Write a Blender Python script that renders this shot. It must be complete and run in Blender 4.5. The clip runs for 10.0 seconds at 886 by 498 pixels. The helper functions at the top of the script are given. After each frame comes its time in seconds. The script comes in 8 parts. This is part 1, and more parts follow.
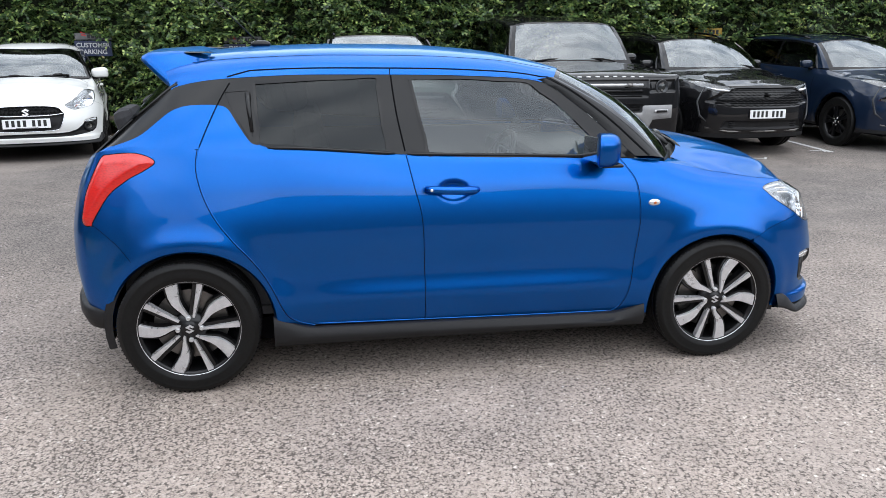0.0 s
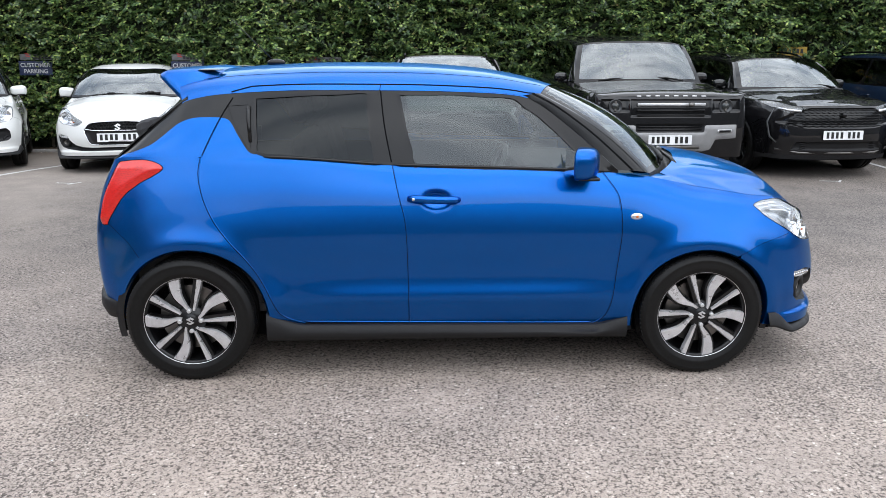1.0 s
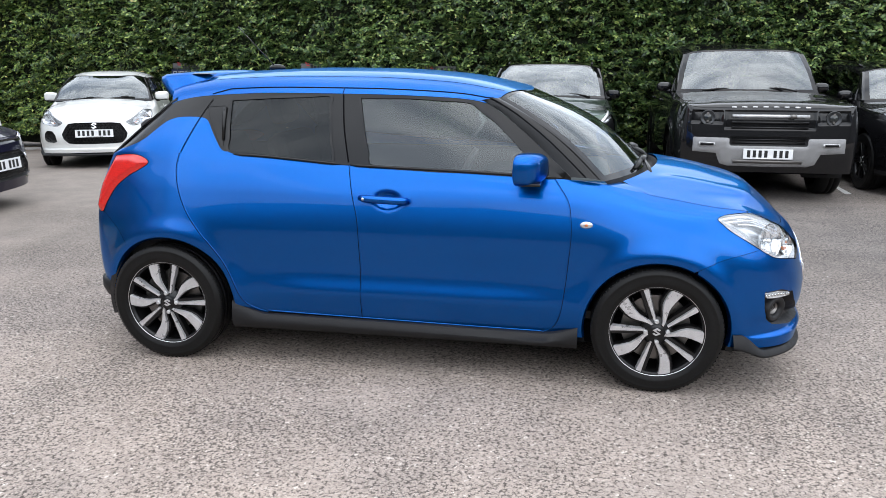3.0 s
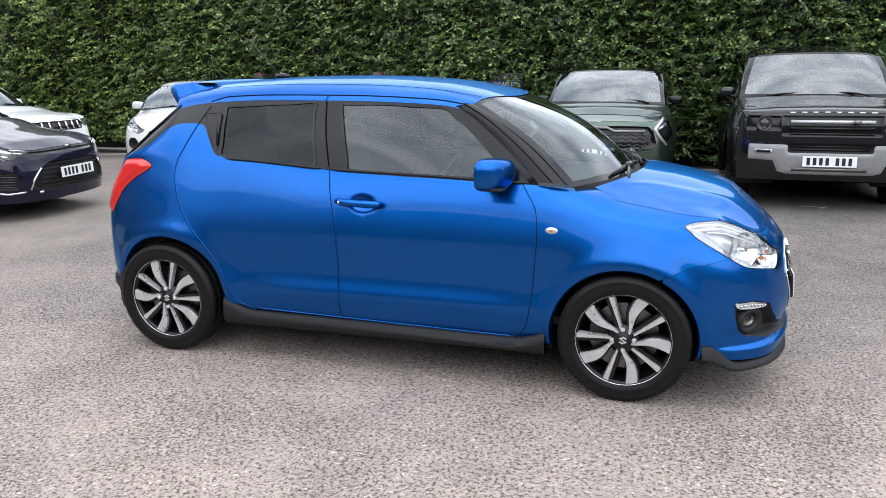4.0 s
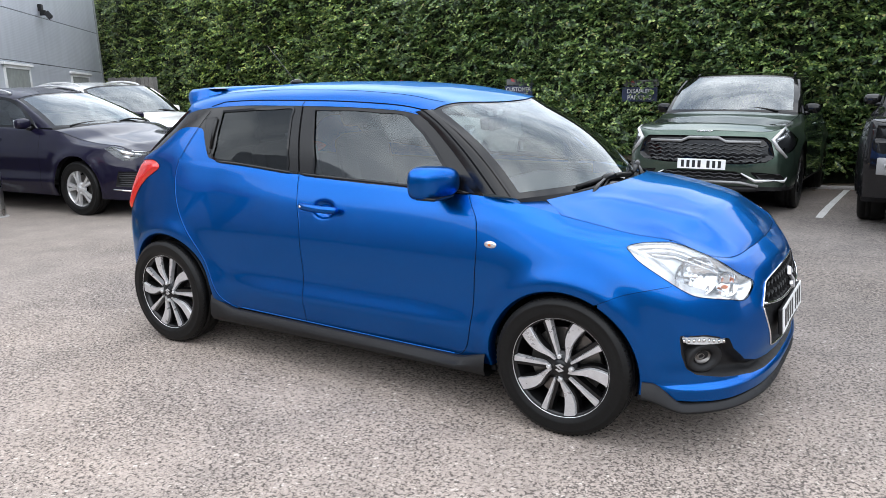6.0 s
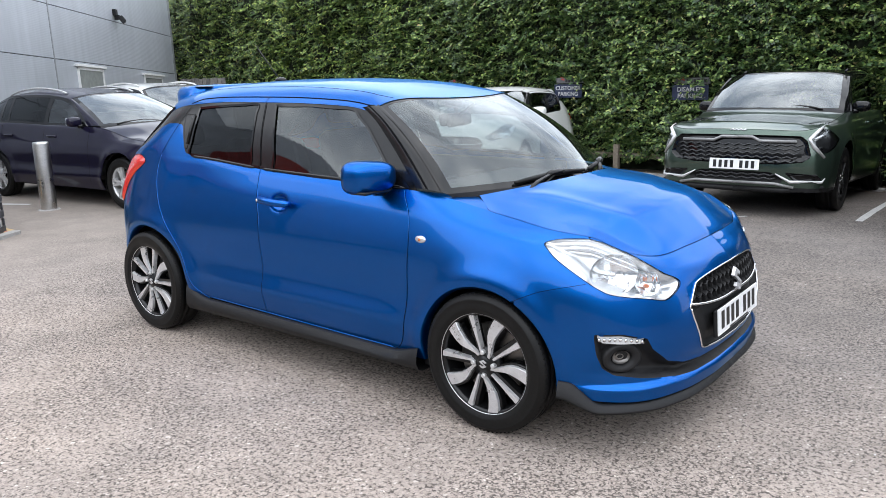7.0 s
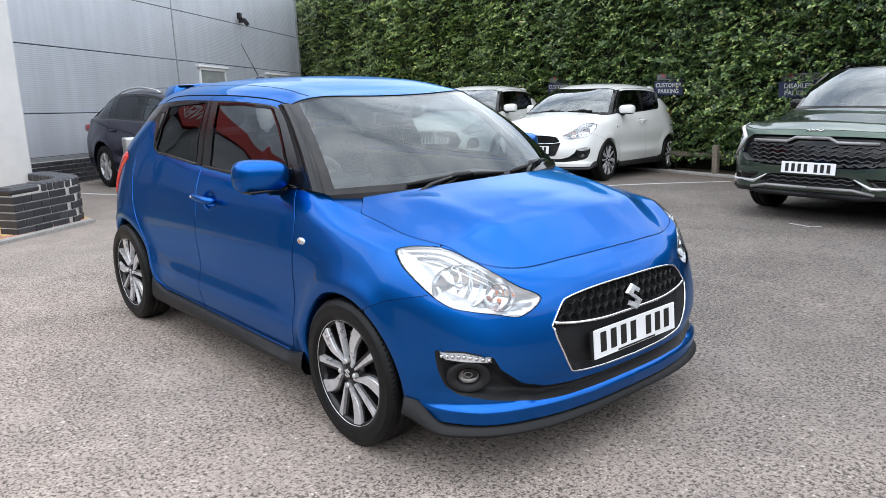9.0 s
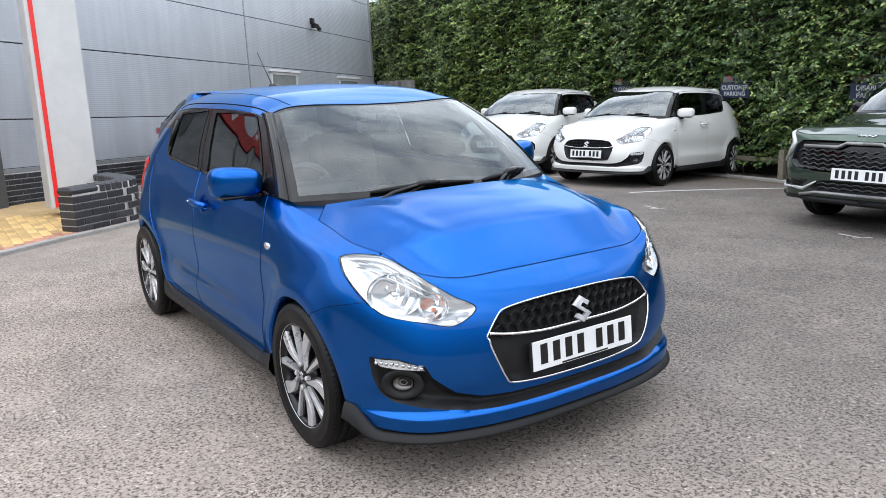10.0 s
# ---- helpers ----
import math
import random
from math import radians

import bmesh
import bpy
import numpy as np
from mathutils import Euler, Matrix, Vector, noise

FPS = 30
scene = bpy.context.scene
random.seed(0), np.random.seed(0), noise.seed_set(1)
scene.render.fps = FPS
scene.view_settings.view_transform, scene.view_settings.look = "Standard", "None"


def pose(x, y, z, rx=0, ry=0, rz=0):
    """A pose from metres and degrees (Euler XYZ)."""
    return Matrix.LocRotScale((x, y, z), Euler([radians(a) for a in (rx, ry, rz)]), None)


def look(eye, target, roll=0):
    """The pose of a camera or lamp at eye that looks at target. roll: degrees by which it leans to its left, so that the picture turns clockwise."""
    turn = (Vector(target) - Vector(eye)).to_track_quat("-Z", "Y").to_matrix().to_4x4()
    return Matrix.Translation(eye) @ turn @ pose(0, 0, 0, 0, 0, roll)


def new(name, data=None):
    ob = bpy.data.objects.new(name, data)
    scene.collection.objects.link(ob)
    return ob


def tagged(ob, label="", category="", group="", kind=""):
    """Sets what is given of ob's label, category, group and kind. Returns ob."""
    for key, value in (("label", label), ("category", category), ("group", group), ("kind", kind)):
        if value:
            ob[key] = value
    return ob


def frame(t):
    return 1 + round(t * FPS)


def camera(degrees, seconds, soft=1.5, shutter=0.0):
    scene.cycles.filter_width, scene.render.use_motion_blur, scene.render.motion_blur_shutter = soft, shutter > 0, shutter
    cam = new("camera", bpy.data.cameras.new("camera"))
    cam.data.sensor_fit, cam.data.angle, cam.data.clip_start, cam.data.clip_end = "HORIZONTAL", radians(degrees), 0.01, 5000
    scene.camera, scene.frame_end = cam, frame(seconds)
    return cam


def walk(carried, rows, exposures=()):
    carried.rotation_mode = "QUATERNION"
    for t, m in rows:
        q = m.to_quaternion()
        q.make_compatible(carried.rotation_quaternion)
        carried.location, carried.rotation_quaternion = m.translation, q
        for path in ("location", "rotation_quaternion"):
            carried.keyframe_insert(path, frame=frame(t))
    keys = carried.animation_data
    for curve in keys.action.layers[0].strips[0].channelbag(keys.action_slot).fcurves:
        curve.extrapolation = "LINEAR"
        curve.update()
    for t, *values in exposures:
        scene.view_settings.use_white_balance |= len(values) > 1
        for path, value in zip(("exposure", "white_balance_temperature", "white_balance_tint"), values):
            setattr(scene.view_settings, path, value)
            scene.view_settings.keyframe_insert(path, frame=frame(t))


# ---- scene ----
cam = camera(60.1, 10.0, soft=0.75)
PATH = [
    (0, (0.536, -4.06, 1.571), (0.872, -2.17, 1.009), 0.4),
    (0.5, (0.799, -4.235, 1.581), (0.994, -2.314, 1.058), 0.2),
    (1, (1.053, -4.297, 1.564), (1.132, -2.366, 1.05), 0.1),
    (1.5, (1.286, -4.272, 1.559), (1.292, -2.338, 1.052), -0.0),
    (2, (1.585, -4.375, 1.547), (1.455, -2.442, 1.052), -0.2),
    (2.2, (1.7, -4.403, 1.548), (1.507, -2.474, 1.056), -0.4),
    (3.3, (2.258, -4.276, 1.535), (1.851, -2.379, 1.05), -0.2),
    (3.5, (2.411, -4.28, 1.538), (1.948, -2.395, 1.058), -0.6),
    (4, (2.682, -4.217, 1.532), (2.087, -2.366, 1.063), -0.7),
    (4.5, (2.867, -4.041, 1.525), (2.163, -2.227, 1.063), -0.8),
    (5, (3.137, -3.952, 1.517), (2.305, -2.19, 1.066), -0.9),
    (5.5, (3.428, -3.854, 1.513), (2.47, -2.154, 1.074), -1.1),
    (6, (3.631, -3.635, 1.498), (2.599, -1.98, 1.056), -1.1),
    (6.2, (3.727, -3.559, 1.497), (2.673, -1.917, 1.058), -1.1),
    (7.3, (4.285, -3.153, 1.457), (3.03, -1.658, 1.019), -1.5),
    (7.5, (4.326, -3.045, 1.462), (3.049, -1.57, 1.024), -1.5),
    (8, (4.495, -2.826, 1.443), (3.168, -1.394, 1.008), -1.6),
    (8.5, (4.762, -2.652, 1.452), (3.352, -1.301, 1.02), -1.8),
    (9, (4.889, -2.408, 1.429), (3.405, -1.139, 0.998), -1.8),
    (9.5, (4.98, -2.18, 1.443), (3.437, -0.981, 1.016), -1.9),
    (10, (5.235, -2.001, 1.445), (3.614, -0.908, 1.025), -2.1),
]
walk(cam, [(t, look(eye, target, roll)) for t, eye, target, roll in PATH], exposures=((0, 0.83), (1.5, 0.85), (4, 0.87), (6.5, 0.95), (8.5, 0.88), (10, 0.80)))

# ---- sky, sun and white balance ----
SUN_UP, SUN_TURN = 58.0, 150.0
world = bpy.data.worlds.new("sky")
scene.world = world
world.use_nodes = True
wn, wl = world.node_tree.nodes, world.node_tree.links
wn.clear()
w_out = wn.new("ShaderNodeOutputWorld")
w_bg = wn.new("ShaderNodeBackground")
w_sky = wn.new("ShaderNodeTexSky")
w_sky.sky_type = "NISHITA"
w_sky.sun_disc = False
w_sky.sun_elevation = radians(SUN_UP)
w_sky.sun_rotation = radians(SUN_TURN)
w_co = wn.new("ShaderNodeTexCoord")
w_map = wn.new("ShaderNodeMapping")
w_map.inputs["Scale"].default_value = (1.0, 1.0, 2.2)
w_noise = wn.new("ShaderNodeTexNoise")
w_noise.inputs["Scale"].default_value = 2.6
w_noise.inputs["Detail"].default_value = 5.0
w_noise.inputs["Roughness"].default_value = 0.55
w_ramp = wn.new("ShaderNodeValToRGB")
w_ramp.color_ramp.elements[0].position = 0.36
w_ramp.color_ramp.elements[0].color = (4.4, 5.0, 6.0, 1)
w_ramp.color_ramp.elements[1].position = 0.66
w_ramp.color_ramp.elements[1].color = (12.4, 12.8, 13.4, 1)
w_mix = wn.new("ShaderNodeMixRGB")
w_mix.inputs["Fac"].default_value = 0.86
w_bg.inputs["Strength"].default_value = 0.15
wl.new(w_co.outputs["Generated"], w_map.inputs["Vector"])
wl.new(w_map.outputs[0], w_noise.inputs["Vector"])
wl.new(w_noise.outputs["Fac"], w_ramp.inputs[0])
wl.new(w_sky.outputs[0], w_mix.inputs[1])
wl.new(w_ramp.outputs[0], w_mix.inputs[2])
# an overcast sky grows brighter towards the zenith
w_sep = wn.new("ShaderNodeSeparateXYZ")
w_rise = wn.new("ShaderNodeMapRange")
w_rise.inputs["To Min"].default_value, w_rise.inputs["To Max"].default_value = 0.92, 1.14
w_mul = wn.new("ShaderNodeMixRGB")
w_mul.blend_type = "MULTIPLY"
w_mul.inputs["Fac"].default_value = 1.0
wl.new(w_co.outputs["Generated"], w_sep.inputs[0])
wl.new(w_sep.outputs["Z"], w_rise.inputs["Value"])
wl.new(w_mix.outputs[0], w_mul.inputs[1])
wl.new(w_rise.outputs[0], w_mul.inputs[2])
wl.new(w_mul.outputs[0], w_bg.inputs["Color"])
wl.new(w_bg.outputs[0], w_out.inputs["Surface"])

sun = new("sun", bpy.data.lights.new("sun", "SUN"))
sun.data.energy, sun.data.angle, sun.data.color = 0.6, radians(100), (1.0, 0.98, 0.95)
sun.matrix_world = pose(0, 0, 20, 90 - SUN_UP, 0, 180 - SUN_TURN)

# ---- materials ----
def mat(name, colour=(0.5, 0.5, 0.5), rough=0.5, metal=0.0, coat=0.0, spec=0.5, alpha=None):
    m = bpy.data.materials.new(name)
    m.use_nodes = True
    b = m.node_tree.nodes["Principled BSDF"]
    b.inputs["Base Color"].default_value = (*colour, 1)
    b.inputs["Roughness"].default_value = rough
    b.inputs["Metallic"].default_value = metal
    b.inputs["Coat Weight"].default_value = coat
    b.inputs["Coat Roughness"].default_value = 0.03
    b.inputs["Specular IOR Level"].default_value = spec
    return m


def node(m, kind, **values):
    n = m.node_tree.nodes.new(kind)
    for key, value in values.items():
        n.inputs[key].default_value = value
    return n


def link(m, a, b):
    m.node_tree.links.new(a, b)


def bsdf(m):
    return m.node_tree.nodes["Principled BSDF"]


def ramp(m, source, *stops):
    r = m.node_tree.nodes.new("ShaderNodeValToRGB")
    e = r.color_ramp.elements
    while len(e) < len(stops):
        e.new(0.5)
    for i, (at, colour) in enumerate(stops):
        e[i].position = at
        e[i].color = (*colour, 1)
    link(m, source, r.inputs[0])
    return r.outputs[0]


def coords(m, scale=(1, 1, 1), space="Object"):
    c = m.node_tree.nodes.new("ShaderNodeTexCoord")
    p = node(m, "ShaderNodeMapping", Scale=scale)
    link(m, c.outputs[space], p.inputs["Vector"])
    return p.outputs[0]


def noise_of(m, vec, scale, detail=4.0, rough=0.55):
    n = node(m, "ShaderNodeTexNoise", Scale=scale, Detail=detail, Roughness=rough)
    link(m, vec, n.inputs["Vector"])
    return n.outputs["Fac"]


def node_colour(m, vec, scale):
    n = node(m, "ShaderNodeTexNoise", Scale=scale, Detail=2.0)
    link(m, vec, n.inputs["Vector"])
    return n.outputs["Color"]


def mixed(m, fac, a, b, mode="MIX"):
    n = m.node_tree.nodes.new("ShaderNodeMixRGB")
    n.blend_type = mode
    for i, v in enumerate((fac, a, b)):
        if isinstance(v, (int, float)):
            n.inputs[i].default_value = v
        elif isinstance(v, tuple):
            n.inputs[i].default_value = (*v, 1)
        else:
            link(m, v, n.inputs[i])
    return n.outputs[0]


def bump(m, height, strength, distance, target=None):
    n = node(m, "ShaderNodeBump", Strength=strength, Distance=distance)
    link(m, height, n.inputs["Height"])
    link(m, n.outputs[0], (target or bsdf(m)).inputs["Normal"])
    return n


def varied(m, c1, c2, scale, strength=0.0, dist=0.001, r1=None, r2=None, space="Object"):
    """A grain of two colours at one scale and a broader stain over it, with a fine relief."""
    v = coords(m, space=space)
    fine, broad = noise_of(m, v, scale, 6), noise_of(m, v, scale / 14, 3)
    col = ramp(m, fine, (0.3, c1), (0.7, c2))
    shade = ramp(m, broad, (0.3, (0.84, 0.84, 0.84)), (0.7, (1.08, 1.08, 1.08)))
    link(m, mixed(m, 1.0, col, shade, "MULTIPLY"), bsdf(m).inputs["Base Color"])
    if r1 is not None:
        rr = ramp(m, broad, (0.3, (r1,) * 3), (0.7, (r2,) * 3))
        link(m, rr, bsdf(m).inputs["Roughness"])
    if strength:
        bump(m, fine, strength, dist)
    return m


def paint(name, deep, flake, coat=1.0, metal=0.55, rough=0.34, spec=0.3):
    """Car paint: fine metallic flakes under a clear coat, faint dust in the roughness."""
    m = mat(name, deep, rough, metal, coat)
    v = coords(m)
    fl = noise_of(m, v, 1600, 1)
    link(m, ramp(m, fl, (0.35, deep), (0.75, flake)), bsdf(m).inputs["Base Color"])
    bsdf(m).inputs["Specular IOR Level"].default_value = spec
    dust = noise_of(m, v, 3.0, 5)
    link(m, ramp(m, dust, (0.3, (0.004,) * 3), (0.75, (0.016,) * 3)), bsdf(m).inputs["Coat Roughness"])
    return m


def glass(name, tint, gloss=1.0, face=0.07, power=4.5):
    """A thin pane: clear with a tint, and glossy by Fresnel."""
    m = bpy.data.materials.new(name)
    m.use_nodes = True
    nt = m.node_tree
    nt.nodes.clear()
    out = nt.nodes.new("ShaderNodeOutputMaterial")
    tr = nt.nodes.new("ShaderNodeBsdfTransparent")
    tr.inputs[0].default_value = (*tint, 1)
    gl = nt.nodes.new("ShaderNodeBsdfGlossy")
    gl.inputs["Roughness"].default_value = 0.0
    gl.inputs["Color"].default_value = (gloss * 0.93, gloss * 0.98, gloss * 1.0, 1)
    lw = nt.nodes.new("ShaderNodeLayerWeight")
    lw.inputs["Blend"].default_value = 0.5
    pw = nt.nodes.new("ShaderNodeMath")
    pw.operation, pw.inputs[1].default_value = "POWER", power
    fr = nt.nodes.new("ShaderNodeMath")
    fr.operation, fr.inputs[1].default_value, fr.inputs[2].default_value = "MULTIPLY_ADD", 1.0 - face, face
    nt.links.new(lw.outputs["Facing"], pw.inputs[0])
    nt.links.new(pw.outputs[0], fr.inputs[0])
    mx = nt.nodes.new("ShaderNodeMixShader")
    nt.links.new(fr.outputs[0], mx.inputs[0])
    nt.links.new(tr.outputs[0], mx.inputs[1])
    nt.links.new(gl.outputs[0], mx.inputs[2])
    nt.links.new(mx.outputs[0], out.inputs[0])
    return m


M = {}
M["blue"] = paint("blue_paint", (0.0001, 0.064, 0.282), (0.0001, 0.131, 0.51), metal=0.96, rough=0.30, coat=0.5)
bsdf(M["blue"]).inputs["Specular Tint"].default_value = (0.30, 0.66, 0.95, 1)
bsdf(M["blue"]).inputs["Coat IOR"].default_value = 1.42
M["white_paint"] = paint("white_paint", (0.64, 0.65, 0.63), (0.72, 0.72, 0.70), metal=0.0, rough=0.4)
M["black_paint"] = paint("black_paint", (0.003, 0.003, 0.0035), (0.006, 0.006, 0.007), metal=0.0, coat=1.0, spec=0.06)
M["navy_paint"] = paint("navy_paint", (0.005, 0.011, 0.026), (0.010, 0.022, 0.050), metal=0.3, coat=0.9, spec=0.04)
M["violet_paint"] = paint("dark_violet_paint", (0.004, 0.0034, 0.012), (0.010, 0.008, 0.028), metal=0.1, coat=0.7, spec=0.04)
M["green_paint"] = paint("grey_green_paint", (0.040, 0.066, 0.050), (0.085, 0.125, 0.097), metal=0.8, rough=0.28)
M["gloss_black"] = mat("gloss_black", (0.004, 0.004, 0.0045), 0.07, spec=0.35)
M["plastic"] = varied(mat("grained_black_plastic", rough=0.5, spec=0.22), (0.009, 0.009, 0.0095), (0.016, 0.016, 0.017), 420, 0.25, 0.0006, 0.42, 0.58)
M["trim_black"] = varied(mat("satin_black_trim", rough=0.25, spec=0.32), (0.005, 0.005, 0.0052), (0.008, 0.008, 0.0083), 200, 0.0, 0, 0.16, 0.26)
M["seam"] = mat("panel_gap", (0.002, 0.002, 0.003), 0.9, spec=0.1)
M["rubber"] = varied(mat("tyre_rubber", rough=0.6, spec=0.24), (0.003, 0.003, 0.003), (0.006, 0.006, 0.0058), 90, 0.2, 0.001, 0.42, 0.6)
M["alloy"] = varied(mat("machined_alloy", rough=0.4, metal=0.6), (0.56, 0.56, 0.57), (0.66, 0.66, 0.67), 300, 0.05, 0.0003, 0.26, 0.36)
M["alloy_dark"] = mat("black_alloy", (0.005, 0.005, 0.0055), 0.3, 0.0, 0.15, spec=0.3)
M["silver"] = varied(mat("silver_alloy", rough=0.36, metal=0.5), (0.52, 0.52, 0.52), (0.64, 0.64, 0.64), 200)
M["chrome"] = mat("chrome", (0.82, 0.83, 0.85), 0.08, 1.0)
M["steel"] = varied(mat("brushed_steel", rough=0.3, metal=1.0), (0.5, 0.5, 0.49), (0.62, 0.61, 0.6), 60, 0.05, 0.0005, 0.22, 0.4)
M["bumper_silver"] = varied(mat("painted_silver", rough=0.45, metal=0.3), (0.23, 0.23, 0.23), (0.28, 0.28, 0.28), 120)
M["disc"] = mat("brake_steel", (0.20, 0.19, 0.18), 0.4, 0.9)
M["glass"] = glass("clear_glass", (0.34, 0.375, 0.37), face=0.070)
M["glass_screen"] = glass("windscreen_glass", (0.60, 0.67, 0.66), face=0.085, power=4.9)
M["glass_parked"] = glass("parked_screen_glass", (0.36, 0.42, 0.41), face=0.15, power=4.2)
M["grille_grey"] = mat("satin_grille_grey", (0.045, 0.047, 0.05), 0.3, 0.2)
M["glass_dark"] = glass("privacy_glass", (0.10, 0.105, 0.11), gloss=0.7, face=0.04)
M["lens"] = glass("lamp_lens", (0.96, 0.97, 0.98), 0.9)
M["lamp_silver"] = mat("lamp_reflector", (0.80, 0.81, 0.82), 0.10, 1.0)
M["lamp_white"] = mat("lamp_white", (0.66, 0.67, 0.68), 0.20, 0.7)
M["lamp_facet"] = mat("fluted_reflector", (0.80, 0.81, 0.82), 0.12, 1.0)
_w = node(M["lamp_facet"], "ShaderNodeTexWave", Scale=9.0, Distortion=0.6)
link(M["lamp_facet"], coords(M["lamp_facet"], (1.0, 1.4, 0.25)), _w.inputs["Vector"])
bump(M["lamp_facet"], _w.outputs["Fac"], 0.4, 0.012)
M["amber"] = mat("amber_bulb", (0.50, 0.13, 0.03), 0.25)
M["red_lens"] = mat("red_lamp_lens", (0.30, 0.007, 0.005), 0.22, 0, 0.5)
_v = node(M["red_lens"], "ShaderNodeTexVoronoi", Scale=70.0)
link(M["red_lens"], coords(M["red_lens"], (1.0, 1.0, 2.2)), _v.inputs["Vector"])
link(M["red_lens"], mixed(M["red_lens"], noise_of(M["red_lens"], coords(M["red_lens"]), 9.0, 2), ramp(M["red_lens"], _v.outputs["Distance"], (0.0, (0.30, 0.004, 0.003)), (0.6, (0.62, 0.011, 0.006))), (0.50, 0.009, 0.005)), bsdf(M["red_lens"]).inputs["Base Color"])
M["red_deep"] = mat("red_lamp_core", (0.30, 0.006, 0.006), 0.2, 0, 1.0)
M["cloth"] = varied(mat("dark_seat_cloth", rough=0.95), (0.026, 0.026, 0.028), (0.038, 0.038, 0.042), 500)
M["cabin"] = varied(mat("cabin_plastic", rough=0.6), (0.024, 0.024, 0.025), (0.031, 0.031, 0.032), 300)
M["grip"] = varied(mat("grey_grained_plastic", rough=0.5), (0.11, 0.11, 0.11), (0.15, 0.15, 0.15), 200)
M["headliner"] = varied(mat("grey_headliner", rough=0.95), (0.082, 0.082, 0.080), (0.092, 0.092, 0.090), 300)
M["plate_white"] = varied(mat("reflective_plate", rough=0.35), (0.76, 0.77, 0.77), (0.78, 0.78, 0.78), 40)
M["plate_bars"] = mat("plate_black", (0.006, 0.006, 0.006), 0.4)
M["white_mark"] = varied(mat("white_lettering", rough=0.5), (0.36, 0.36, 0.36), (0.46, 0.46, 0.46), 60)
M["sign_navy"] = varied(mat("navy_sign", rough=0.4), (0.009, 0.016, 0.045), (0.014, 0.024, 0.065), 20)
M["sign_white"] = varied(mat("white_sign", rough=0.4), (0.09, 0.09, 0.09), (0.14, 0.14, 0.14), 20)
M["sign_red"] = mat("red_sign_mark", (0.5, 0.03, 0.03), 0.4)
M["frame_white"] = varied(mat("white_window_frame", rough=0.4), (0.62, 0.62, 0.61), (0.72, 0.72, 0.71), 30)
M["fascia_red"] = varied(mat("red_fascia_panel", rough=0.35), (0.36, 0.018, 0.014), (0.42, 0.022, 0.018), 6)
M["red_strip"] = mat("red_strip", (0.72, 0.02, 0.015), 0.35)


# ---- mesh helpers ----
def mesh_object(name, verts, faces, material=None, smooth=False, parent=None, label=""):
    me = bpy.data.meshes.new(name)
    me.from_pydata([tuple(v) for v in verts], [], [tuple(q) for q in faces])
    if smooth:
        me.polygons.foreach_set("use_smooth", [True] * len(me.polygons))
    me.update()
    ob = new(name, me)
    if material:
        me.materials.append(material)
    if parent:
        ob.parent = parent
    if label:
        ob["label"] = label
    return ob


def part(name, bm, material, parent, label="", smooth=None):
    me = bpy.data.meshes.new(name)
    if smooth is not None:
        for q in bm.faces:
            q.smooth = smooth
    bm.normal_update()
    bm.to_mesh(me)
    bm.free()
    ob = new(name, me)
    me.materials.append(material)
    if parent:
        ob.parent = parent
    if label:
        ob["label"] = label
    return ob


def box(bm, x0, x1, y0, y1, z0, z1, bevel=0.0, m=None, seg=2):
    out = bmesh.ops.create_cube(bm, size=1.0)
    vs = out["verts"]
    for v in vs:
        v.co = Vector((x0 + (v.co.x + 0.5) * (x1 - x0), y0 + (v.co.y + 0.5) * (y1 - y0), z0 + (v.co.z + 0.5) * (z1 - z0)))
    if bevel:
        es = list({e for v in vs for e in v.link_edges})
        r = bmesh.ops.bevel(bm, geom=es, offset=bevel, segments=seg, affect="EDGES", profile=0.5)
        vs = list({v for q in r["faces"] for v in q.verts} | {v for v in vs if v.is_valid})
    if m is not None:
        bmesh.ops.transform(bm, matrix=m, verts=vs)
    return vs


def box_part(name, dims, material, parent, bevel=0.0, m=None, label="", seg=2):
    bm = bmesh.new()
    box(bm, *dims, bevel=bevel, m=m, seg=seg)
    return part(name, bm, material, parent, label)


def lathe(bm, profile, n=32, axis="z", m=None, close=False):
    """Turns a profile of (radius, height) round an axis."""
    rings = []
    for i in range(n):
        a = 2 * math.pi * i / n
        ring = []
        for r, h in profile:
            c, s = r * math.cos(a), r * math.sin(a)
            p = Vector((c, s, h)) if axis == "z" else Vector((c, h, s))
            ring.append(bm.verts.new(m @ p if m is not None else p))
        rings.append(ring)
    for i in range(n):
        a, b = rings[i], rings[(i + 1) % n]
        for j in range(len(profile) - 1):
            bm.faces.new((a[j], b[j], b[j + 1], a[j + 1]))
    return rings


def tube(bm, pts, r, n=8):
    """A round bar through points."""
    pts = [Vector(p) for p in pts]
    rings = []
    for i, p in enumerate(pts):
        d = (pts[min(i + 1, len(pts) - 1)] - pts[max(i - 1, 0)]).normalized()
        a = d.orthogonal().normalized() if i == 0 else (rings[-1][0].co - pts[i - 1]).normalized()
        a = (a - d * a.dot(d)).normalized()
        b = d.cross(a)
        rr = r[i] if isinstance(r, (list, tuple)) else r
        rings.append([bm.verts.new(p + rr * (math.cos(2 * math.pi * k / n) * a + math.sin(2 * math.pi * k / n) * b)) for k in range(n)])
    for u, w in zip(rings, rings[1:]):
        for k in range(n):
            bm.faces.new((u[k], u[(k + 1) % n], w[(k + 1) % n], w[k]))
    bm.faces.new(rings[0][::-1])
    bm.faces.new(rings[-1])
    return rings


def smooth_step(a, b, x):
    t = np.clip((x - a) / (b - a), 0, 1)
    return t * t * (3 - 2 * t)


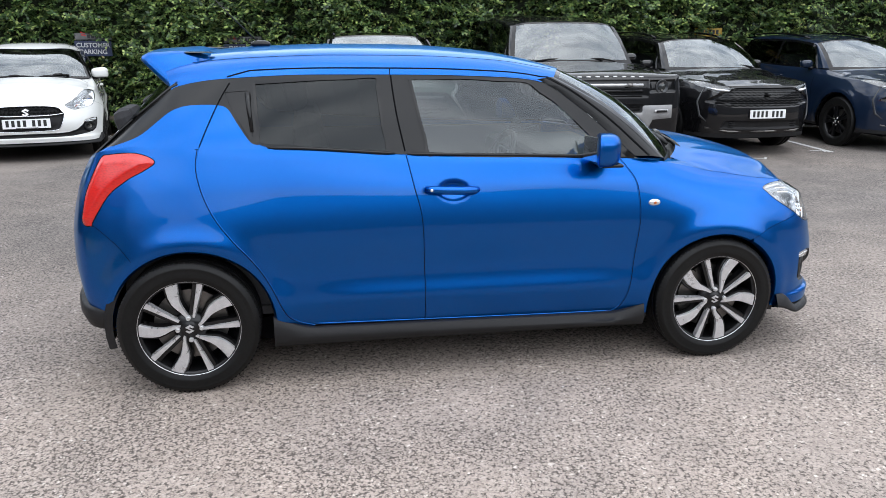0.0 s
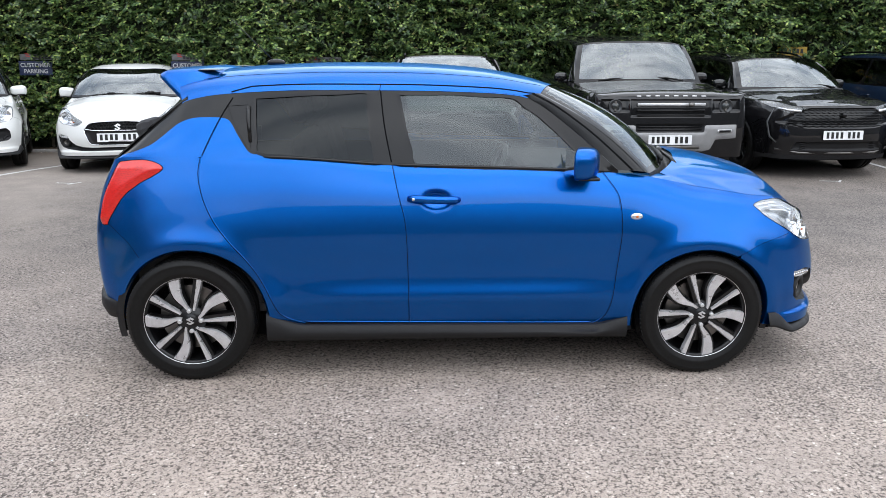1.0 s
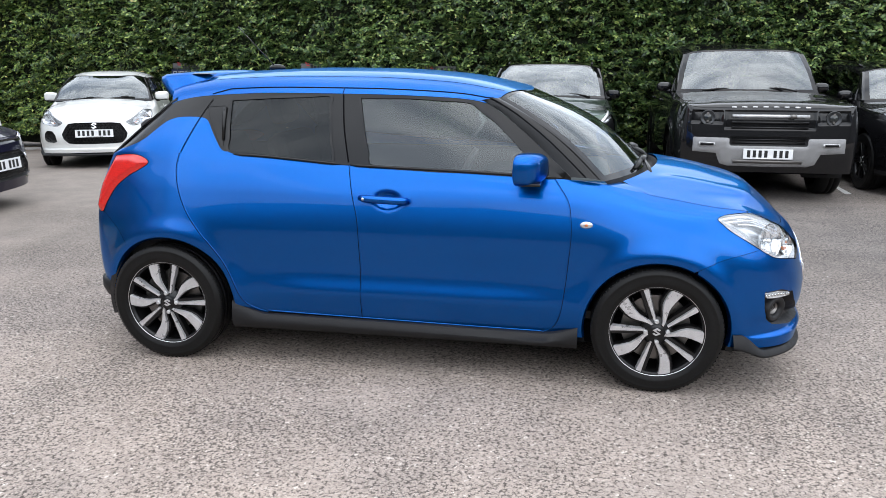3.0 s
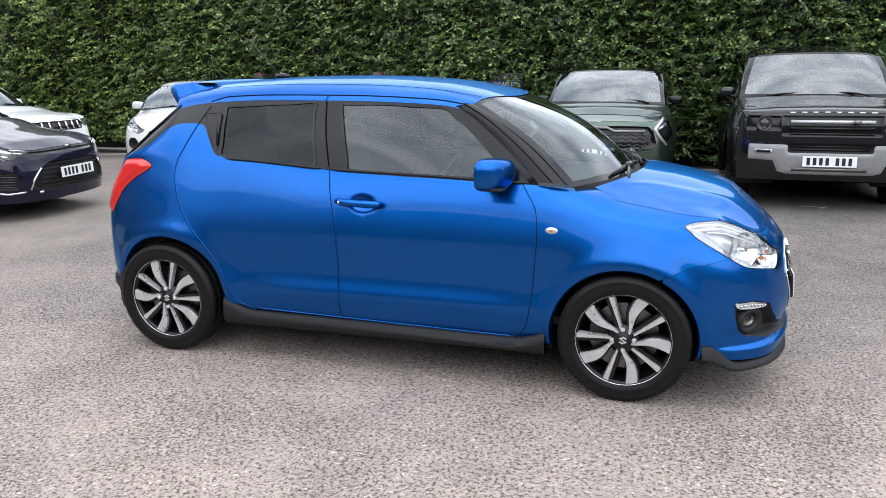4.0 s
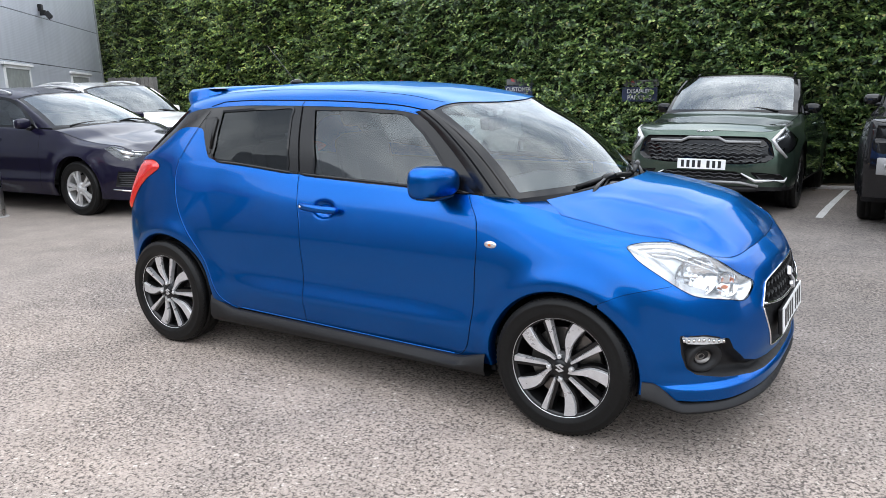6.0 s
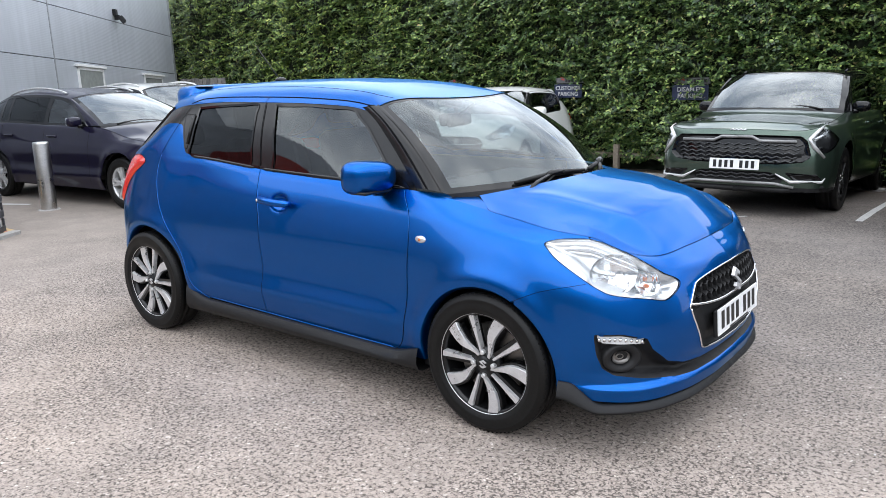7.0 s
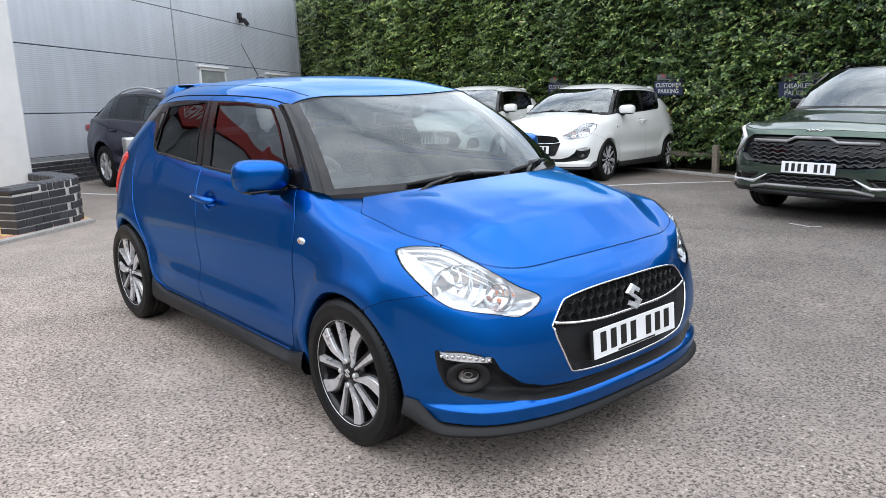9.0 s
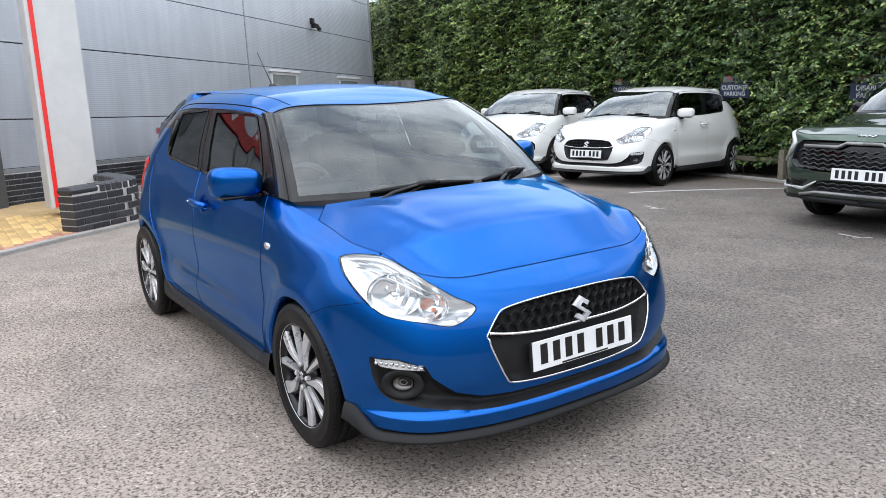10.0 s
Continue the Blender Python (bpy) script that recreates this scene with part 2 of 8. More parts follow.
def ground_z(x, y):
    return -0.07 * smooth_step(1.6, 5.6, y) - 0.20 * smooth_step(5.2, 10.5, y) * (1 - 0.85 * smooth_step(2.2, 5.0, x)) - 0.11 * smooth_step(-7.2, -10.5, x)


def empty(name, at=(0, 0, 0), turn=0.0):
    e = new(name)
    e.empty_display_size = 0.2
    e.matrix_world = pose(*at, 0, 0, turn)
    return e


def spline(xs, ys, x):
    """A monotone cubic through knots."""
    xs, ys, x = np.asarray(xs, float), np.asarray(ys, float), np.asarray(x, float)
    h = np.diff(xs)
    d = np.diff(ys) / h
    m = np.empty_like(ys)
    m[0], m[-1] = d[0], d[-1]
    w1, w2 = 2 * h[1:] + h[:-1], h[1:] + 2 * h[:-1]
    with np.errstate(divide="ignore", invalid="ignore"):
        hm = (w1 + w2) / (w1 / d[:-1] + w2 / d[1:])
    m[1:-1] = np.where(d[:-1] * d[1:] > 0, hm, 0.0)
    i = np.clip(np.searchsorted(xs, x) - 1, 0, len(h) - 1)
    t = (x - xs[i]) / h[i]
    return (1 + 2 * t) * (1 - t) ** 2 * ys[i] + t * (1 - t) ** 2 * h[i] * m[i] + t * t * (3 - 2 * t) * ys[i + 1] + t * t * (t - 1) * h[i] * m[i + 1]


def curve(xs, ys, x):
    """A smooth (Catmull-Rom) curve through knots."""
    xs, ys, x = np.asarray(xs, float), np.asarray(ys, float), np.asarray(x, float)
    m = np.gradient(ys, xs)
    h = np.diff(xs)
    i = np.clip(np.searchsorted(xs, x) - 1, 0, len(h) - 1)
    t = (x - xs[i]) / h[i]
    return (1 + 2 * t) * (1 - t) ** 2 * ys[i] + t * (1 - t) ** 2 * h[i] * m[i] + t * t * (3 - 2 * t) * ys[i + 1] + t * t * (t - 1) * h[i] * m[i + 1]


# ---- surfaces of the yard ----
def asphalt():
    m = mat("worn_asphalt", rough=0.9)
    v = coords(m)
    warp = noise_of(m, v, 22, 3)
    big = noise_of(m, v, 0.32, 5, 0.6)
    mid = noise_of(m, v, 3.2, 5, 0.65)
    grit = noise_of(m, v, 50, 4, 0.62)
    fine = noise_of(m, v, 210, 2)
    wob = mixed(m, 0.012, v, node_colour(m, v, 60))
    vo = node(m, "ShaderNodeTexVoronoi", Scale=90.0)
    link(m, wob, vo.inputs["Vector"])
    ve = node(m, "ShaderNodeTexVoronoi", Scale=88.0)
    link(m, wob, ve.inputs["Vector"])
    chips = ramp(m, vo.outputs["Color"], (0.1, (0.205, 0.180, 0.163)), (0.5, (0.256, 0.225, 0.204)), (0.86, (0.300, 0.268, 0.245)), (0.97, (0.48, 0.45, 0.42)))
    # bitumen between the chips, with shade painted in where the fines are lost
    patchy = mixed(m, 0.25, grit, noise_of(m, v, 1.1, 4, 0.6))
    lost = ramp(m, patchy, (0.42, (1, 1, 1)), (0.55, (0, 0, 0)))
    crack = ramp(m, ve.outputs["Distance"], (0.36, (0, 0, 0)), (0.60, (1, 1, 1)))
    pits = mixed(m, 1.0, lost, crack, "MULTIPLY")
    gaps = ramp(m, pits, (0.0, (1.03, 1.025, 1.02)), (0.30, (0.72, 0.715, 0.71)), (0.80, (0.24, 0.235, 0.23)))
    c = mixed(m, 1.0, chips, gaps, "MULTIPLY")
    c = mixed(m, 1.0, c, ramp(m, fine, (0.32, (0.84, 0.84, 0.84)), (0.68, (1.14, 1.14, 1.14))), "MULTIPLY")
    c = mixed(m, 0.55, c, ramp(m, mid, (0.28, (0.68, 0.67, 0.67)), (0.72, (1.24, 1.21, 1.19))), "MULTIPLY")
    c = mixed(m, 0.9, c, ramp(m, big, (0.30, (0.80, 0.81, 0.83)), (0.70, (1.16, 1.11, 1.05))), "MULTIPLY")
    sep = m.node_tree.nodes.new("ShaderNodeSeparateXYZ")
    link(m, v, sep.inputs[0])
    edge_ = m.node_tree.nodes.new("ShaderNodeMath")
    edge_.operation, edge_.inputs[1].default_value = "MULTIPLY_ADD", 1.8
    link(m, big, edge_.inputs[0])
    link(m, sep.outputs["Y"], edge_.inputs[2])
    # one broad tone gradient: darker over the bays, lighter towards -y
    graded = node(m, "ShaderNodeMapRange")
    graded.inputs["From Min"].default_value, graded.inputs["From Max"].default_value = 2.6, -0.2
    link(m, edge_.outputs[0], graded.inputs["Value"])
    c = mixed(m, 1.0, c, ramp(m, graded.outputs[0], (0.0, (0.62, 0.625, 0.63)), (1.0, (1.27, 1.25, 1.23))), "MULTIPLY")
    # trodden dust spread out from the forecourt, filling the texture
    dusty = m.node_tree.nodes.new("ShaderNodeMath")
    dusty.operation, dusty.inputs[1].default_value = "MULTIPLY_ADD", 3.4
    link(m, noise_of(m, v, 0.7, 5, 0.6), dusty.inputs[0])
    link(m, sep.outputs["X"], dusty.inputs[2])
    dust = node(m, "ShaderNodeMapRange")
    dust.inputs["From Min"].default_value, dust.inputs["From Max"].default_value = -0.2, -1.7
    dust.inputs["To Max"].default_value = 0.72
    link(m, dusty.outputs[0], dust.inputs["Value"])
    silt = mixed(m, 1.0, ramp(m, mid, (0.3, (0.205, 0.176, 0.152)), (0.7, (0.275, 0.235, 0.203))), ramp(m, fine, (0.3, (0.86, 0.86, 0.86)), (0.7, (1.12, 1.12, 1.12))), "MULTIPLY")
    c = mixed(m, dust.outputs[0], c, silt)
    # soil and crumbled leaves washed out from under the hedge
    soil_y = m.node_tree.nodes.new("ShaderNodeMath")
    soil_y.operation, soil_y.inputs[1].default_value = "MULTIPLY_ADD", 0.085
    link(m, sep.outputs["X"], soil_y.inputs[0])
    link(m, sep.outputs["Y"], soil_y.inputs[2])
    soil_n = m.node_tree.nodes.new("ShaderNodeMath")
    soil_n.operation, soil_n.inputs[1].default_value = "MULTIPLY_ADD", 2.6
    link(m, noise_of(m, v, 1.6, 6, 0.68), soil_n.inputs[0])
    link(m, soil_y.outputs[0], soil_n.inputs[2])
    soil = node(m, "ShaderNodeMapRange")
    soil.inputs["From Min"].default_value, soil.inputs["From Max"].default_value = 8.3, 10.4
    soil.inputs["To Max"].default_value = 0.8
    link(m, soil_n.outputs[0], soil.inputs["Value"])
    c = mixed(m, soil.outputs[0], c, ramp(m, grit, (0.35, (0.060, 0.046, 0.034)), (0.65, (0.135, 0.105, 0.080))))
    spots = node(m, "ShaderNodeTexVoronoi", Scale=5.5)
    link(m, v, spots.inputs["Vector"])
    c = mixed(m, ramp(m, spots.outputs["Distance"], (0.018, (1, 1, 1)), (0.035, (0, 0, 0))), c, (0.5, 0.49, 0.47))
    link(m, c, bsdf(m).inputs["Base Color"])
    hgt = mixed(m, 0.5, gaps, mixed(m, 0.5, mid, warp), "MIX")
    bump(m, hgt, 0.5, 0.005)
    return m


M["asphalt"] = asphalt()
M["line_paint"] = varied(mat("worn_line_paint", rough=0.8), (0.36, 0.36, 0.35), (0.62, 0.62, 0.6), 60, 0.3, 0.001)
M["earth"] = varied(mat("dry_earth", rough=0.95), (0.06, 0.045, 0.03), (0.14, 0.11, 0.08), 30, 0.6, 0.01)
M["concrete"] = varied(mat("concrete", rough=0.85), (0.24, 0.23, 0.22), (0.36, 0.35, 0.33), 60, 0.3, 0.002)
M["far_wall"] = varied(mat("dark_grey_render", rough=0.8), (0.13, 0.134, 0.14), (0.18, 0.184, 0.19), 8, 0.1, 0.002)


def axis_steps(lo, hi, near_lo, near_hi, fine, growth=1.35):
    a = list(np.arange(near_lo, near_hi + 1e-6, fine))
    s = fine
    while a[-1] < hi:
        s *= growth
        a.append(a[-1] + s)
    s = fine
    while a[0] > lo:
        s *= growth
        a.insert(0, a[0] - s)
    return np.array(a)


gx, gy = axis_steps(-400, 400, -14, 12, 0.5), axis_steps(-400, 400, -8, 12, 0.4)
GX, GY = np.meshgrid(gx, gy, indexing="ij")
GZ = ground_z(GX, GY)
nx, ny = GX.shape
ground = mesh_object("ground", np.stack([GX, GY, GZ], -1).reshape(-1, 3),
                     [(i * ny + j, (i + 1) * ny + j, (i + 1) * ny + j + 1, i * ny + j + 1) for i in range(nx - 1) for j in range(ny - 1)],
                     M["asphalt"], smooth=True)
tagged(ground, "worn grey asphalt car park with pale stone chippings", "ground", kind="structure")


def ground_strip(name, a, b, width, lift=0.004, material=None, label="", wear=0.0):
    """A painted strip that follows the ground from a to b."""
    a, b = Vector((*a, 0)), Vector((*b, 0))
    d = (b - a).normalized()
    n = Vector((-d.y, d.x, 0)) * width / 2
    steps = max(2, int((b - a).length / 0.12))
    vs, fs = [], []
    for i in range(steps + 1):
        p = a.lerp(b, i / steps)
        k = 1 - wear * random.random()
        for q in (p + n * k, p - n * k):
            vs.append((q.x, q.y, float(ground_z(q.x, q.y)) + lift))
    for i in range(steps):
        fs.append((2 * i, 2 * i + 2, 2 * i + 3, 2 * i + 1))
    ob = mesh_object(name, vs, fs, material or M["line_paint"])
    return tagged(ob, label, "road marking", "bay markings", "structure")


for a, b in (((2.79, 5.35), (2.82, 8.45)), ((-1.85, 5.85), (-0.98, 8.35)), ((-4.4, 5.4), (-3.55, 8.2)), ((5.25, 5.5), (5.35, 8.4)), ((7.6, 5.3), (7.75, 8.3)), ((-7.3, 0.5), (-6.0, 1.12))):
    ground_strip("bay_line", a, b, 0.085, label="worn white painted parking bay line on asphalt", wear=0.2)
for x, y, s in ((4.04, 5.06, 1), (1.6, 5.02, 1), (-0.79, 5.07, 1), (-3.15, 5.09, 1), (6.26, 4.94, 1), (7.48, 5.44, 0.8)):
    ground_strip("bay_mark", (x - 0.13 * s, y + 0.02), (x + 0.1 * s, y - 0.03), 0.045, label="faded white painted mark at a bay end", wear=0.6)
    ground_strip("bay_mark", (x + 0.06 * s, y - 0.1), (x + 0.16 * s, y + 0.06), 0.04, label="faded white painted mark at a bay end", wear=0.6)


# ---- hedge behind the bays ----
def hedge_y(x):
    return 9.05 - 0.085 * (x - 1.0)


def leaf_material():
    m = mat("beech_leaves", rough=0.42, spec=0.4)
    g = m.node_tree.nodes.new("ShaderNodeNewGeometry")
    r = g.outputs["Random Per Island"]
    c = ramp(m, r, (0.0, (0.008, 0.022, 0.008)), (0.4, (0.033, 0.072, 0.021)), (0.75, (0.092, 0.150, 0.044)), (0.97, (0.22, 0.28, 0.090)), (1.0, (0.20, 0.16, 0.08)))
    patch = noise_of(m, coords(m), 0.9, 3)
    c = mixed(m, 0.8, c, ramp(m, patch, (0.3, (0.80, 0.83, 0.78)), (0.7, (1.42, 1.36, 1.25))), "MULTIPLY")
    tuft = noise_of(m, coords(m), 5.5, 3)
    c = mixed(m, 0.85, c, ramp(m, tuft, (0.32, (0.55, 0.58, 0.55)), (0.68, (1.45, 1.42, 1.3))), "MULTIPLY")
    # leaves lightened along x: brighter light on the far corner put into their colour
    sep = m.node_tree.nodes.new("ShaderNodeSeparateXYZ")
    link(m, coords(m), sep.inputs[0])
    corner_light = node(m, "ShaderNodeMapRange")
    corner_light.inputs["From Min"].default_value, corner_light.inputs["From Max"].default_value = -4.0, -11.0
    link(m, sep.outputs["X"], corner_light.inputs["Value"])
    c = mixed(m, corner_light.outputs[0], c, mixed(m, 1.0, c, (1.6, 1.5, 1.2), "MULTIPLY"))
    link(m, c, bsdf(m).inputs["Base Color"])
    return m


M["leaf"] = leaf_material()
# near-black backing: the shade between the leaves is put into its colour
M["hedge_dark"] = varied(mat("hedge_inner_shade", rough=1.0), (0.006, 0.010, 0.004), (0.016, 0.022, 0.009), 12, 0.5, 0.03)
HEDGE_X0, HEDGE_X1, HEDGE_H = -19.0, 15.0, 4.25
rng = np.random.default_rng(7)


def hedge_bulge(x, z):
    return (0.15 * np.sin(1.7 * x + 0.6 * np.sin(0.9 * z)) * np.cos(1.3 * z + 0.7 * x) + 0.09 * np.sin(4.1 * x + 2.3 * z) * np.sin(3.3 * z - 1.1 * x)
            + 0.06 * np.sin(9.3 * x - 4.0 * z) * np.sin(7.7 * z + 2.0 * x))


def hedge_top(x):
    """The unseen top: lower along the bays than at the far corner, so parked screens reflect sky."""
    return HEDGE_H * (1 - 0.24 * smooth_step(-10.5, -4.5, x))


SIGNS = ((-0.44, "DISABLED", 1.13, 0.60), (-2.78, "CUSTOMER", 1.17, 0.56), (-5.45, "CUSTOMER", 1.17, 0.56))


def build_hedge():
    hx = np.linspace(HEDGE_X0, HEDGE_X1, 140)
    hz = np.linspace(-0.25, HEDGE_H - 0.1, 26)
    X, Z = np.meshgrid(hx, hz, indexing="ij")
    Z = np.where(Z > 0, Z * hedge_top(X) / HEDGE_H, Z)
    Y = hedge_y(X) + 0.20 + 0.8 * hedge_bulge(X, Z) + 0.18 * smooth_step(0.5, 0.1, Z)
    nxx, nzz = X.shape
    vs = np.stack([X, Y, Z], -1).reshape(-1, 3)
    fs = [(i * nzz + j, (i + 1) * nzz + j, (i + 1) * nzz + j + 1, i * nzz + j + 1) for i in range(nxx - 1) for j in range(nzz - 1)]
    root = empty("hedge", (0, 0, 0))
    back = np.array([[HEDGE_X0, 11.9, -0.25], [HEDGE_X1, 9.2, -0.25], [HEDGE_X1, 9.2, hedge_top(HEDGE_X1)], [HEDGE_X0, 11.9, HEDGE_H]])
    n0 = len(vs)
    vs = np.concatenate([vs, back])
    top = [i * nzz + nzz - 1 for i in range(nxx)]
    fs.append((n0, n0 + 1, n0 + 2, n0 + 3))
    fs.append(tuple(top) + (n0 + 2, n0 + 3))
    mesh_object("hedge_core", vs, fs, M["hedge_dark"], parent=root, label="dark backing sheet standing in for shade inside the hedge")
    # sprays: thin twigs that reach out of the hedge, each with two ranks of leaves
    twigs, per = 12500, 17
    tx = rng.uniform(HEDGE_X0, HEDGE_X1, twigs)
    tx = np.where(rng.random(twigs) < 0.3, rng.uniform(-12, 9, twigs), tx)
    tz = -0.05 + (hedge_top(tx) - 0.15) * rng.random(twigs)
    ta = rng.uniform(0, 2 * math.pi, twigs)
    td = np.stack([np.cos(ta) * 0.9, -0.42 - 0.4 * rng.random(twigs), 0.40 * np.sin(ta) + 0.10], -1)
    td /= np.linalg.norm(td, axis=1, keepdims=True)
    tl = rng.uniform(0.14, 0.36, twigs)
    tp = np.stack([tx, hedge_y(tx) + hedge_bulge(tx, tz) + rng.uniform(0.02, 0.20, twigs), tz], -1)
    tn = np.stack([rng.normal(0, 0.25, twigs), rng.normal(-0.55, 0.25, twigs), np.abs(rng.normal(0.85, 0.2, twigs))], -1)
    ts = np.cross(td, tn)
    ts /= np.linalg.norm(ts, axis=1, keepdims=True)
    k = np.tile(np.arange(per), twigs)
    i = np.repeat(np.arange(twigs), per)
    side_ = np.where(k % 2, 1.0, -1.0)[:, None]
    P1 = tp[i] + td[i] * (tl[i] * (k + 0.5) / per)[:, None]
    ax1 = td[i] * 0.55 + ts[i] * side_ + rng.normal(0, 0.22, (len(i), 3))
    up1 = tn[i] + rng.normal(0, 0.22, (len(i), 3))
    # inner leaves between the sprays
    inner = 45000
    x = rng.uniform(HEDGE_X0, HEDGE_X1, inner)
    z = 0.12 + (hedge_top(x) - 0.2) * rng.random(inner)
    P2 = np.stack([x, hedge_y(x) + hedge_bulge(x, z) + rng.uniform(0.08, 0.2, inner), z], -1)
    ax2 = np.stack([rng.normal(0, 0.8, inner), -0.5 + rng.normal(0, 0.3, inner), -0.6 + rng.normal(0, 0.4, inner)], -1)
    up2 = np.stack([rng.normal(0, 0.35, inner), -0.75 + rng.normal(0, 0.3, inner), 0.75 + rng.normal(0, 0.3, inner)], -1)
    P, ax, up = np.concatenate([P1, P2]), np.concatenate([ax1, ax2]), np.concatenate([up1, up2])
    # leaves are trimmed back before the signs, all but a few
    free = np.ones(len(P), bool)
    for x, _, z, w in SIGNS:
        free &= ~((np.abs(P[:, 0] - x) < w / 2 + 0.05) & (P[:, 2] > z - 0.15) & (P[:, 2] < z + 0.22) & (P[:, 1] < hedge_y(x) + 0.09) & (rng.random(len(P)) < np.where(P[:, 2] < z + 0.11, 0.84, 0.62)))
    P, ax, up = P[free], ax[free], up[free]
    P[:, 2] = np.maximum(P[:, 2], -0.10 + 0.14 * rng.random(len(P)))
    count = len(P)
    ax /= np.linalg.norm(ax, axis=1, keepdims=True)
    ln = rng.uniform(0.042, 0.082, count)
    wd = ln * rng.uniform(0.5, 0.66, count)
    sd = np.cross(ax, up)
    sd /= np.linalg.norm(sd, axis=1, keepdims=True)
    nn = np.cross(sd, ax)
    L, Wd = ln[:, None], wd[:, None]
    a = P
    b = P + ax * L * 0.45 + sd * Wd * 0.5 + nn * L * 0.06
    c = P + ax * L - nn * L * 0.10
    d = P + ax * L * 0.45 - sd * Wd * 0.5 + nn * L * 0.06
    vs = np.stack([a, b, c, d], 1).reshape(-1, 3)
    me = bpy.data.meshes.new("leaves")
    me.vertices.add(len(vs))
    me.vertices.foreach_set("co", vs.ravel())
    tri = np.arange(count)[:, None] * 4 + np.array([[0, 1, 2, 0, 2, 3]])
    loops = tri.ravel()
    me.loops.add(len(loops))
    me.loops.foreach_set("vertex_index", loops.astype(np.int32))
    me.polygons.add(count * 2)
    me.polygons.foreach_set("loop_start", np.arange(0, len(loops), 3, dtype=np.int32))
    me.polygons.foreach_set("loop_total", np.full(count * 2, 3, dtype=np.int32))
    me.update(calc_edges=True)
    me.validate()
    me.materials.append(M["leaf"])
    ob = new("leaves", me)
    ob.parent = root
    ob["kind"] = "stuff"
    tagged(root, "tall clipped beech hedge with dense green leaves", "hedge")


build_hedge()

# edging and earth at the hedge's foot
for nm, off, w, z0, z1, mt, lab in (("edging_kerb", -0.30, 0.10, -0.1, 0.035, "concrete", "low weathered concrete edging along the hedge"),
                                   ("verge", -0.02, 0.62, -0.12, 0.02, "earth", "strip of dry bare earth under the hedge")):
    xs = np.linspace(HEDGE_X0 + 2, HEDGE_X1, 60)
    vs, fs = [], []
    for x in xs:
        yc = hedge_y(x) + off
        g = float(ground_z(x, yc))
        for yy, zz in ((yc - w / 2, z0), (yc - w / 2, z1), (yc + w / 2, z1 + 0.01), (yc + w / 2, z0)):
            vs.append((x, yy, g + zz + (0.012 * math.sin(9 * x) if mt == "earth" and zz > 0 else 0)))
    for i in range(len(xs) - 1):
        for k in range(3):
            fs.append((4 * i + k, 4 * i + 4 + k, 4 * i + 5 + k, 4 * i + 1 + k))
    tagged(mesh_object(nm, vs, fs, M[mt]), lab, "kerb" if mt == "concrete" else "verge", kind="structure")

post = empty("wooden_post", (-1.62, 9.02, float(ground_z(-1.62, 9.02))))
M["old_wood"] = varied(mat("weathered_wood", rough=0.9), (0.12, 0.10, 0.075), (0.22, 0.19, 0.15), 35, 0.4, 0.003)
box_part("post", (-0.045, 0.045, -0.045, 0.045, 0.0, 0.50), M["old_wood"], post, 0.006)
box_part("rail", (-2.6, 2.4, 0.05, 0.075, 0.26, 0.34), M["old_wood"], post, 0.004, pose(0, 0.14, 0, 0, 0, -4.9), "low weathered rail behind the post")
tagged(post, "short weathered wooden post at the hedge foot", "post")


# fallen leaves and bits along the edging
M["litter"] = mat("dry_leaf_litter", rough=0.9)
_info = M["litter"].node_tree.nodes.new("ShaderNodeNewGeometry")
link(M["litter"], ramp(M["litter"], _info.outputs["Random Per Island"], (0.0, (0.09, 0.05, 0.025)), (0.6, (0.20, 0.12, 0.06)), (0.92, (0.30, 0.20, 0.11)), (1.0, (0.6, 0.58, 0.54))), bsdf(M["litter"]).inputs["Base Color"])
vs, fs = [], []
for k in range(900):
    x = float(rng.uniform(-11, 9))
    y = hedge_y(x) - 0.30 - abs(float(rng.normal(0, 0.22))) + (0.35 if k % 3 == 0 else 0.0)
    a, l = float(rng.uniform(0, 6.28)), float(rng.uniform(0.012, 0.035))
    c, d = math.cos(a) * l, math.sin(a) * l
    z = float(ground_z(x, y)) + (0.05 if y > hedge_y(x) - 0.36 else 0.004)
    n0 = len(vs)
    vs += [(x - c, y - d, z), (x + d * 0.5, y - c * 0.5, z + 0.006), (x + c, y + d, z + 0.003), (x - d * 0.5, y + c * 0.5, z + 0.007)]
    fs.append((n0, n0 + 1, n0 + 2, n0 + 3))
tagged(mesh_object("leaf_litter", vs, fs, M["litter"]), "scattered dry brown leaves along the hedge edging", "leaf litter", kind="stuff")

# ---- signs on the hedge ----
def lettering(text, size, material, at, parent, turn=0.0, extrude=0.0015, spread=1.0, name="lettering"):
    cu = bpy.data.curves.new(name, "FONT")
    cu.body, cu.size, cu.extrude, cu.align_x, cu.align_y = text, size, extrude, "CENTER", "CENTER"
    cu.space_character = spread
    cu.offset = size * 0.018
    tmp = bpy.data.objects.new("tmp", cu)
    scene.collection.objects.link(tmp)
    me = bpy.data.meshes.new_from_object(tmp.evaluated_get(bpy.context.evaluated_depsgraph_get()))
    bpy.data.objects.remove(tmp)
    bpy.data.curves.remove(cu)
    me.materials.clear()
    me.materials.append(material)
    ob = new(name, me)
    ob.parent = parent
    ob.matrix_basis = pose(*at, 90, 0, turn)
    return ob


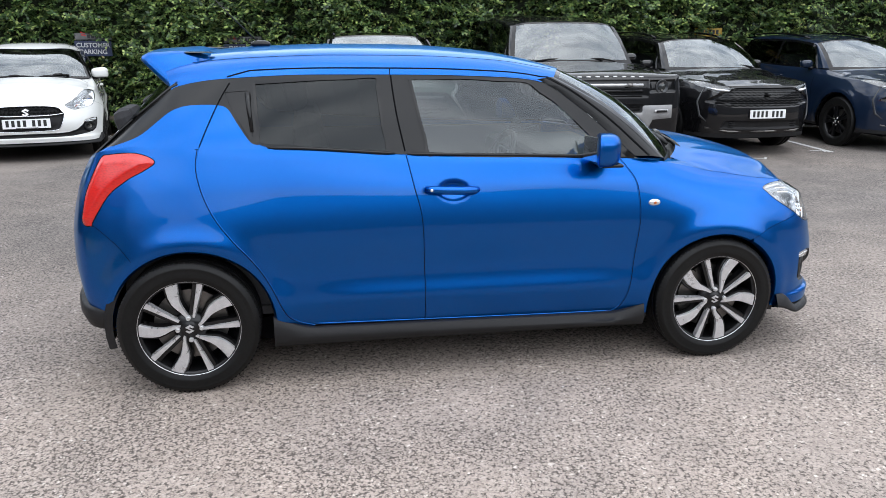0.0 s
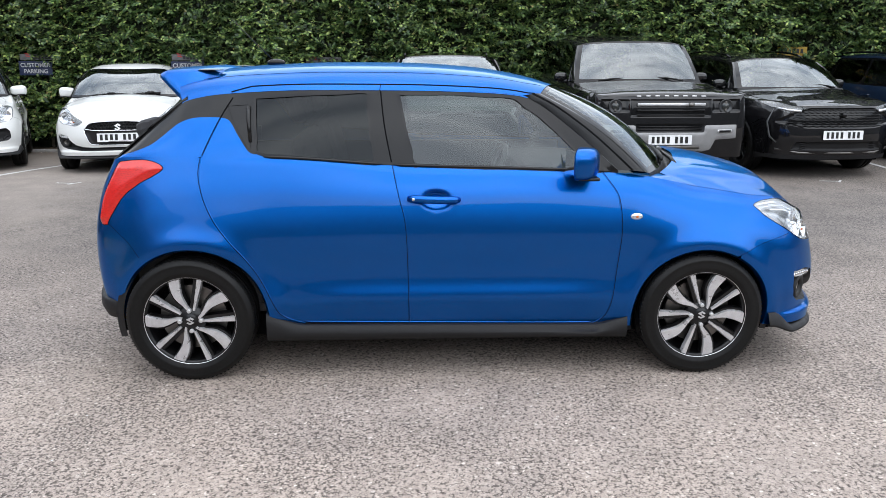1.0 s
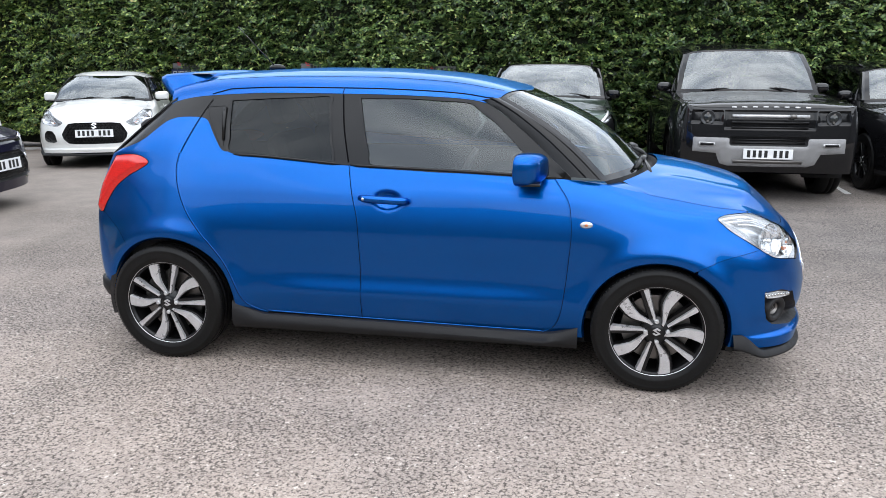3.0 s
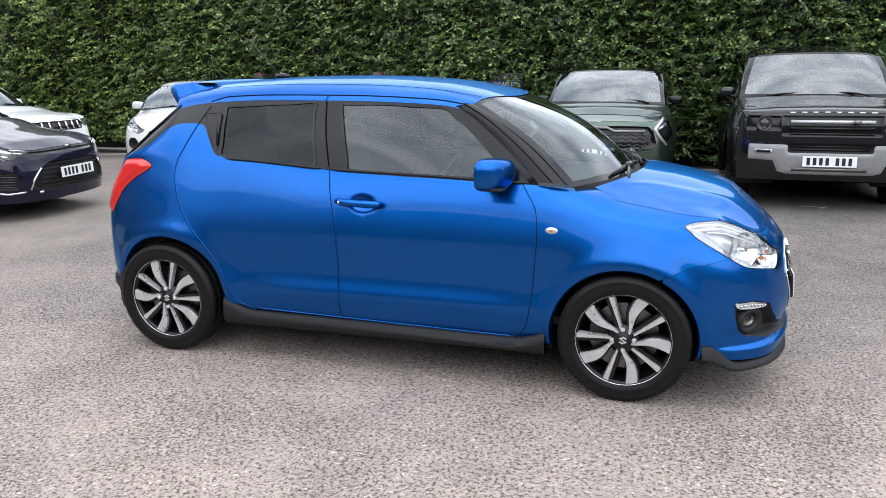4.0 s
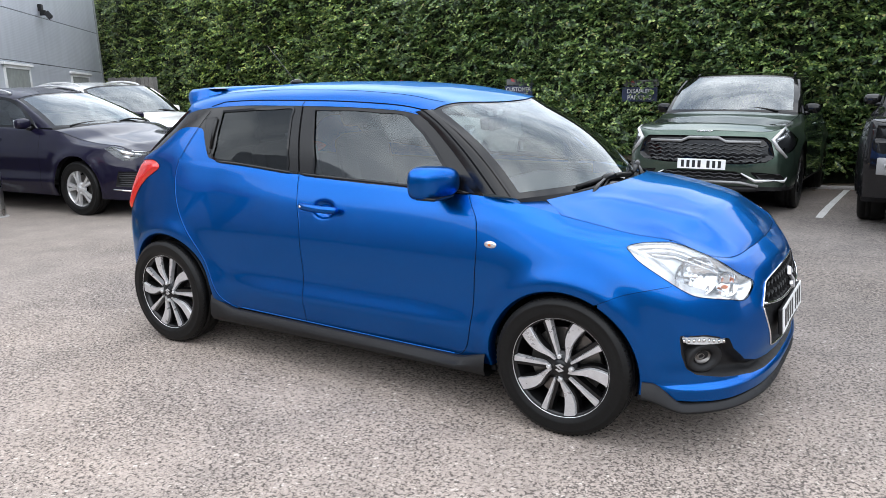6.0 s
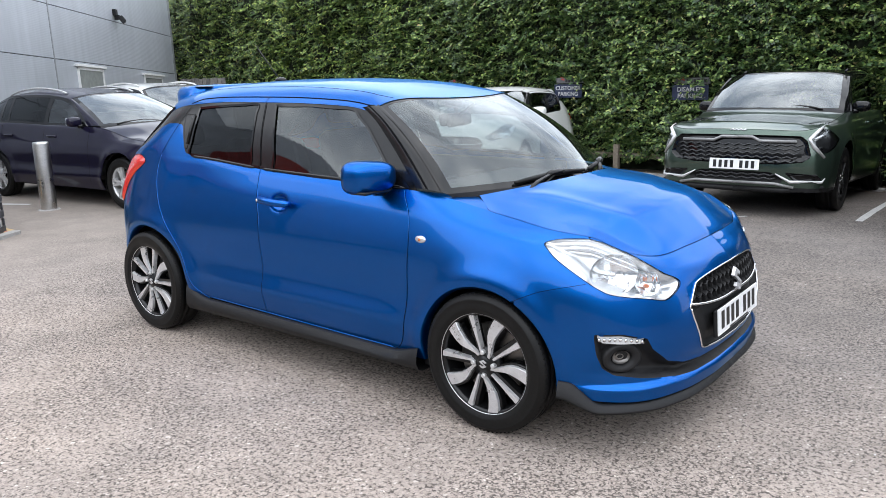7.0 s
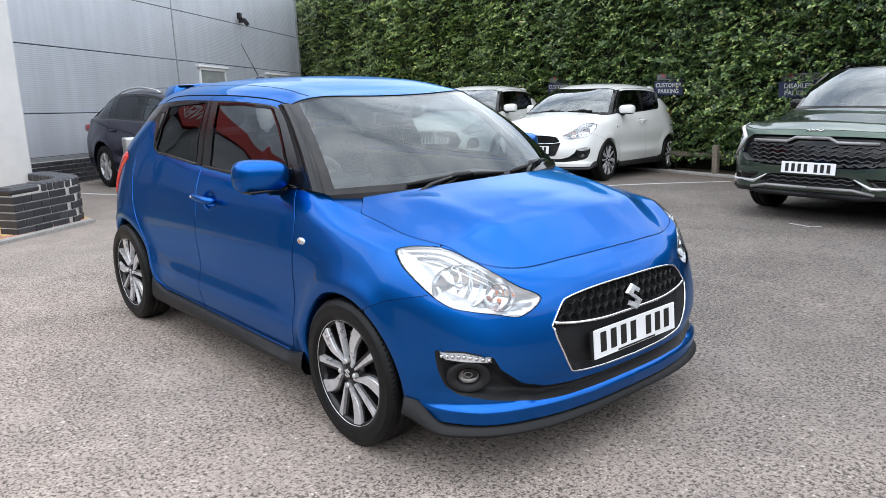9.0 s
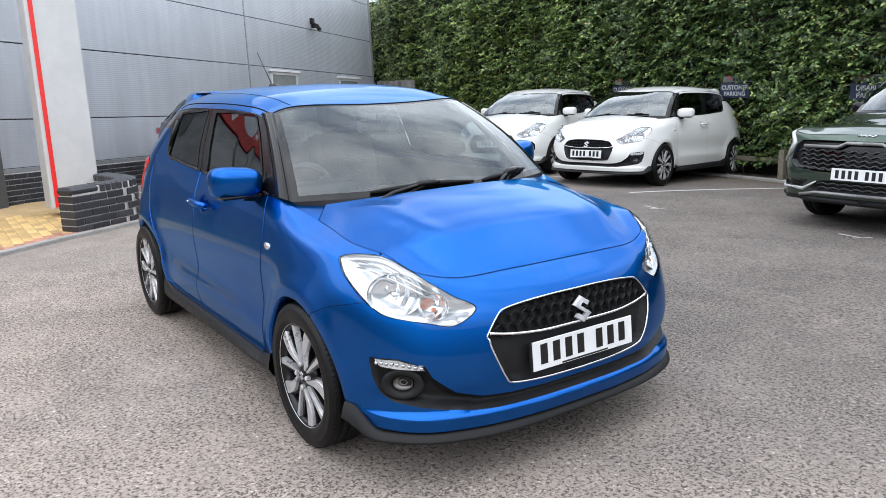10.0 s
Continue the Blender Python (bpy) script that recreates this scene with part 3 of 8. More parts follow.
def bars(count, width, height, gap, material, at, parent, turn=0.0, name="plate_marking"):
    """Plain bars in place of characters."""
    bm = bmesh.new()
    pitch = width / (count + 0.6)
    for i in range(count):
        x0 = -width / 2 + (i + (0.6 if i > 3 else 0.0)) * pitch
        box(bm, x0 + 0.16 * pitch, x0 + 0.72 * pitch, -0.001, 0.001, -height / 2, height / 2, 0.0008)
    ob = part(name, bm, material, parent)
    ob["kind"] = "stuff"
    ob.matrix_basis = pose(*at, 0, 0, turn)
    return ob


def parking_sign(x, line1, z, w=0.60):
    y = hedge_y(x) + 0.02
    s = empty("parking_sign", (x, y, z))
    box_part("sign_board", (-w / 2, w / 2, -0.006, 0.006, -0.12, 0.12), M["sign_navy"], s, 0.003)
    box_part("bracket", (-0.02, 0.02, 0.006, 0.30, 0.0, 0.03), M["old_wood"], s)
    box_part("header_board", (-w / 2, w / 2, 0.060, 0.072, 0.135, 0.235), M["sign_white"], s, 0.003, label="white header board with a red and dark mark")
    box_part("stake", (-0.02, 0.02, 0.28, 0.32, -1.4, 0.20), M["old_wood"], s, 0.003)
    bm = bmesh.new()
    for k, dx in enumerate((0, 0.018)):
        box(bm, -0.235 + dx, -0.165 + dx, 0.057, 0.0595, 0.195 - 0.035 * k, 0.212 - 0.035 * k, m=pose(0, 0, 0, 0, 12, 0))
    part("emblem", bm, M["sign_red"], s, "red folded emblem")
    bm = bmesh.new()
    for k in range(6):
        box(bm, -0.09 + k * 0.058, -0.045 + k * 0.058, 0.057, 0.0595, 0.155, 0.21)
    part("mark_bars", bm, M["plate_bars"], s)["kind"] = "stuff"
    lettering(line1, 0.098, M["white_mark"], (0, -0.008, 0.048), s)
    lettering("PARKING", 0.098, M["white_mark"], (0, -0.008, -0.055), s)
    return tagged(s, "navy %s parking sign with white letters, half sunk in the hedge" % line1.lower(), "sign", "parking signs")


for x, word, z, w in SIGNS:
    parking_sign(x, word, z, w)
ys = empty("yellow_sign", (7.35, hedge_y(7.35) + 0.03, 1.48))
M["yellow"] = varied(mat("yellow_sign_board", rough=0.5), (0.26, 0.16, 0.012), (0.34, 0.22, 0.02), 20)
box_part("sign_board", (-0.25, 0.25, -0.005, 0.005, -0.07, 0.07), M["yellow"], ys, 0.002)
bm = bmesh.new()
for k in range(6):
    box(bm, -0.2 + 0.068 * k, -0.155 + 0.068 * k, -0.008, -0.0055, -0.035, 0.035)
part("mark_bars", bm, M["plate_bars"], ys)
box_part("stake", (-0.02, 0.02, 0.006, 0.035, -1.6, 0.06), M["old_wood"], ys, 0.003)
tagged(ys, "small yellow warning sign half hidden by leaves", "sign")


# ---- clad building at the yard's end ----
def cladding():
    m = mat("silver_ribbed_cladding", rough=0.42, metal=0.35)
    v = coords(m)
    w = node(m, "ShaderNodeTexWave", Scale=10.0, Distortion=0.0)
    w.wave_type, w.bands_direction, w.wave_profile = "BANDS", "Z", "SIN"
    link(m, v, w.inputs["Vector"])
    broad = noise_of(m, v, 0.8, 4)
    streak = noise_of(m, coords(m, (3.0, 3.0, 0.25)), 2.0, 4)
    c = ramp(m, broad, (0.3, (0.435, 0.455, 0.495)), (0.7, (0.51, 0.53, 0.572)))
    c = mixed(m, 0.5, c, ramp(m, streak, (0.35, (0.86, 0.86, 0.86)), (0.65, (1.05, 1.05, 1.05))), "MULTIPLY")
    link(m, c, bsdf(m).inputs["Base Color"])
    bump(m, w.outputs["Fac"], 0.16, 0.008)
    return m


M["cladding"] = cladding()
M["flashing"] = varied(mat("grey_flashing", rough=0.4, metal=0.3), (0.25, 0.26, 0.27), (0.32, 0.33, 0.34), 20)
M["joint_dark"] = mat("dark_joint", (0.03, 0.03, 0.032), 0.7)
M["engineering_brick"] = varied(mat("dark_engineering_brick", rough=0.5), (0.018, 0.019, 0.024), (0.05, 0.052, 0.06), 60, 0.3, 0.002, 0.35, 0.6)
M["mortar"] = varied(mat("pale_mortar", rough=0.95), (0.46, 0.44, 0.42), (0.62, 0.60, 0.57), 80, 0.4, 0.002)
M["window_pane"] = mat("window_pane", (0.02, 0.024, 0.024), 0.06, spec=0.7)
# pale base colour stands for the lit interior and reflections in the glass
M["showroom_glass"] = varied(mat("showroom_glass", rough=0.04, spec=0.8), (0.15, 0.155, 0.16), (0.26, 0.265, 0.27), 3)
M["blind_pane"] = varied(mat("window_with_blind", rough=0.25), (0.20, 0.215, 0.205), (0.27, 0.28, 0.27), 8)
M["white_panel"] = varied(mat("white_clad_panel", rough=0.35), (0.52, 0.52, 0.52), (0.58, 0.58, 0.575), 6, 0.0, 0, 0.3, 0.42)
M["dark_panel"] = varied(mat("dark_grey_panel", rough=0.45), (0.07, 0.072, 0.076), (0.10, 0.102, 0.106), 12)
WALL = Vector((-10.84, 4.06, 0))
WALL_DIR = Vector((-0.624, 0.782, 0)).normalized()
WALL_TURN = math.degrees(math.atan2(WALL_DIR.y, WALL_DIR.x))

building = empty("building_wall")
building.matrix_world = pose(WALL.x, WALL.y, -0.1, 0, 0, WALL_TURN) @ pose(0, 0, 0, -1.6, 2.06, 0)
# along +x of its own axes towards the far corner, its outer face towards -y
FACE_LO, FACE_HI, TOP = -7.2, 7.0, 5.6
seams = (0.39, 1.06, 2.10, 3.11, 4.15, TOP)
for z0, z1 in zip(seams, seams[1:]):
    for x0, x1 in ((FACE_LO, 0.0), (0.0, FACE_HI)):
        bm = bmesh.new()
        box(bm, x0 + 0.008, x1 - 0.008, 0.0, 0.12, z0 + 0.008, z1 - 0.008, 0.004)
        part("cladding_panel", bm, M["cladding"], building)
box_part("wall_core", (FACE_LO, FACE_HI - 0.01, 0.02, 0.3, -0.3, TOP), M["joint_dark"], building)
box_part("joint_strip", (-0.02, 0.02, -0.006, 0.01, 0.39, TOP), M["flashing"], building)
box_part("corner_flashing", (FACE_HI - 0.07, FACE_HI + 0.06, -0.012, 0.3, -0.3, TOP), M["flashing"], building, 0.004)
box_part("drip_flashing", (FACE_LO, FACE_HI, -0.03, 0.01, 0.33, 0.39), M["flashing"], building, 0.004)
box_part("return_wall", (FACE_HI - 0.3, FACE_HI, 0.3, 9.0, -0.3, TOP), M["cladding"], building)
box_part("roof_slab", (FACE_LO, FACE_HI, 0.0, 9.0, TOP, TOP + 0.2), M["flashing"], building, 0.01)
box_part("brick_plinth", (FACE_LO, FACE_HI - 0.02, -0.03, 0.02, -0.3, 0.328), M["mortar"], building)
tagged(building, "silver horizontally ribbed clad wall above dark brick", "building", kind="structure")


def wall_window(x0, x1, z0, z1):
    w = empty("window")
    w.matrix_world = building.matrix_world @ pose(x0, 0, z0)
    W, H = x1 - x0, z1 - z0
    for dims in ((0, 0.06, -0.03, 0.02, 0, H), (W - 0.06, W, -0.03, 0.02, 0, H), (0, W, -0.03, 0.02, 0, 0.06), (0, W, -0.03, 0.02, H - 0.06, H)):
        box_part("window_frame", dims, M["frame_white"], w, 0.004)
    box_part("pane", (0.05, W - 0.05, -0.012, -0.006, 0.05, H - 0.05), M["blind_pane"], w)
    box_part("hood", (-0.08, W + 0.08, -0.07, 0.0, H, H + 0.05), M["frame_white"], w, 0.006)
    return tagged(w, "white-framed window with a projecting head in ribbed cladding", "window", "building windows")


wall_window(0.88, 2.13, 0.9, 2.0)
wall_window(4.53, 5.83, 0.9, 1.97)

lamp = empty("floodlight")
lamp.matrix_world = building.matrix_world @ pose(3.12, 0, 3.16) @ Matrix.Scale(0.78, 4)
box_part("wall_box", (-0.08, 0.08, -0.1, 0.0, 0.1, 0.28), M["plastic"], lamp, 0.01)
box_part("arm", (-0.02, 0.02, -0.18, -0.02, -0.02, 0.12), M["plastic"], lamp, 0.006)
box_part("head", (-0.15, 0.15, -0.06, 0.06, -0.1, 0.1), M["plastic"], lamp, 0.015, pose(0, -0.24, -0.02, -35, 0, 20))
box_part("lamp_glass", (-0.13, 0.13, -0.068, -0.061, -0.085, 0.085), M["window_pane"], lamp, 0, pose(0, -0.24, -0.02, -35, 0, 20))
tagged(lamp, "black floodlight with a sensor box on the clad wall", "floodlight")

# tall white column with a red strip
col = empty("entrance_column")
col.matrix_world = pose(-5.12, -0.69, 0.0) @ pose(0, 0, 0, -0.6, -2.5, 3)
box_part("plinth", (-0.28, 0.12, 0.12, 0.6, -0.1, 0.13), M["concrete"], col, 0.01)
box_part("column_shaft", (-0.30, 0.10, -0.08, 0.49, 0.13, 5.2), M["white_panel"], col, 0.02)
box_part("red_strip", (0.101, 0.106, -0.035, 0.015, 0.15, 5.2), M["red_strip"], col)
tagged(col, "tall white clad entrance column with a red strip", "column")
portal = empty("portal_post", (-6.55, -1.25, -0.1), WALL_TURN)
box_part("post", (-0.7, 0.15, -0.08, 0.3, 0.0, 5.3), M["dark_panel"], portal, 0.015)
tagged(portal, "dark grey clad portal post beside the ribbed wall", "post")

# stainless bollard
boll = empty("bollard", (-5.36, 1.06, float(ground_z(-5.36, 1.06))))
bm = bmesh.new()
lathe(bm, [(0.0, 0.825), (0.08, 0.825), (0.09, 0.818), (0.092, 0.80), (0.092, 0.0)], 32)
part("tube", bm, M["steel"], boll, smooth=True)
bm = bmesh.new()
lathe(bm, [(0.092, 0.012), (0.12, 0.010), (0.13, 0.0)], 32)
part("collar", bm, M["concrete"], boll, smooth=True)
tagged(boll, "brushed stainless steel bollard standing on the asphalt", "bollard")

# paved forecourt and its edging
M["paver"] = varied(mat("buff_block_paving", rough=0.85), (0.50, 0.33, 0.13), (0.62, 0.43, 0.19), 40, 0.3, 0.002)
M["paver_red"] = varied(mat("red_block_paving", rough=0.85), (0.34, 0.15, 0.11), (0.45, 0.22, 0.16), 40, 0.3, 0.002)
M["joint_sand"] = varied(mat("sandy_joint", rough=0.95), (0.40, 0.27, 0.13), (0.52, 0.37, 0.19), 50, 0.3, 0.002)
pv = [(-2.95, -1.62), (-3.42, -0.95), (-3.72, -0.42), (-4.05, 0.12), (-5.2, 0.14), (-6.9, -0.6), (-6.6, -2.4), (-4.4, -4.2), (-2.7, -2.4)]
fore = mesh_object("forecourt", [(x, y, 0.03) for x, y in pv] + [(x, y, -0.2) for x, y in pv],
                   [tuple(range(len(pv)))[::-1]] + [(i, (i + 1) % 9, 9 + (i + 1) % 9, 9 + i) for i in range(9)], M["joint_sand"])
tagged(fore, "buff block-paved forecourt with a red border", "paving", kind="structure")
for a, b in zip(pv[:3], pv[1:4]):
    A, B = Vector((*a, 0)), Vector((*b, 0))
    d = B - A
    e = box_part("edging", (0, d.length, -0.03, 0.07, -0.1, 0.038), M["concrete"], None, 0.006,
                 pose(A.x, A.y, 0, 0, 0, math.degrees(math.atan2(d.y, d.x))))
    tagged(e, "pale concrete edging of the forecourt", "kerb", "forecourt edging", "structure")



# ---- car bodies: a skin lofted over rails, cut into panels ----
def dense_poly(pts, n=10, closed=True):
    """A smooth closed line through points."""
    p = np.array(pts, float)
    k = len(p)
    out = []
    for i in range(k if closed else k - 1):
        p0, p1, p2, p3 = (p[(i + d) % k] if closed else p[min(max(i + d, 0), k - 1)] for d in (-1, 0, 1, 2))
        for t in np.arange(n) / n:
            out.append(0.5 * (2 * p1 + (p2 - p0) * t + (2 * p0 - 5 * p1 + 4 * p2 - p3) * t * t + (3 * p1 - p0 - 3 * p2 + p3) * t ** 3))
    if not closed:
        out.append(p[-1])
    return np.array(out)


def inside(poly, a, b):
    x, y = poly[:, 0], poly[:, 1]
    x2, y2 = np.roll(x, -1), np.roll(y, -1)
    hit = np.zeros(a.shape, bool)
    for i in range(len(x)):
        if y[i] != y2[i]:
            hit ^= ((y[i] > b) != (y2[i] > b)) & (a < (x2[i] - x[i]) * (b - y[i]) / (y2[i] - y[i]) + x[i])
    return hit


def nearest(lines, a, b):
    """For points (a, b): the distance to the nearest of the lines, and the nearest place on it."""
    best = np.full(a.shape, 1e9)
    pa, pb = a.copy(), b.copy()
    for line, closed in lines:
        p = line
        q = np.roll(p, -1, 0) if closed else p[1:]
        p = p if closed else p[:-1]
        for (x0, y0), (x1, y1) in zip(p, q):
            dx, dy = x1 - x0, y1 - y0
            L = dx * dx + dy * dy
            if L < 1e-12:
                continue
            t = np.clip(((a - x0) * dx + (b - y0) * dy) / L, 0, 1)
            cx, cy = x0 + t * dx, y0 + t * dy
            d = np.hypot(a - cx, b - cy)
            m = d < best
            best[m], pa[m], pb[m] = d[m], cx[m], cy[m]
    return best, pa, pb


class Body:
    """The skin below the glass: plan outline from the tail's middle round one side to the nose's middle, and rails of height and inset."""

    def __init__(self, sp):
        self.sp = sp
        o = np.array(sp["outline"], float)
        self.k = np.concatenate([[0], np.cumsum(np.hypot(*np.diff(o, axis=0).T))])
        self.ox, self.oy = o[:, 0], o[:, 1]
        self.z = [np.array(r[0], float) for r in sp["rails"]]
        self.i = [np.array(r[1], float) for r in sp["rails"]]
        self.S = self.k[-1]
        self.ds = np.linspace(0, self.S, 1200)
        self.dx, self.dy = curve(self.k, self.ox, self.ds), curve(self.k, self.oy, self.ds)
        self.push = []

    def base(self, s):
        e = 1e-3
        x, y = curve(self.k, self.ox, s), curve(self.k, self.oy, s)
        a, b = np.clip(s - e, 0, self.S), np.clip(s + e, 0, self.S)
        tx, ty = curve(self.k, self.ox, b) - curve(self.k, self.ox, a), curve(self.k, self.oy, b) - curve(self.k, self.oy, a)
        L = np.hypot(tx, ty)
        nx_, ny_ = -ty / L, tx / L
        # the ends lie on the middle line and face straight out
        return x, y, nx_, ny_

    def rail(self, s, v):
        R = len(self.z)
        zs = np.stack([spline(self.k, q, s) for q in self.z])
        ins = np.stack([spline(self.k, q, s) for q in self.i])
        j = np.clip(np.floor(v).astype(int), 0, R - 2)
        t = v - j
        c = np.arange(len(s))

        def cr(A):
            p0, p1, p2, p3 = A[np.maximum(j - 1, 0), c], A[j, c], A[j + 1, c], A[np.minimum(j + 2, R - 1), c]
            return 0.5 * (2 * p1 + (p2 - p0) * t + (2 * p0 - 5 * p1 + 4 * p2 - p3) * t * t + (3 * p1 - p0 - 3 * p2 + p3) * t ** 3)
        return cr(zs), cr(ins)

    def v_of(self, s, z):
        R = len(self.z)
        vv = np.linspace(0, R - 1, 50)
        out = np.empty_like(s)
        zs = np.stack([spline(self.k, q, s) for q in self.z])
        Z = np.empty((len(vv), len(s)))
        for r, a in enumerate(vv):
            j = min(int(a), R - 2)
            t = a - j
            p0, p1, p2, p3 = zs[max(j - 1, 0)], zs[j], zs[j + 1], zs[min(j + 2, R - 1)]
            Z[r] = 0.5 * (2 * p1 + (p2 - p0) * t + (2 * p0 - 5 * p1 + 4 * p2 - p3) * t * t + (3 * p1 - p0 - 3 * p2 + p3) * t ** 3)
        for c in range(len(s)):
            out[c] = np.interp(z[c], Z[:, c], vv)
        return out

    def at_v(self, s, v, lift=0.0):
        z, ins = self.rail(s, v)
        x, y, nx_, ny_ = self.base(s)
        d = -ins + lift
        for p in self.push:
            d = d + p(s, z, x - nx_ * ins * 0)
        yy = y + ny_ * d
        yy = np.where((s < 1e-6) | (s > self.S - 1e-6), 0.0, yy)
        return np.stack([x + nx_ * d, yy, z], -1)

    def at(self, s, z, lift=0.0):
        s, z = np.atleast_1d(np.asarray(s, float)), np.atleast_1d(np.asarray(z, float))
        s, z = np.broadcast_arrays(s, z)
        return self.at_v(s.copy(), self.v_of(s.copy(), z.copy()), lift)

    def s_of(self, x, y=None):
        if y is None:
            m = (self.ds > self.k[3]) & (self.ds < self.k[13])
            return float(np.interp(x, self.dx[m], self.ds[m]))
        return float(self.ds[np.argmin((self.dx - x) ** 2 + (self.dy - abs(y)) ** 2)])

    def s_front(self, y):
        """Along the nose, by distance from the middle line."""
        m = self.ds > self.k[11]
        return np.interp(-np.abs(y), -self.dy[m], self.ds[m])

    def poly(self, pts):
        """Points (x, z) on the flank or (x, y, z) round a corner, as (s, z)."""
        return np.array([(self.s_of(*p[:-1]), p[-1]) for p in pts])

    def top(self, s):
        s = np.atleast_1d(np.asarray(s, float))
        return self.at_v(s, np.full(len(s), len(self.z) - 1.0))


def snapped_grid(a, b, regions, lines, default, cell):
    """Grid (a, b) of vertex parameters; gives each face its region and moves border vertices onto the lines."""
    fa = (a[:-1, :-1] + a[1:, :-1] + a[1:, 1:] + a[:-1, 1:]) / 4
    fb = (b[:-1, :-1] + b[1:, :-1] + b[1:, 1:] + b[:-1, 1:]) / 4
    reg = default(fa, fb)
    for name, poly in regions:
        reg[inside(poly, fa, fb)] = name
    n, m = a.shape
    lo = np.full((n, m), "", dtype=object)
    mixed_v = np.zeros((n, m), bool)
    for di in (0, 1):
        for dj in (0, 1):
            sub = np.full((n, m), "", dtype=object)
            sub[di:n - 1 + di, dj:m - 1 + dj] = reg
            both = (lo != "") & (sub != "")
            mixed_v |= both & (lo != sub)
            lo = np.where(lo == "", sub, lo)
    ii = np.argwhere(mixed_v)
    va, vb = a[mixed_v], b[mixed_v]
    d, pa, pb = nearest(lines, va, vb)
    ok = d < cell
    a2, b2 = a.copy(), b.copy()
    for (i, j), o, x, y in zip(ii, ok, pa, pb):
        if o:
            a2[i, j], b2[i, j] = x, y
    return a2, b2, reg, mixed_v


def sheet(name, P, faces, material, parent, mirror=None, label="", smooth=True, lift=None):
    """A mesh of the given quads of a grid of points P (n, m, 3). mirror: 'both' joins the mirrored half, 'only' gives it alone."""
    n, m = P.shape[:2]
    idx = np.array([(i * m + j, i * m + j + 1, (i + 1) * m + j + 1, (i + 1) * m + j) for i, j in faces])
    if not len(idx):
        return None
    used = np.unique(idx)
    back = {u: k for k, u in enumerate(used)}
    vs = P.reshape(-1, 3)[used]
    fs = [[back[q] for q in f_] for f_ in idx]
    if mirror == "only":
        vs = vs * np.array([1, -1, 1])
        fs = [f_[::-1] for f_ in fs]
    elif mirror == "both":
        k = len(vs)
        fs = fs + [[(q + k) if abs(vs[q][1]) > 1e-5 else q for q in f_][::-1] for f_ in fs]
        vs = np.concatenate([vs, vs * np.array([1, -1, 1])])
    return mesh_object(name, vs, fs, material, smooth, parent, label)


def ribbon(name, centre, width, material, parent, mirror=None, label=""):
    """A thin flat strip along points with normals: [(point, normal)]."""
    vs, fs = [], []
    k = len(centre)
    for i, (p, nrm) in enumerate(centre):
        d = np.array(centre[min(i + 1, k - 1)][0]) - np.array(centre[max(i - 1, 0)][0])
        w = np.cross(d, nrm)
        w = w / (np.linalg.norm(w) + 1e-9) * width / 2
        vs += [p + w, p - w]
    for i in range(k - 1):
        fs.append((2 * i, 2 * i + 1, 2 * i + 3, 2 * i + 2))
    vs = np.array(vs)
    if mirror == "only":
        vs = vs * np.array([1, -1, 1])
        fs = [f_[::-1] for f_ in fs]
    if mirror == "both":
        n = len(vs)
        fs = fs + [tuple(q + n for q in f_[::-1]) for f_ in fs]
        vs = np.concatenate([vs, vs * np.array([1, -1, 1])])
    return mesh_object(name, vs, fs, material, True, parent, label)


def body_line(B, line, lift=0.0012):
    """Points and normals on the skin along (s, z) places."""
    out = []
    p = np.array(line)
    a = B.at(p[:, 0], p[:, 1], lift)
    b = B.at(p[:, 0], p[:, 1], lift + 0.01)
    return [(u, (w - u) / 0.01) for u, w in zip(a, b)]


def coons(c0, c1, d0, d1):
    """A patch from four border curves: c0, c1 along u (at v 0 and 1), d0, d1 along v (at u 0 and 1); arrays of points."""
    n, m = len(c0), len(d0)
    u, v = np.linspace(0, 1, n)[:, None, None], np.linspace(0, 1, m)[None, :, None]
    C0, C1, D0, D1 = c0[:, None], c1[:, None], d0[None], d1[None]
    return ((1 - v) * C0 + v * C1 + (1 - u) * D0 + u * D1
            - ((1 - u) * (1 - v) * c0[0] + u * (1 - v) * c0[-1] + (1 - u) * v * c1[0] + u * v * c1[-1]))


def all_faces(P):
    return [(i, j) for i in range(P.shape[0] - 1) for j in range(P.shape[1] - 1)]


def mesh_uv_sphere(bm, c, r, n=20, m=12, power=1.0):
    vs = bmesh.ops.create_uvsphere(bm, u_segments=n, v_segments=m, radius=1.0)["verts"]
    for v in vs:
        p = [math.copysign(abs(a) ** power, a) for a in v.co]
        v.co = Vector((c[0] + p[0] * r[0], c[1] + p[1] * r[1], c[2] + p[2] * r[2]))
    return vs


# ---- wheels ----
def wheel_arm(bm, samples, y0, y1, chamfer=0.004):
    """A spoke from (radius, mid angle, half width in metres), its face at y0 and its root at y1."""
    rings = []
    for r, a, h in samples:
        d, t = Vector((math.cos(a), 0, math.sin(a))), Vector((-math.sin(a), 0, math.cos(a)))
        rings.append([bm.verts.new(r * d + t * q + Vector((0, y, 0))) for q, y in ((-h - chamfer, y1), (-h, y0 + 0.003), (-h * 0.92, y0), (h * 0.92, y0), (h, y0 + 0.003), (h + chamfer, y1))])
    for u, w in zip(rings, rings[1:]):
        for k in range(5):
            bm.faces.new((u[k], w[k], w[k + 1], u[k + 1]))
    bm.faces.new(rings[0])
    bm.faces.new(rings[-1][::-1])


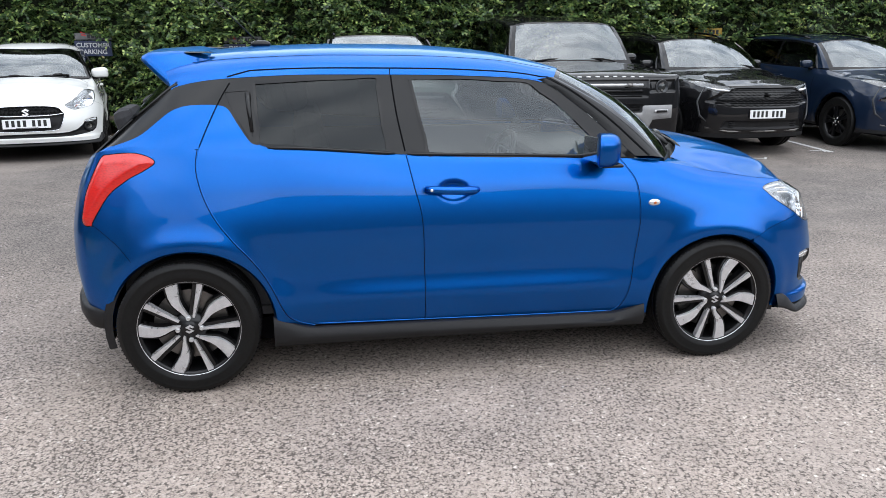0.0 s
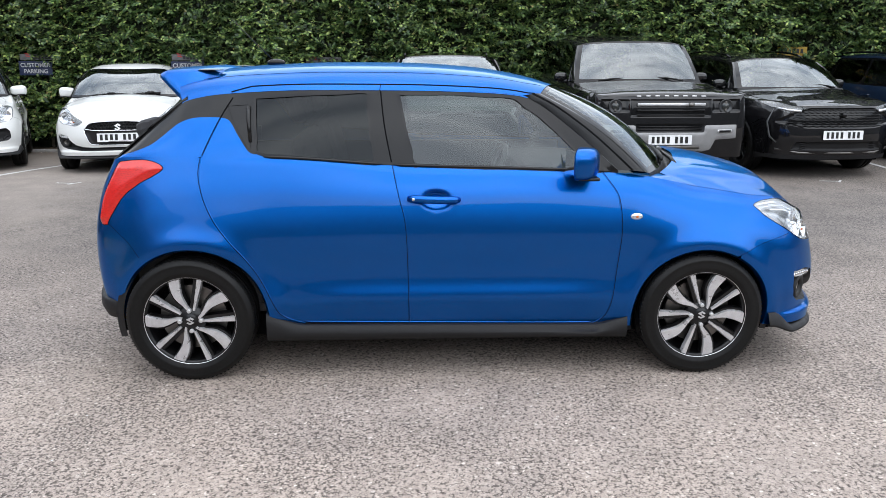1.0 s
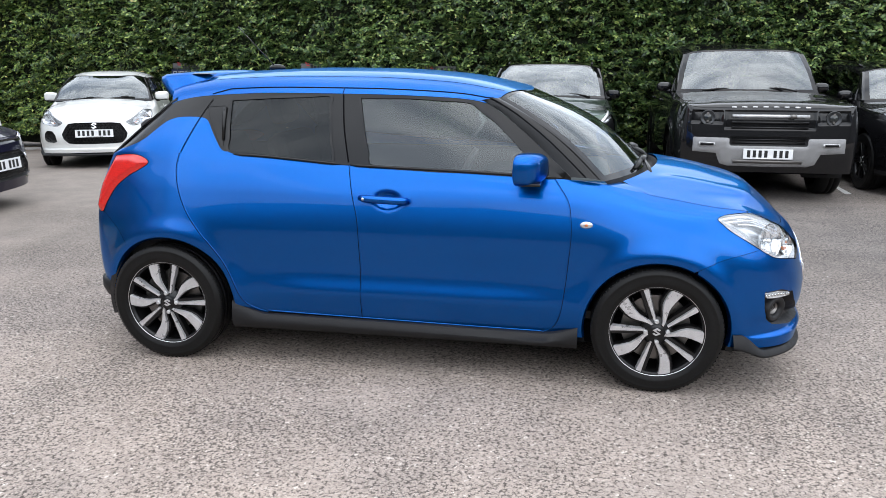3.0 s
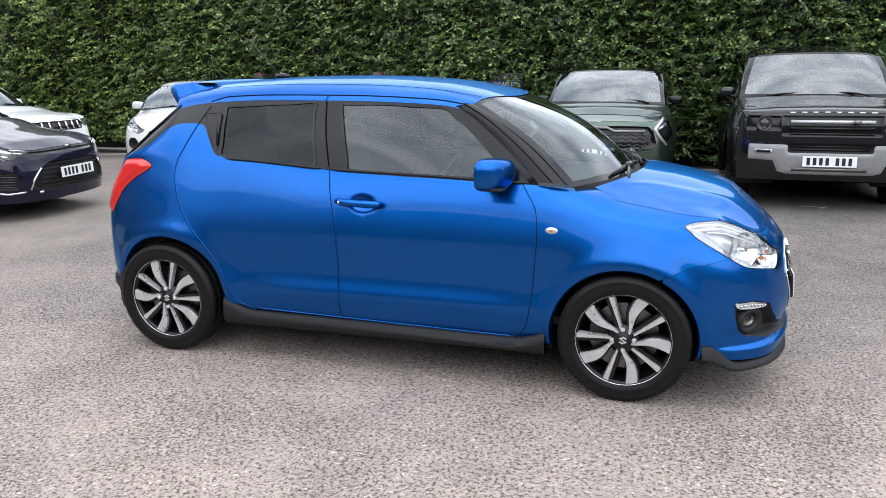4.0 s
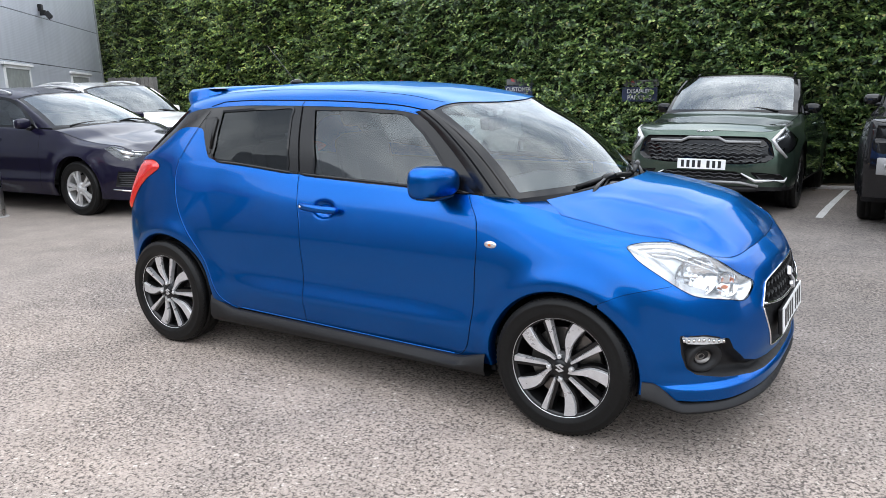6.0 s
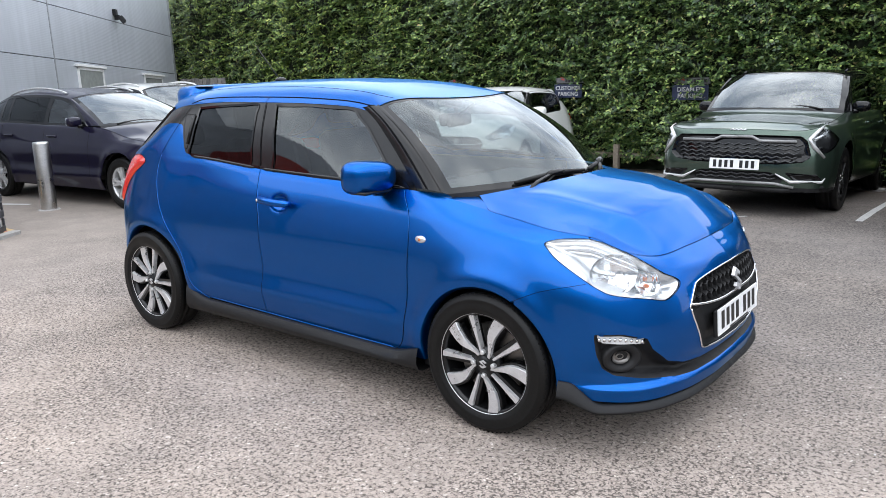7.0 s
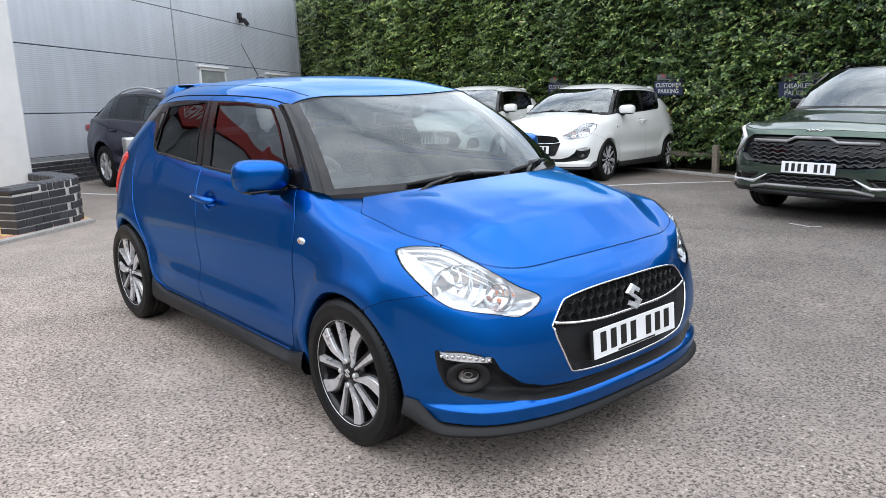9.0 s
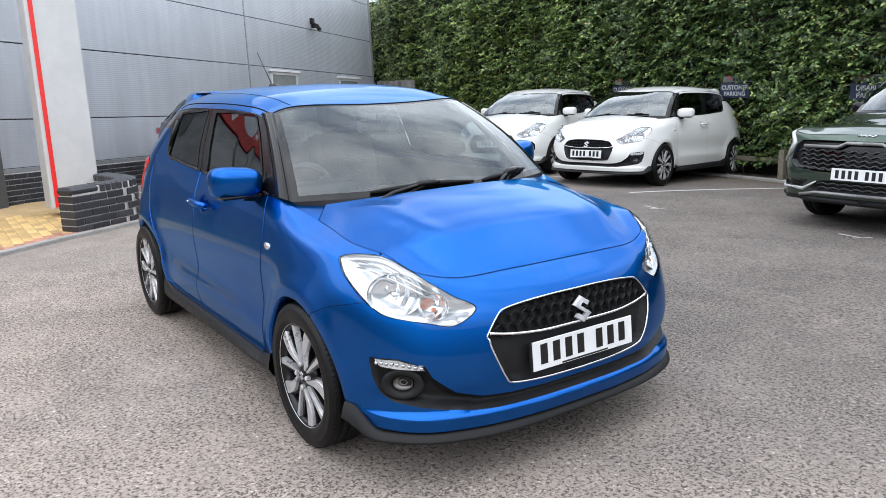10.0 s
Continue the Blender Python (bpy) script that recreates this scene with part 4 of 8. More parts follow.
def folded_emblem(bm, ru, rv, place, back):
    """A folded S-shaped mark: place(u, v) puts its face, back is its depth."""
    half_ = ((0.10, 1.0), (0.88, 0.50), (0.56, 0.24), (0.10, 0.54), (-0.22, 0.32), (0.88, -0.42))
    pts = [(u * ru, v * rv) for u, v in half_] + [(-u * ru, -v * rv) for u, v in half_]
    f_ = [bm.verts.new(place(u, v)) for u, v in pts]
    b_ = [bm.verts.new(place(u * 1.06, v * 1.06) + back) for u, v in pts]
    bm.faces.new(f_)
    for k in range(12):
        bm.faces.new((f_[k], b_[k], b_[(k + 1) % 12], f_[(k + 1) % 12]))


def build_wheel(style, radius, rim, width, parent, face, side=-1, turn=0.0, name="wheel", detail=True):
    """A wheel about its own centre; its outer face towards -y (side -1) or +y."""
    w = new(name)
    w.empty_display_size = 0.1
    if parent:
        w.parent = parent
    hw = width / 2
    seg = 64 if detail else 32
    bm = bmesh.new()
    lathe(bm, [(rim - 0.012, -hw * 0.80), (rim + 0.004, -hw * 0.93), (rim + 0.014, -hw * 0.965), (rim + 0.018, -hw * 0.985), (rim + 0.022, -hw * 0.98), (rim + (radius - rim) * 0.45, -hw * 1.0), (radius - 0.030, -hw * 0.955), (radius - 0.027, -hw * 0.972), (radius - 0.022, -hw * 0.94),
               (radius - 0.008, -hw * 0.84), (radius - 0.001, -hw * 0.70), (radius, -hw * 0.42), (radius - 0.007, -hw * 0.40), (radius - 0.007, -hw * 0.34), (radius, -hw * 0.32),
               (radius, -0.008), (radius - 0.007, -0.006), (radius - 0.007, 0.006), (radius, 0.008), (radius, hw * 0.42),
               (radius - 0.001, hw * 0.7), (radius - 0.02, hw * 0.95), (rim + 0.02, hw), (rim - 0.012, hw * 0.8)], seg, "y")
    part("tyre", bm, M["rubber"], w, smooth=True)
    if detail:
        bm = bmesh.new()
        for k in range(88):
            a = 2 * math.pi * k / 88
            box(bm, -0.0028, 0.0028, -hw * 0.84, -hw * 0.60, radius - 0.014, radius - 0.0022, m=pose(0, 0, 0, 0, math.degrees(a), 0) @ pose(0, 0, 0, 0, 0, 18))
        part("tread", bm, M["rubber"], w)
    bm = bmesh.new()
    lathe(bm, [(rim - 0.004, -hw * 0.86), (rim + 0.006, -hw * 0.90), (rim + 0.003, -hw * 0.84), (rim - 0.012, -hw * 0.80), (rim - 0.018, -hw * 0.55), (rim - 0.03, 0.0), (rim - 0.03, hw * 0.8)], seg, "y")
    part("barrel", bm, M["alloy_dark"] if style != "silver" else M["silver"], w, smooth=True)
    bm = bmesh.new()
    lathe(bm, [(0.06, -hw * 0.1), (rim * 0.72, -hw * 0.1), (rim * 0.72, hw * 0.15), (0.06, hw * 0.15)], 40, "y")
    part("brake_disc", bm, M["disc"], w, smooth=False)
    bm = bmesh.new()
    lathe(bm, [(0.0, hw * 0.35), (rim - 0.02, hw * 0.35)], 32, "y")
    part("back_plate", bm, M["seam"], w)
    fy = -hw * 0.86
    hub_y = fy + 0.012
    if style == "twin":
        wide, thin, dark = bmesh.new(), bmesh.new(), bmesh.new()
        # blades that widen with an S-shaped edge, slim spokes between them, and a black rib beside each
        blade_ = ((0.040, -0.30, 0.0055), (0.058, -0.17, 0.007), (0.080, -0.04, 0.0095), (0.105, 0.05, 0.0140), (0.130, 0.075, 0.0190), (0.160, 0.05, 0.0235), (0.190, 0.01, 0.0260), (rim - 0.004, -0.03, 0.0285))
        slim_ = ((0.055, -0.06, 0.0045), (0.080, -0.03, 0.0055), (0.120, 0.0, 0.0075), (0.165, 0.01, 0.0100), (rim - 0.004, 0.02, 0.0135))
        for k in range(5):
            a0 = 2 * math.pi * k / 5 + turn
            wheel_arm(wide, [(r, a0 + da, h) for r, da, h in blade_], fy + 0.004, fy + 0.026)
            wheel_arm(thin, [(r, a0 + 0.65 + da, h) for r, da, h in slim_], fy + 0.004, fy + 0.026)
            wheel_arm(dark, [(r, a0 + da + 0.03 * 0.1 / r, h + 0.008) for r, da, h in blade_], fy + 0.017, fy + 0.048)
            wheel_arm(dark, [(r, a0 + 0.65 + da + 0.10 * 0.12 / r, h + 0.006) for r, da, h in slim_], fy + 0.016, fy + 0.048)
        part("wide_spokes", wide, M["alloy"], w, "machined silver blade spokes")
        part("thin_spokes", thin, M["alloy"], w, "machined silver thin spokes")
        part("inner_spokes", dark, M["alloy_dark"], w, "gloss black inner spokes")
        bm = bmesh.new()
        lathe(bm, [(rim - 0.007, fy + 0.014), (rim - 0.0065, fy + 0.004), (rim - 0.0050, fy - 0.0005), (rim + 0.0020, fy - 0.0020), (rim + 0.0036, fy - 0.0020), (rim + 0.005, fy + 0.001)], seg, "y")
        part("rim_edge", bm, M["alloy"], w, "machined silver rim edge", smooth=True)
    else:
        sm, nsp = bmesh.new(), {"silver": 5, "dark5": 5}.get(style, 5)
        for k in range(nsp):
            a0 = 2 * math.pi * k / nsp + turn
            for off in (-0.16, 0.16):
                wheel_arm(sm, [(0.045, a0 + off * 0.6, 0.014), (rim * 0.6, a0 + off * 0.85, 0.014), (rim - 0.006, a0 + off * 1.15, 0.019)], fy + 0.008, fy + 0.04)
        part("spokes", sm, M["silver"] if style == "silver" else M["alloy_dark"], w)
        bm = bmesh.new()
        lathe(bm, [(rim - 0.016, fy + 0.02), (rim - 0.010, fy + 0.004), (rim + 0.003, fy + 0.001)], seg, "y")
        part("rim_edge", bm, M["silver"] if style == "silver" else M["alloy_dark"], w, smooth=True)
    bm = bmesh.new()
    lathe(bm, [(0.0, hub_y - 0.010), (0.026, hub_y - 0.010), (0.030, hub_y - 0.006), (0.036, hub_y - 0.004), (0.068, hub_y + 0.006), (0.075, hub_y + 0.03)], 32, "y")
    part("hub", bm, M["alloy_dark"] if style != "silver" else M["silver"], w, smooth=True)
    bm = bmesh.new()
    folded_emblem(bm, 0.021, 0.019, lambda u, v: Vector((u, hub_y - 0.0125, v)), Vector((0, 0.004, 0)))
    part("centre_emblem", bm, M["alloy"], w)
    bm = bmesh.new()
    for k in range(4 if detail else 5):
        a = 2 * math.pi * k / (4 if detail else 5) + (0.6 + turn if style != "twin" else 0.05)
        lathe(bm, [(0.0, -0.007), (0.0075, -0.007), (0.0105, -0.003), (0.0105, 0.014)], 10, "y", Matrix.Translation((0.05 * math.cos(a), (fy + 0.002) if style == "twin" else hub_y + 0.001, 0.05 * math.sin(a))))
    part("wheel_nuts", bm, M["silver"], w, smooth=False)["kind"] = "stuff"
    bm = bmesh.new()
    a = 2.3 + turn
    tube(bm, [((rim - 0.03) * math.cos(a), fy + 0.03, (rim - 0.03) * math.sin(a)), ((rim - 0.036) * math.cos(a), fy + 0.008, (rim - 0.036) * math.sin(a))], 0.004, 8)
    part("valve", bm, M["rubber"], w)
    w.matrix_basis = pose(*face, 0, 0, 0 if side < 0 else 180)
    return w


# ---- small hatchback, built in its own axes: rear axle at x 0, nose towards +x ----
HATCH_OUTLINE = [(-0.545, 0), (-0.535, 0.35), (-0.50, 0.57), (-0.425, 0.725), (-0.25, 0.80), (0.0, 0.838), (0.40, 0.832), (1.0, 0.828), (1.6, 0.828),
                 (2.05, 0.832), (2.45, 0.848), (2.72, 0.832), (2.92, 0.775), (3.06, 0.655), (3.155, 0.47), (3.205, 0.24), (3.218, 0)]
HATCH_RAILS = [
    ([0.29, 0.29, 0.29, 0.28, 0.27, 0.25, 0.24, 0.24, 0.24, 0.24, 0.25, 0.24, 0.23, 0.225, 0.225, 0.225, 0.225],
     [0.06, 0.06, 0.06, 0.05, 0.04, 0.035, 0.03, 0.03, 0.03, 0.03, 0.035, 0.03, 0.02, 0.02, 0.03, 0.04, 0.045]),
    ([0.40, 0.40, 0.40, 0.40, 0.40, 0.38, 0.38, 0.38, 0.38, 0.38, 0.38, 0.34, 0.32, 0.31, 0.31, 0.31, 0.31],
     [0.02, 0.02, 0.02, 0.01, 0.01, 0.01, 0.004, 0.002, 0.002, 0.004, 0.008, 0.012, 0.012, 0.012, 0.015, 0.02, 0.02]),
    ([0.54, 0.54, 0.54, 0.54, 0.54, 0.53, 0.52, 0.52, 0.52, 0.52, 0.52, 0.50, 0.48, 0.46, 0.45, 0.45, 0.45],
     [0.0, 0.0, 0.0, 0.0, 0.002, 0.006, 0.014, 0.018, 0.018, 0.014, 0.006, 0.002, 0.0, 0.0, 0.0, 0.0, 0.0]),
    ([0.72, 0.72, 0.72, 0.72, 0.71, 0.70, 0.70, 0.70, 0.70, 0.70, 0.69, 0.66, 0.63, 0.61, 0.60, 0.60, 0.60],
     [0.01, 0.01, 0.01, 0.008, 0.004, 0.002, 0.008, 0.010, 0.010, 0.008, 0.010, 0.010, 0.016, 0.026, 0.028, 0.028, 0.028]),
    ([0.88, 0.88, 0.88, 0.88, 0.88, 0.88, 0.88, 0.87, 0.87, 0.86, 0.83, 0.79, 0.75, 0.71, 0.69, 0.69, 0.69],
     [0.05, 0.05, 0.05, 0.045, 0.045, 0.045, 0.045, 0.042, 0.042, 0.040, 0.060, 0.060, 0.060, 0.060, 0.065, 0.065, 0.065]),
    ([0.985, 0.985, 0.99, 1.0, 1.01, 1.015, 1.01, 0.975, 0.96, 0.94, 0.875, 0.838, 0.813, 0.766, 0.739, 0.739, 0.739],
     [0.10, 0.10, 0.10, 0.094, 0.091, 0.090, 0.086, 0.084, 0.076, 0.074, 0.108, 0.102, 0.105, 0.085, 0.10, 0.11, 0.11]),
    ([1.0, 1.0, 1.01, 1.04, 1.06, 1.064, 1.058, 1.018, 1.0, 0.978, 0.904, 0.865, 0.842, 0.785, 0.757, 0.763, 0.766],
     [0.12, 0.12, 0.12, 0.112, 0.108, 0.108, 0.106, 0.108, 0.100, 0.106, 0.165, 0.146, 0.147, 0.115, 0.125, 0.14, 0.14]),
]
# cant rail and pillars in side view: x, half width, height
RAIL_X = [-0.33, -0.2, -0.1, 0.0, 0.2, 0.6, 1.0, 1.4, 1.58, 1.65, 1.80, 2.03]
RAIL_Y = [0.615, 0.600, 0.580, 0.565, 0.580, 0.598, 0.602, 0.594, 0.586, 0.600, 0.648, 0.733]
RAIL_Z = [1.05, 1.165, 1.245, 1.315, 1.347, 1.364, 1.362, 1.350, 1.332, 1.300, 1.192, 0.992]
ROOF_X = [-0.12, 0.1, 0.32, 0.7, 1.0, 1.4, 1.6, 1.72, 1.81]
ROOF_Z = [1.420, 1.446, 1.462, 1.474, 1.472, 1.448, 1.417, 1.389, 1.361]
ARCHES = ((0.02, 0.300, 0.352), (2.445, 0.295, 0.338))
HEADLIGHT = [(2.702, 0.835, 0.826), (2.723, 0.832, 0.804), (2.765, 0.824, 0.770), (2.869, 0.798, 0.708), (2.926, 0.772, 0.674), (2.972, 0.741, 0.650), (3.032, 0.686, 0.635), (3.085, 0.621, 0.622), (3.128, 0.535, 0.609),
             (3.161, 0.454, 0.660), (3.133, 0.525, 0.704), (3.102, 0.591, 0.744), (3.068, 0.645, 0.774), (3.017, 0.702, 0.804), (2.951, 0.756, 0.830), (2.884, 0.792, 0.842), (2.807, 0.815, 0.843), (2.748, 0.827, 0.839)]
TAILLIGHT = [(-0.108, 1.012), (-0.140, 1.036), (-0.21, 1.048), (-0.31, 1.04), (-0.36, 1.02), (-0.415, 0.90), (-0.45, 0.82), (-0.452, 0.765), (-0.385, 0.752), (-0.355, 0.80), (-0.30, 0.885), (-0.23, 0.942), (-0.155, 0.980)]
GRILLE = [(0.0, 0.664), (0.20, 0.660), (0.335, 0.645), (0.375, 0.625), (0.425, 0.555), (0.415, 0.515), (0.365, 0.405), (0.335, 0.372), (0.20, 0.362), (0.0, 0.360)]
FOG = [(2.915, 0.775, 0.50), (3.0, 0.71, 0.50), (3.07, 0.635, 0.475), (3.085, 0.615, 0.43), (3.12, 0.54, 0.365), (3.155, 0.45, 0.338), (3.19, 0.33, 0.33), (3.218, 0.0, 0.335),
       (3.218, 0.0, 0.288), (3.18, 0.38, 0.285), (3.15, 0.49, 0.288), (3.06, 0.65, 0.312), (2.985, 0.73, 0.332), (2.945, 0.755, 0.362), (2.925, 0.77, 0.42)]
GRILLE_SPORT = [(0, 0.662), (0.25, 0.66), (0.365, 0.648), (0.41, 0.585), (0.452, 0.50), (0.43, 0.43), (0.37, 0.365), (0.30, 0.352), (0, 0.35)]
FOG_SPORT = [(0.53, 0.39), (0.55, 0.49), (0.60, 0.545), (0.68, 0.55), (0.715, 0.51), (0.72, 0.42), (0.68, 0.385), (0.58, 0.375)]
DRL = [(2.925, 0.768, 0.490), (3.0, 0.71, 0.490), (3.062, 0.64, 0.470), (3.066, 0.637, 0.452), (3.0, 0.708, 0.455), (2.94, 0.757, 0.462)]
SEAM_FRONT = [(1.955, 0.985), (1.985, 0.945), (2.027, 0.875), (2.042, 0.75), (2.036, 0.628), (2.020, 0.45), (2.0, 0.335), (1.965, 0.275), (1.92, 0.252)]
SEAM_MID = [(0.958, 1.03), (0.99, 0.88), (1.02, 0.747), (1.030, 0.5), (1.032, 0.27)]
SEAM_REAR = [(0.075, 1.06), (0.066, 0.985), (0.09, 0.88), (0.136, 0.781), (0.20, 0.69), (0.26, 0.618), (0.312, 0.545), (0.356, 0.464), (0.40, 0.365), (0.428, 0.322), (0.475, 0.292), (0.534, 0.275)]
SILL_LINE = [(0.534, 0.275), (1.03, 0.265), (1.6, 0.255), (1.92, 0.252)]
BUMPER_REAR = [(-0.385, 0.752), (-0.353, 0.744), (-0.28, 0.685), (-0.21, 0.609)]
BUMPER_FRONT = [(2.61, None, 0.605), (2.70, None, 0.645), (2.80, None, 0.672), (2.875, 0.765, 0.69)]
QUARTER = [(-0.40, 1.0), (-0.33, 1.055), (-0.243, 1.082), (-0.155, 1.118), (-0.08, 1.175), (-0.03, 1.212), (0.03, 1.233), (0.10, 1.238), (0.165, 1.236), (0.205, 1.222), (0.245, 1.16),
           (0.291, 1.092), (0.32, 1.075), (0.36, 1.068), (0.40, 1.0)]
GLASS_REAR = [(0.318, 1.325), (0.58, 1.340), (0.842, 1.348), (0.852, 1.25), (0.873, 1.034), (0.60, 1.052), (0.338, 1.079), (0.324, 1.2)]
GLASS_FRONT = [(0.992, 1.342), (1.25, 1.342), (1.532, 1.324), (1.66, 1.240), (1.75, 1.160), (1.83, 1.080), (1.868, 1.005), (1.864, 0.988), (1.4, 1.0), (1.07, 1.012), (1.03, 1.16)]


def straight(pts, n=8, closed=True):
    p = np.array(pts, float)
    q = np.roll(p, -1, 0) if closed else p[1:]
    p0 = p if closed else p[:-1]
    out = [a + (b - a) * t for a, b in zip(p0, q) for t in np.arange(n) / n]
    if not closed:
        out.append(p[-1])
    return np.array(out)


def mirrored(vs):
    return vs * np.array([1, -1, 1])


def hatchback(name, colour, ns=420, nv=72, hero=True, wheels="twin", sport=False):
    root = new(name)
    root.empty_display_size = 0.3
    B = Body({"outline": HATCH_OUTLINE, "rails": HATCH_RAILS})

    # --- the skin's lines
    head = B.poly(HEADLIGHT)
    head = dense_poly(head, 6)
    tail = dense_poly(B.poly(TAILLIGHT), 6)
    mouth = GRILLE_SPORT if sport else GRILLE
    grille = np.array([(float(B.s_front(y)), z) for y, z in mouth])
    grille = np.concatenate([grille, [(B.S + 0.2, mouth[-1][1]), (B.S + 0.2, mouth[0][1])]])
    grille = straight(grille, 5)
    if sport:
        fog = np.array([(float(B.s_front(y)), z) for y, z in FOG_SPORT])
    else:
        fog = B.poly(FOG)
        fog[7:9, 0] = B.S + 0.2
    fog = straight(fog, 4)
    drl = straight(B.poly(DRL), 3)
    lines = {}
    for key, pts in (("front", SEAM_FRONT), ("mid", SEAM_MID), ("rear", SEAM_REAR), ("sill", SILL_LINE), ("br", BUMPER_REAR), ("bf", BUMPER_FRONT)):
        lines[key] = dense_poly(B.poly(pts), 8, closed=False)
    arches = []
    for cx, cz, r in ARCHES:
        ang = np.linspace(0, 2 * math.pi, 72, endpoint=False)
        arches.append(np.array([(B.s_of(cx + r * math.cos(a)), cz + r * math.sin(a)) for a in ang]))

    # --- bulges and hollows
    def flares(s, z, x):
        d = np.zeros_like(z)
        for cx, cz, r in ARCHES:
            q = np.hypot(x - cx, z - cz)
            side = smooth_step(0.55, 0.72, np.interp(s, B.ds, B.dy))
            d = d + side * 0.016 * np.exp(-((q - r - 0.02) / 0.055) ** 2) * smooth_step(0.15, 0.34, z)
        return d

    def handle_hollow(s, z, x):
        q = np.hypot((x - 1.165) / 0.072, (z - 0.868) / 0.046)
        side = np.interp(s, B.ds, B.dy) > 0.7
        return np.where(side, -0.026 * smooth_step(1.0, 0.45, q), 0.0)

    def hollows(s, z, x):
        d = np.zeros_like(z)
        for poly, depth, rim in ((grille, 0.030, 0.014), (fog, 0.045, 0.03)):
            m = inside(poly, s, z)
            if m.any():
                dist, _, _ = nearest([(poly, True)], s[m], z[m])
                d[m] -= depth * smooth_step(0, rim, dist)
        return d

    def blade(s, z, x):
        f_ = smooth_step(B.k[11], B.k[13], s)
        return f_ * (0.026 * smooth_step(0.292, 0.276, z) - 0.006 * np.exp(-((z - 0.345) / 0.03) ** 2))

    def crease(s, z, x):
        # a soft edge low along the doors and over the front corner
        side = smooth_step(0.5, 0.75, x) * smooth_step(2.1, 1.8, x)
        return side * 0.006 * np.exp(-((z - 0.405) / 0.045) ** 2)

    B.push = [flares, handle_hollow, hollows, blade, crease]

    # --- the skin's grid
    sv = np.linspace(0, B.S, ns)
    vv = np.linspace(0, len(HATCH_RAILS) - 1, nv)
    SG, VG = np.meshgrid(sv, vv, indexing="ij")
    zg, _ = B.rail(SG.ravel(), VG.ravel())
    ZG = zg.reshape(SG.shape)

    def at_z(line, z):
        o = np.argsort(line[:, 1])
        return np.interp(z, line[o, 1], line[o, 0])

    def default(a, b):
        r = np.full(a.shape, "quarter_panel", dtype=object)
        r[(a > at_z(lines["rear"], b)) & (b > np.interp(a, lines["sill"][:, 0], lines["sill"][:, 1]))] = "rear_door"
        m = a > at_z(lines["mid"], b)
        r[m] = "front_door"
        low = b < np.interp(a, lines["sill"][:, 0], lines["sill"][:, 1])
        m = a > at_z(lines["front"], b)
        r[m] = "wing"
        r[low & (a > lines["sill"][0, 0]) & (a < lines["sill"][-1, 0])] = "quarter_panel"
        bl = lines["bf"]
        r[(a > bl[0, 0]) & (b < np.interp(a, bl[:, 0], bl[:, 1], right=9)) & (r == "wing")] = "front_bumper"
        bl = lines["br"]
        r[(a < bl[-1, 0]) & (b < np.interp(a, bl[:, 0], bl[:, 1], left=0.75)) & (r == "quarter_panel")] = "rear_bumper"
        r[(a < B.k[2] * 0.98) & (b > 0.752)] = "tailgate"
        return r

    regions = [("tail_light", tail), ("headlight", head), ("grille", grille), ("fog_recess", fog)] + ([] if sport else [("daylight_strip", drl)]) + [("hole", a) for a in arches]
    cell = 1.6 * max(B.S / ns, 0.8 / nv)
    snaps = [(p, True) for _, p in regions] + [(lines[k], False) for k in ("front", "mid", "rear", "bf", "br")]
    A2, Z2, reg, _ = snapped_grid(SG, ZG, regions, snaps, default, cell)
    V2 = VG.copy()
    moved = (A2 != SG) | (Z2 != ZG)
    A2 = np.clip(A2, 0, B.S)
    V2[moved] = B.v_of(A2[moved], Z2[moved])
    P = B.at_v(A2.ravel(), V2.ravel()).reshape(*A2.shape, 3)

    def faces_of(key):
        return [tuple(q) for q in np.argwhere(reg == key)]

    for key in ("front_bumper", "rear_bumper", "tailgate"):
        sheet(key, P, faces_of(key), M[colour], root, "both")
    doors = {}
    for key in ("wing", "front_door", "rear_door", "quarter_panel"):
        for mir in ("only", None):
            doors[key, mir] = sheet(key, P, faces_of(key), M[colour], root, mir)
    # wheel-arch lips and liners
    hole = reg == "hole"
    for mir in ("only", None):
        n, m = A2.shape
        for cx, cz, r in ARCHES:
            vs, fs = [], []
            for i, j in np.argwhere(hole):
                if abs(P[i, j][0] - cx) > 0.6:
                    continue
                for (di, dj), (p, q) in (((-1, 0), ((i, j), (i, j + 1))), ((1, 0), ((i + 1, j + 1), (i + 1, j))), ((0, -1), ((i + 1, j), (i, j))), ((0, 1), ((i, j + 1), (i + 1, j + 1)))):
                    a, b = i + di, j + dj
                    if 0 <= a < n - 1 and 0 <= b < m - 1 and not hole[a, b]:
                        k = len(vs)
                        for g in (p, q):
                            pt = P[g]
                            d = np.array([pt[0] - cx, 0, pt[2] - cz])
                            inn = pt - d / np.linalg.norm(d) * 0.010
                            vs += [pt, inn + np.array([0, -0.012, 0]), inn + np.array([0, -0.05, 0])]
                        fs += [(k, k + 3, k + 4, k + 1), (k + 1, k + 4, k + 5, k + 2)]
            vs = np.array(vs)
            mesh_object("arch_lip", mirrored(vs) if mir else vs, fs, M[colour], True, root)
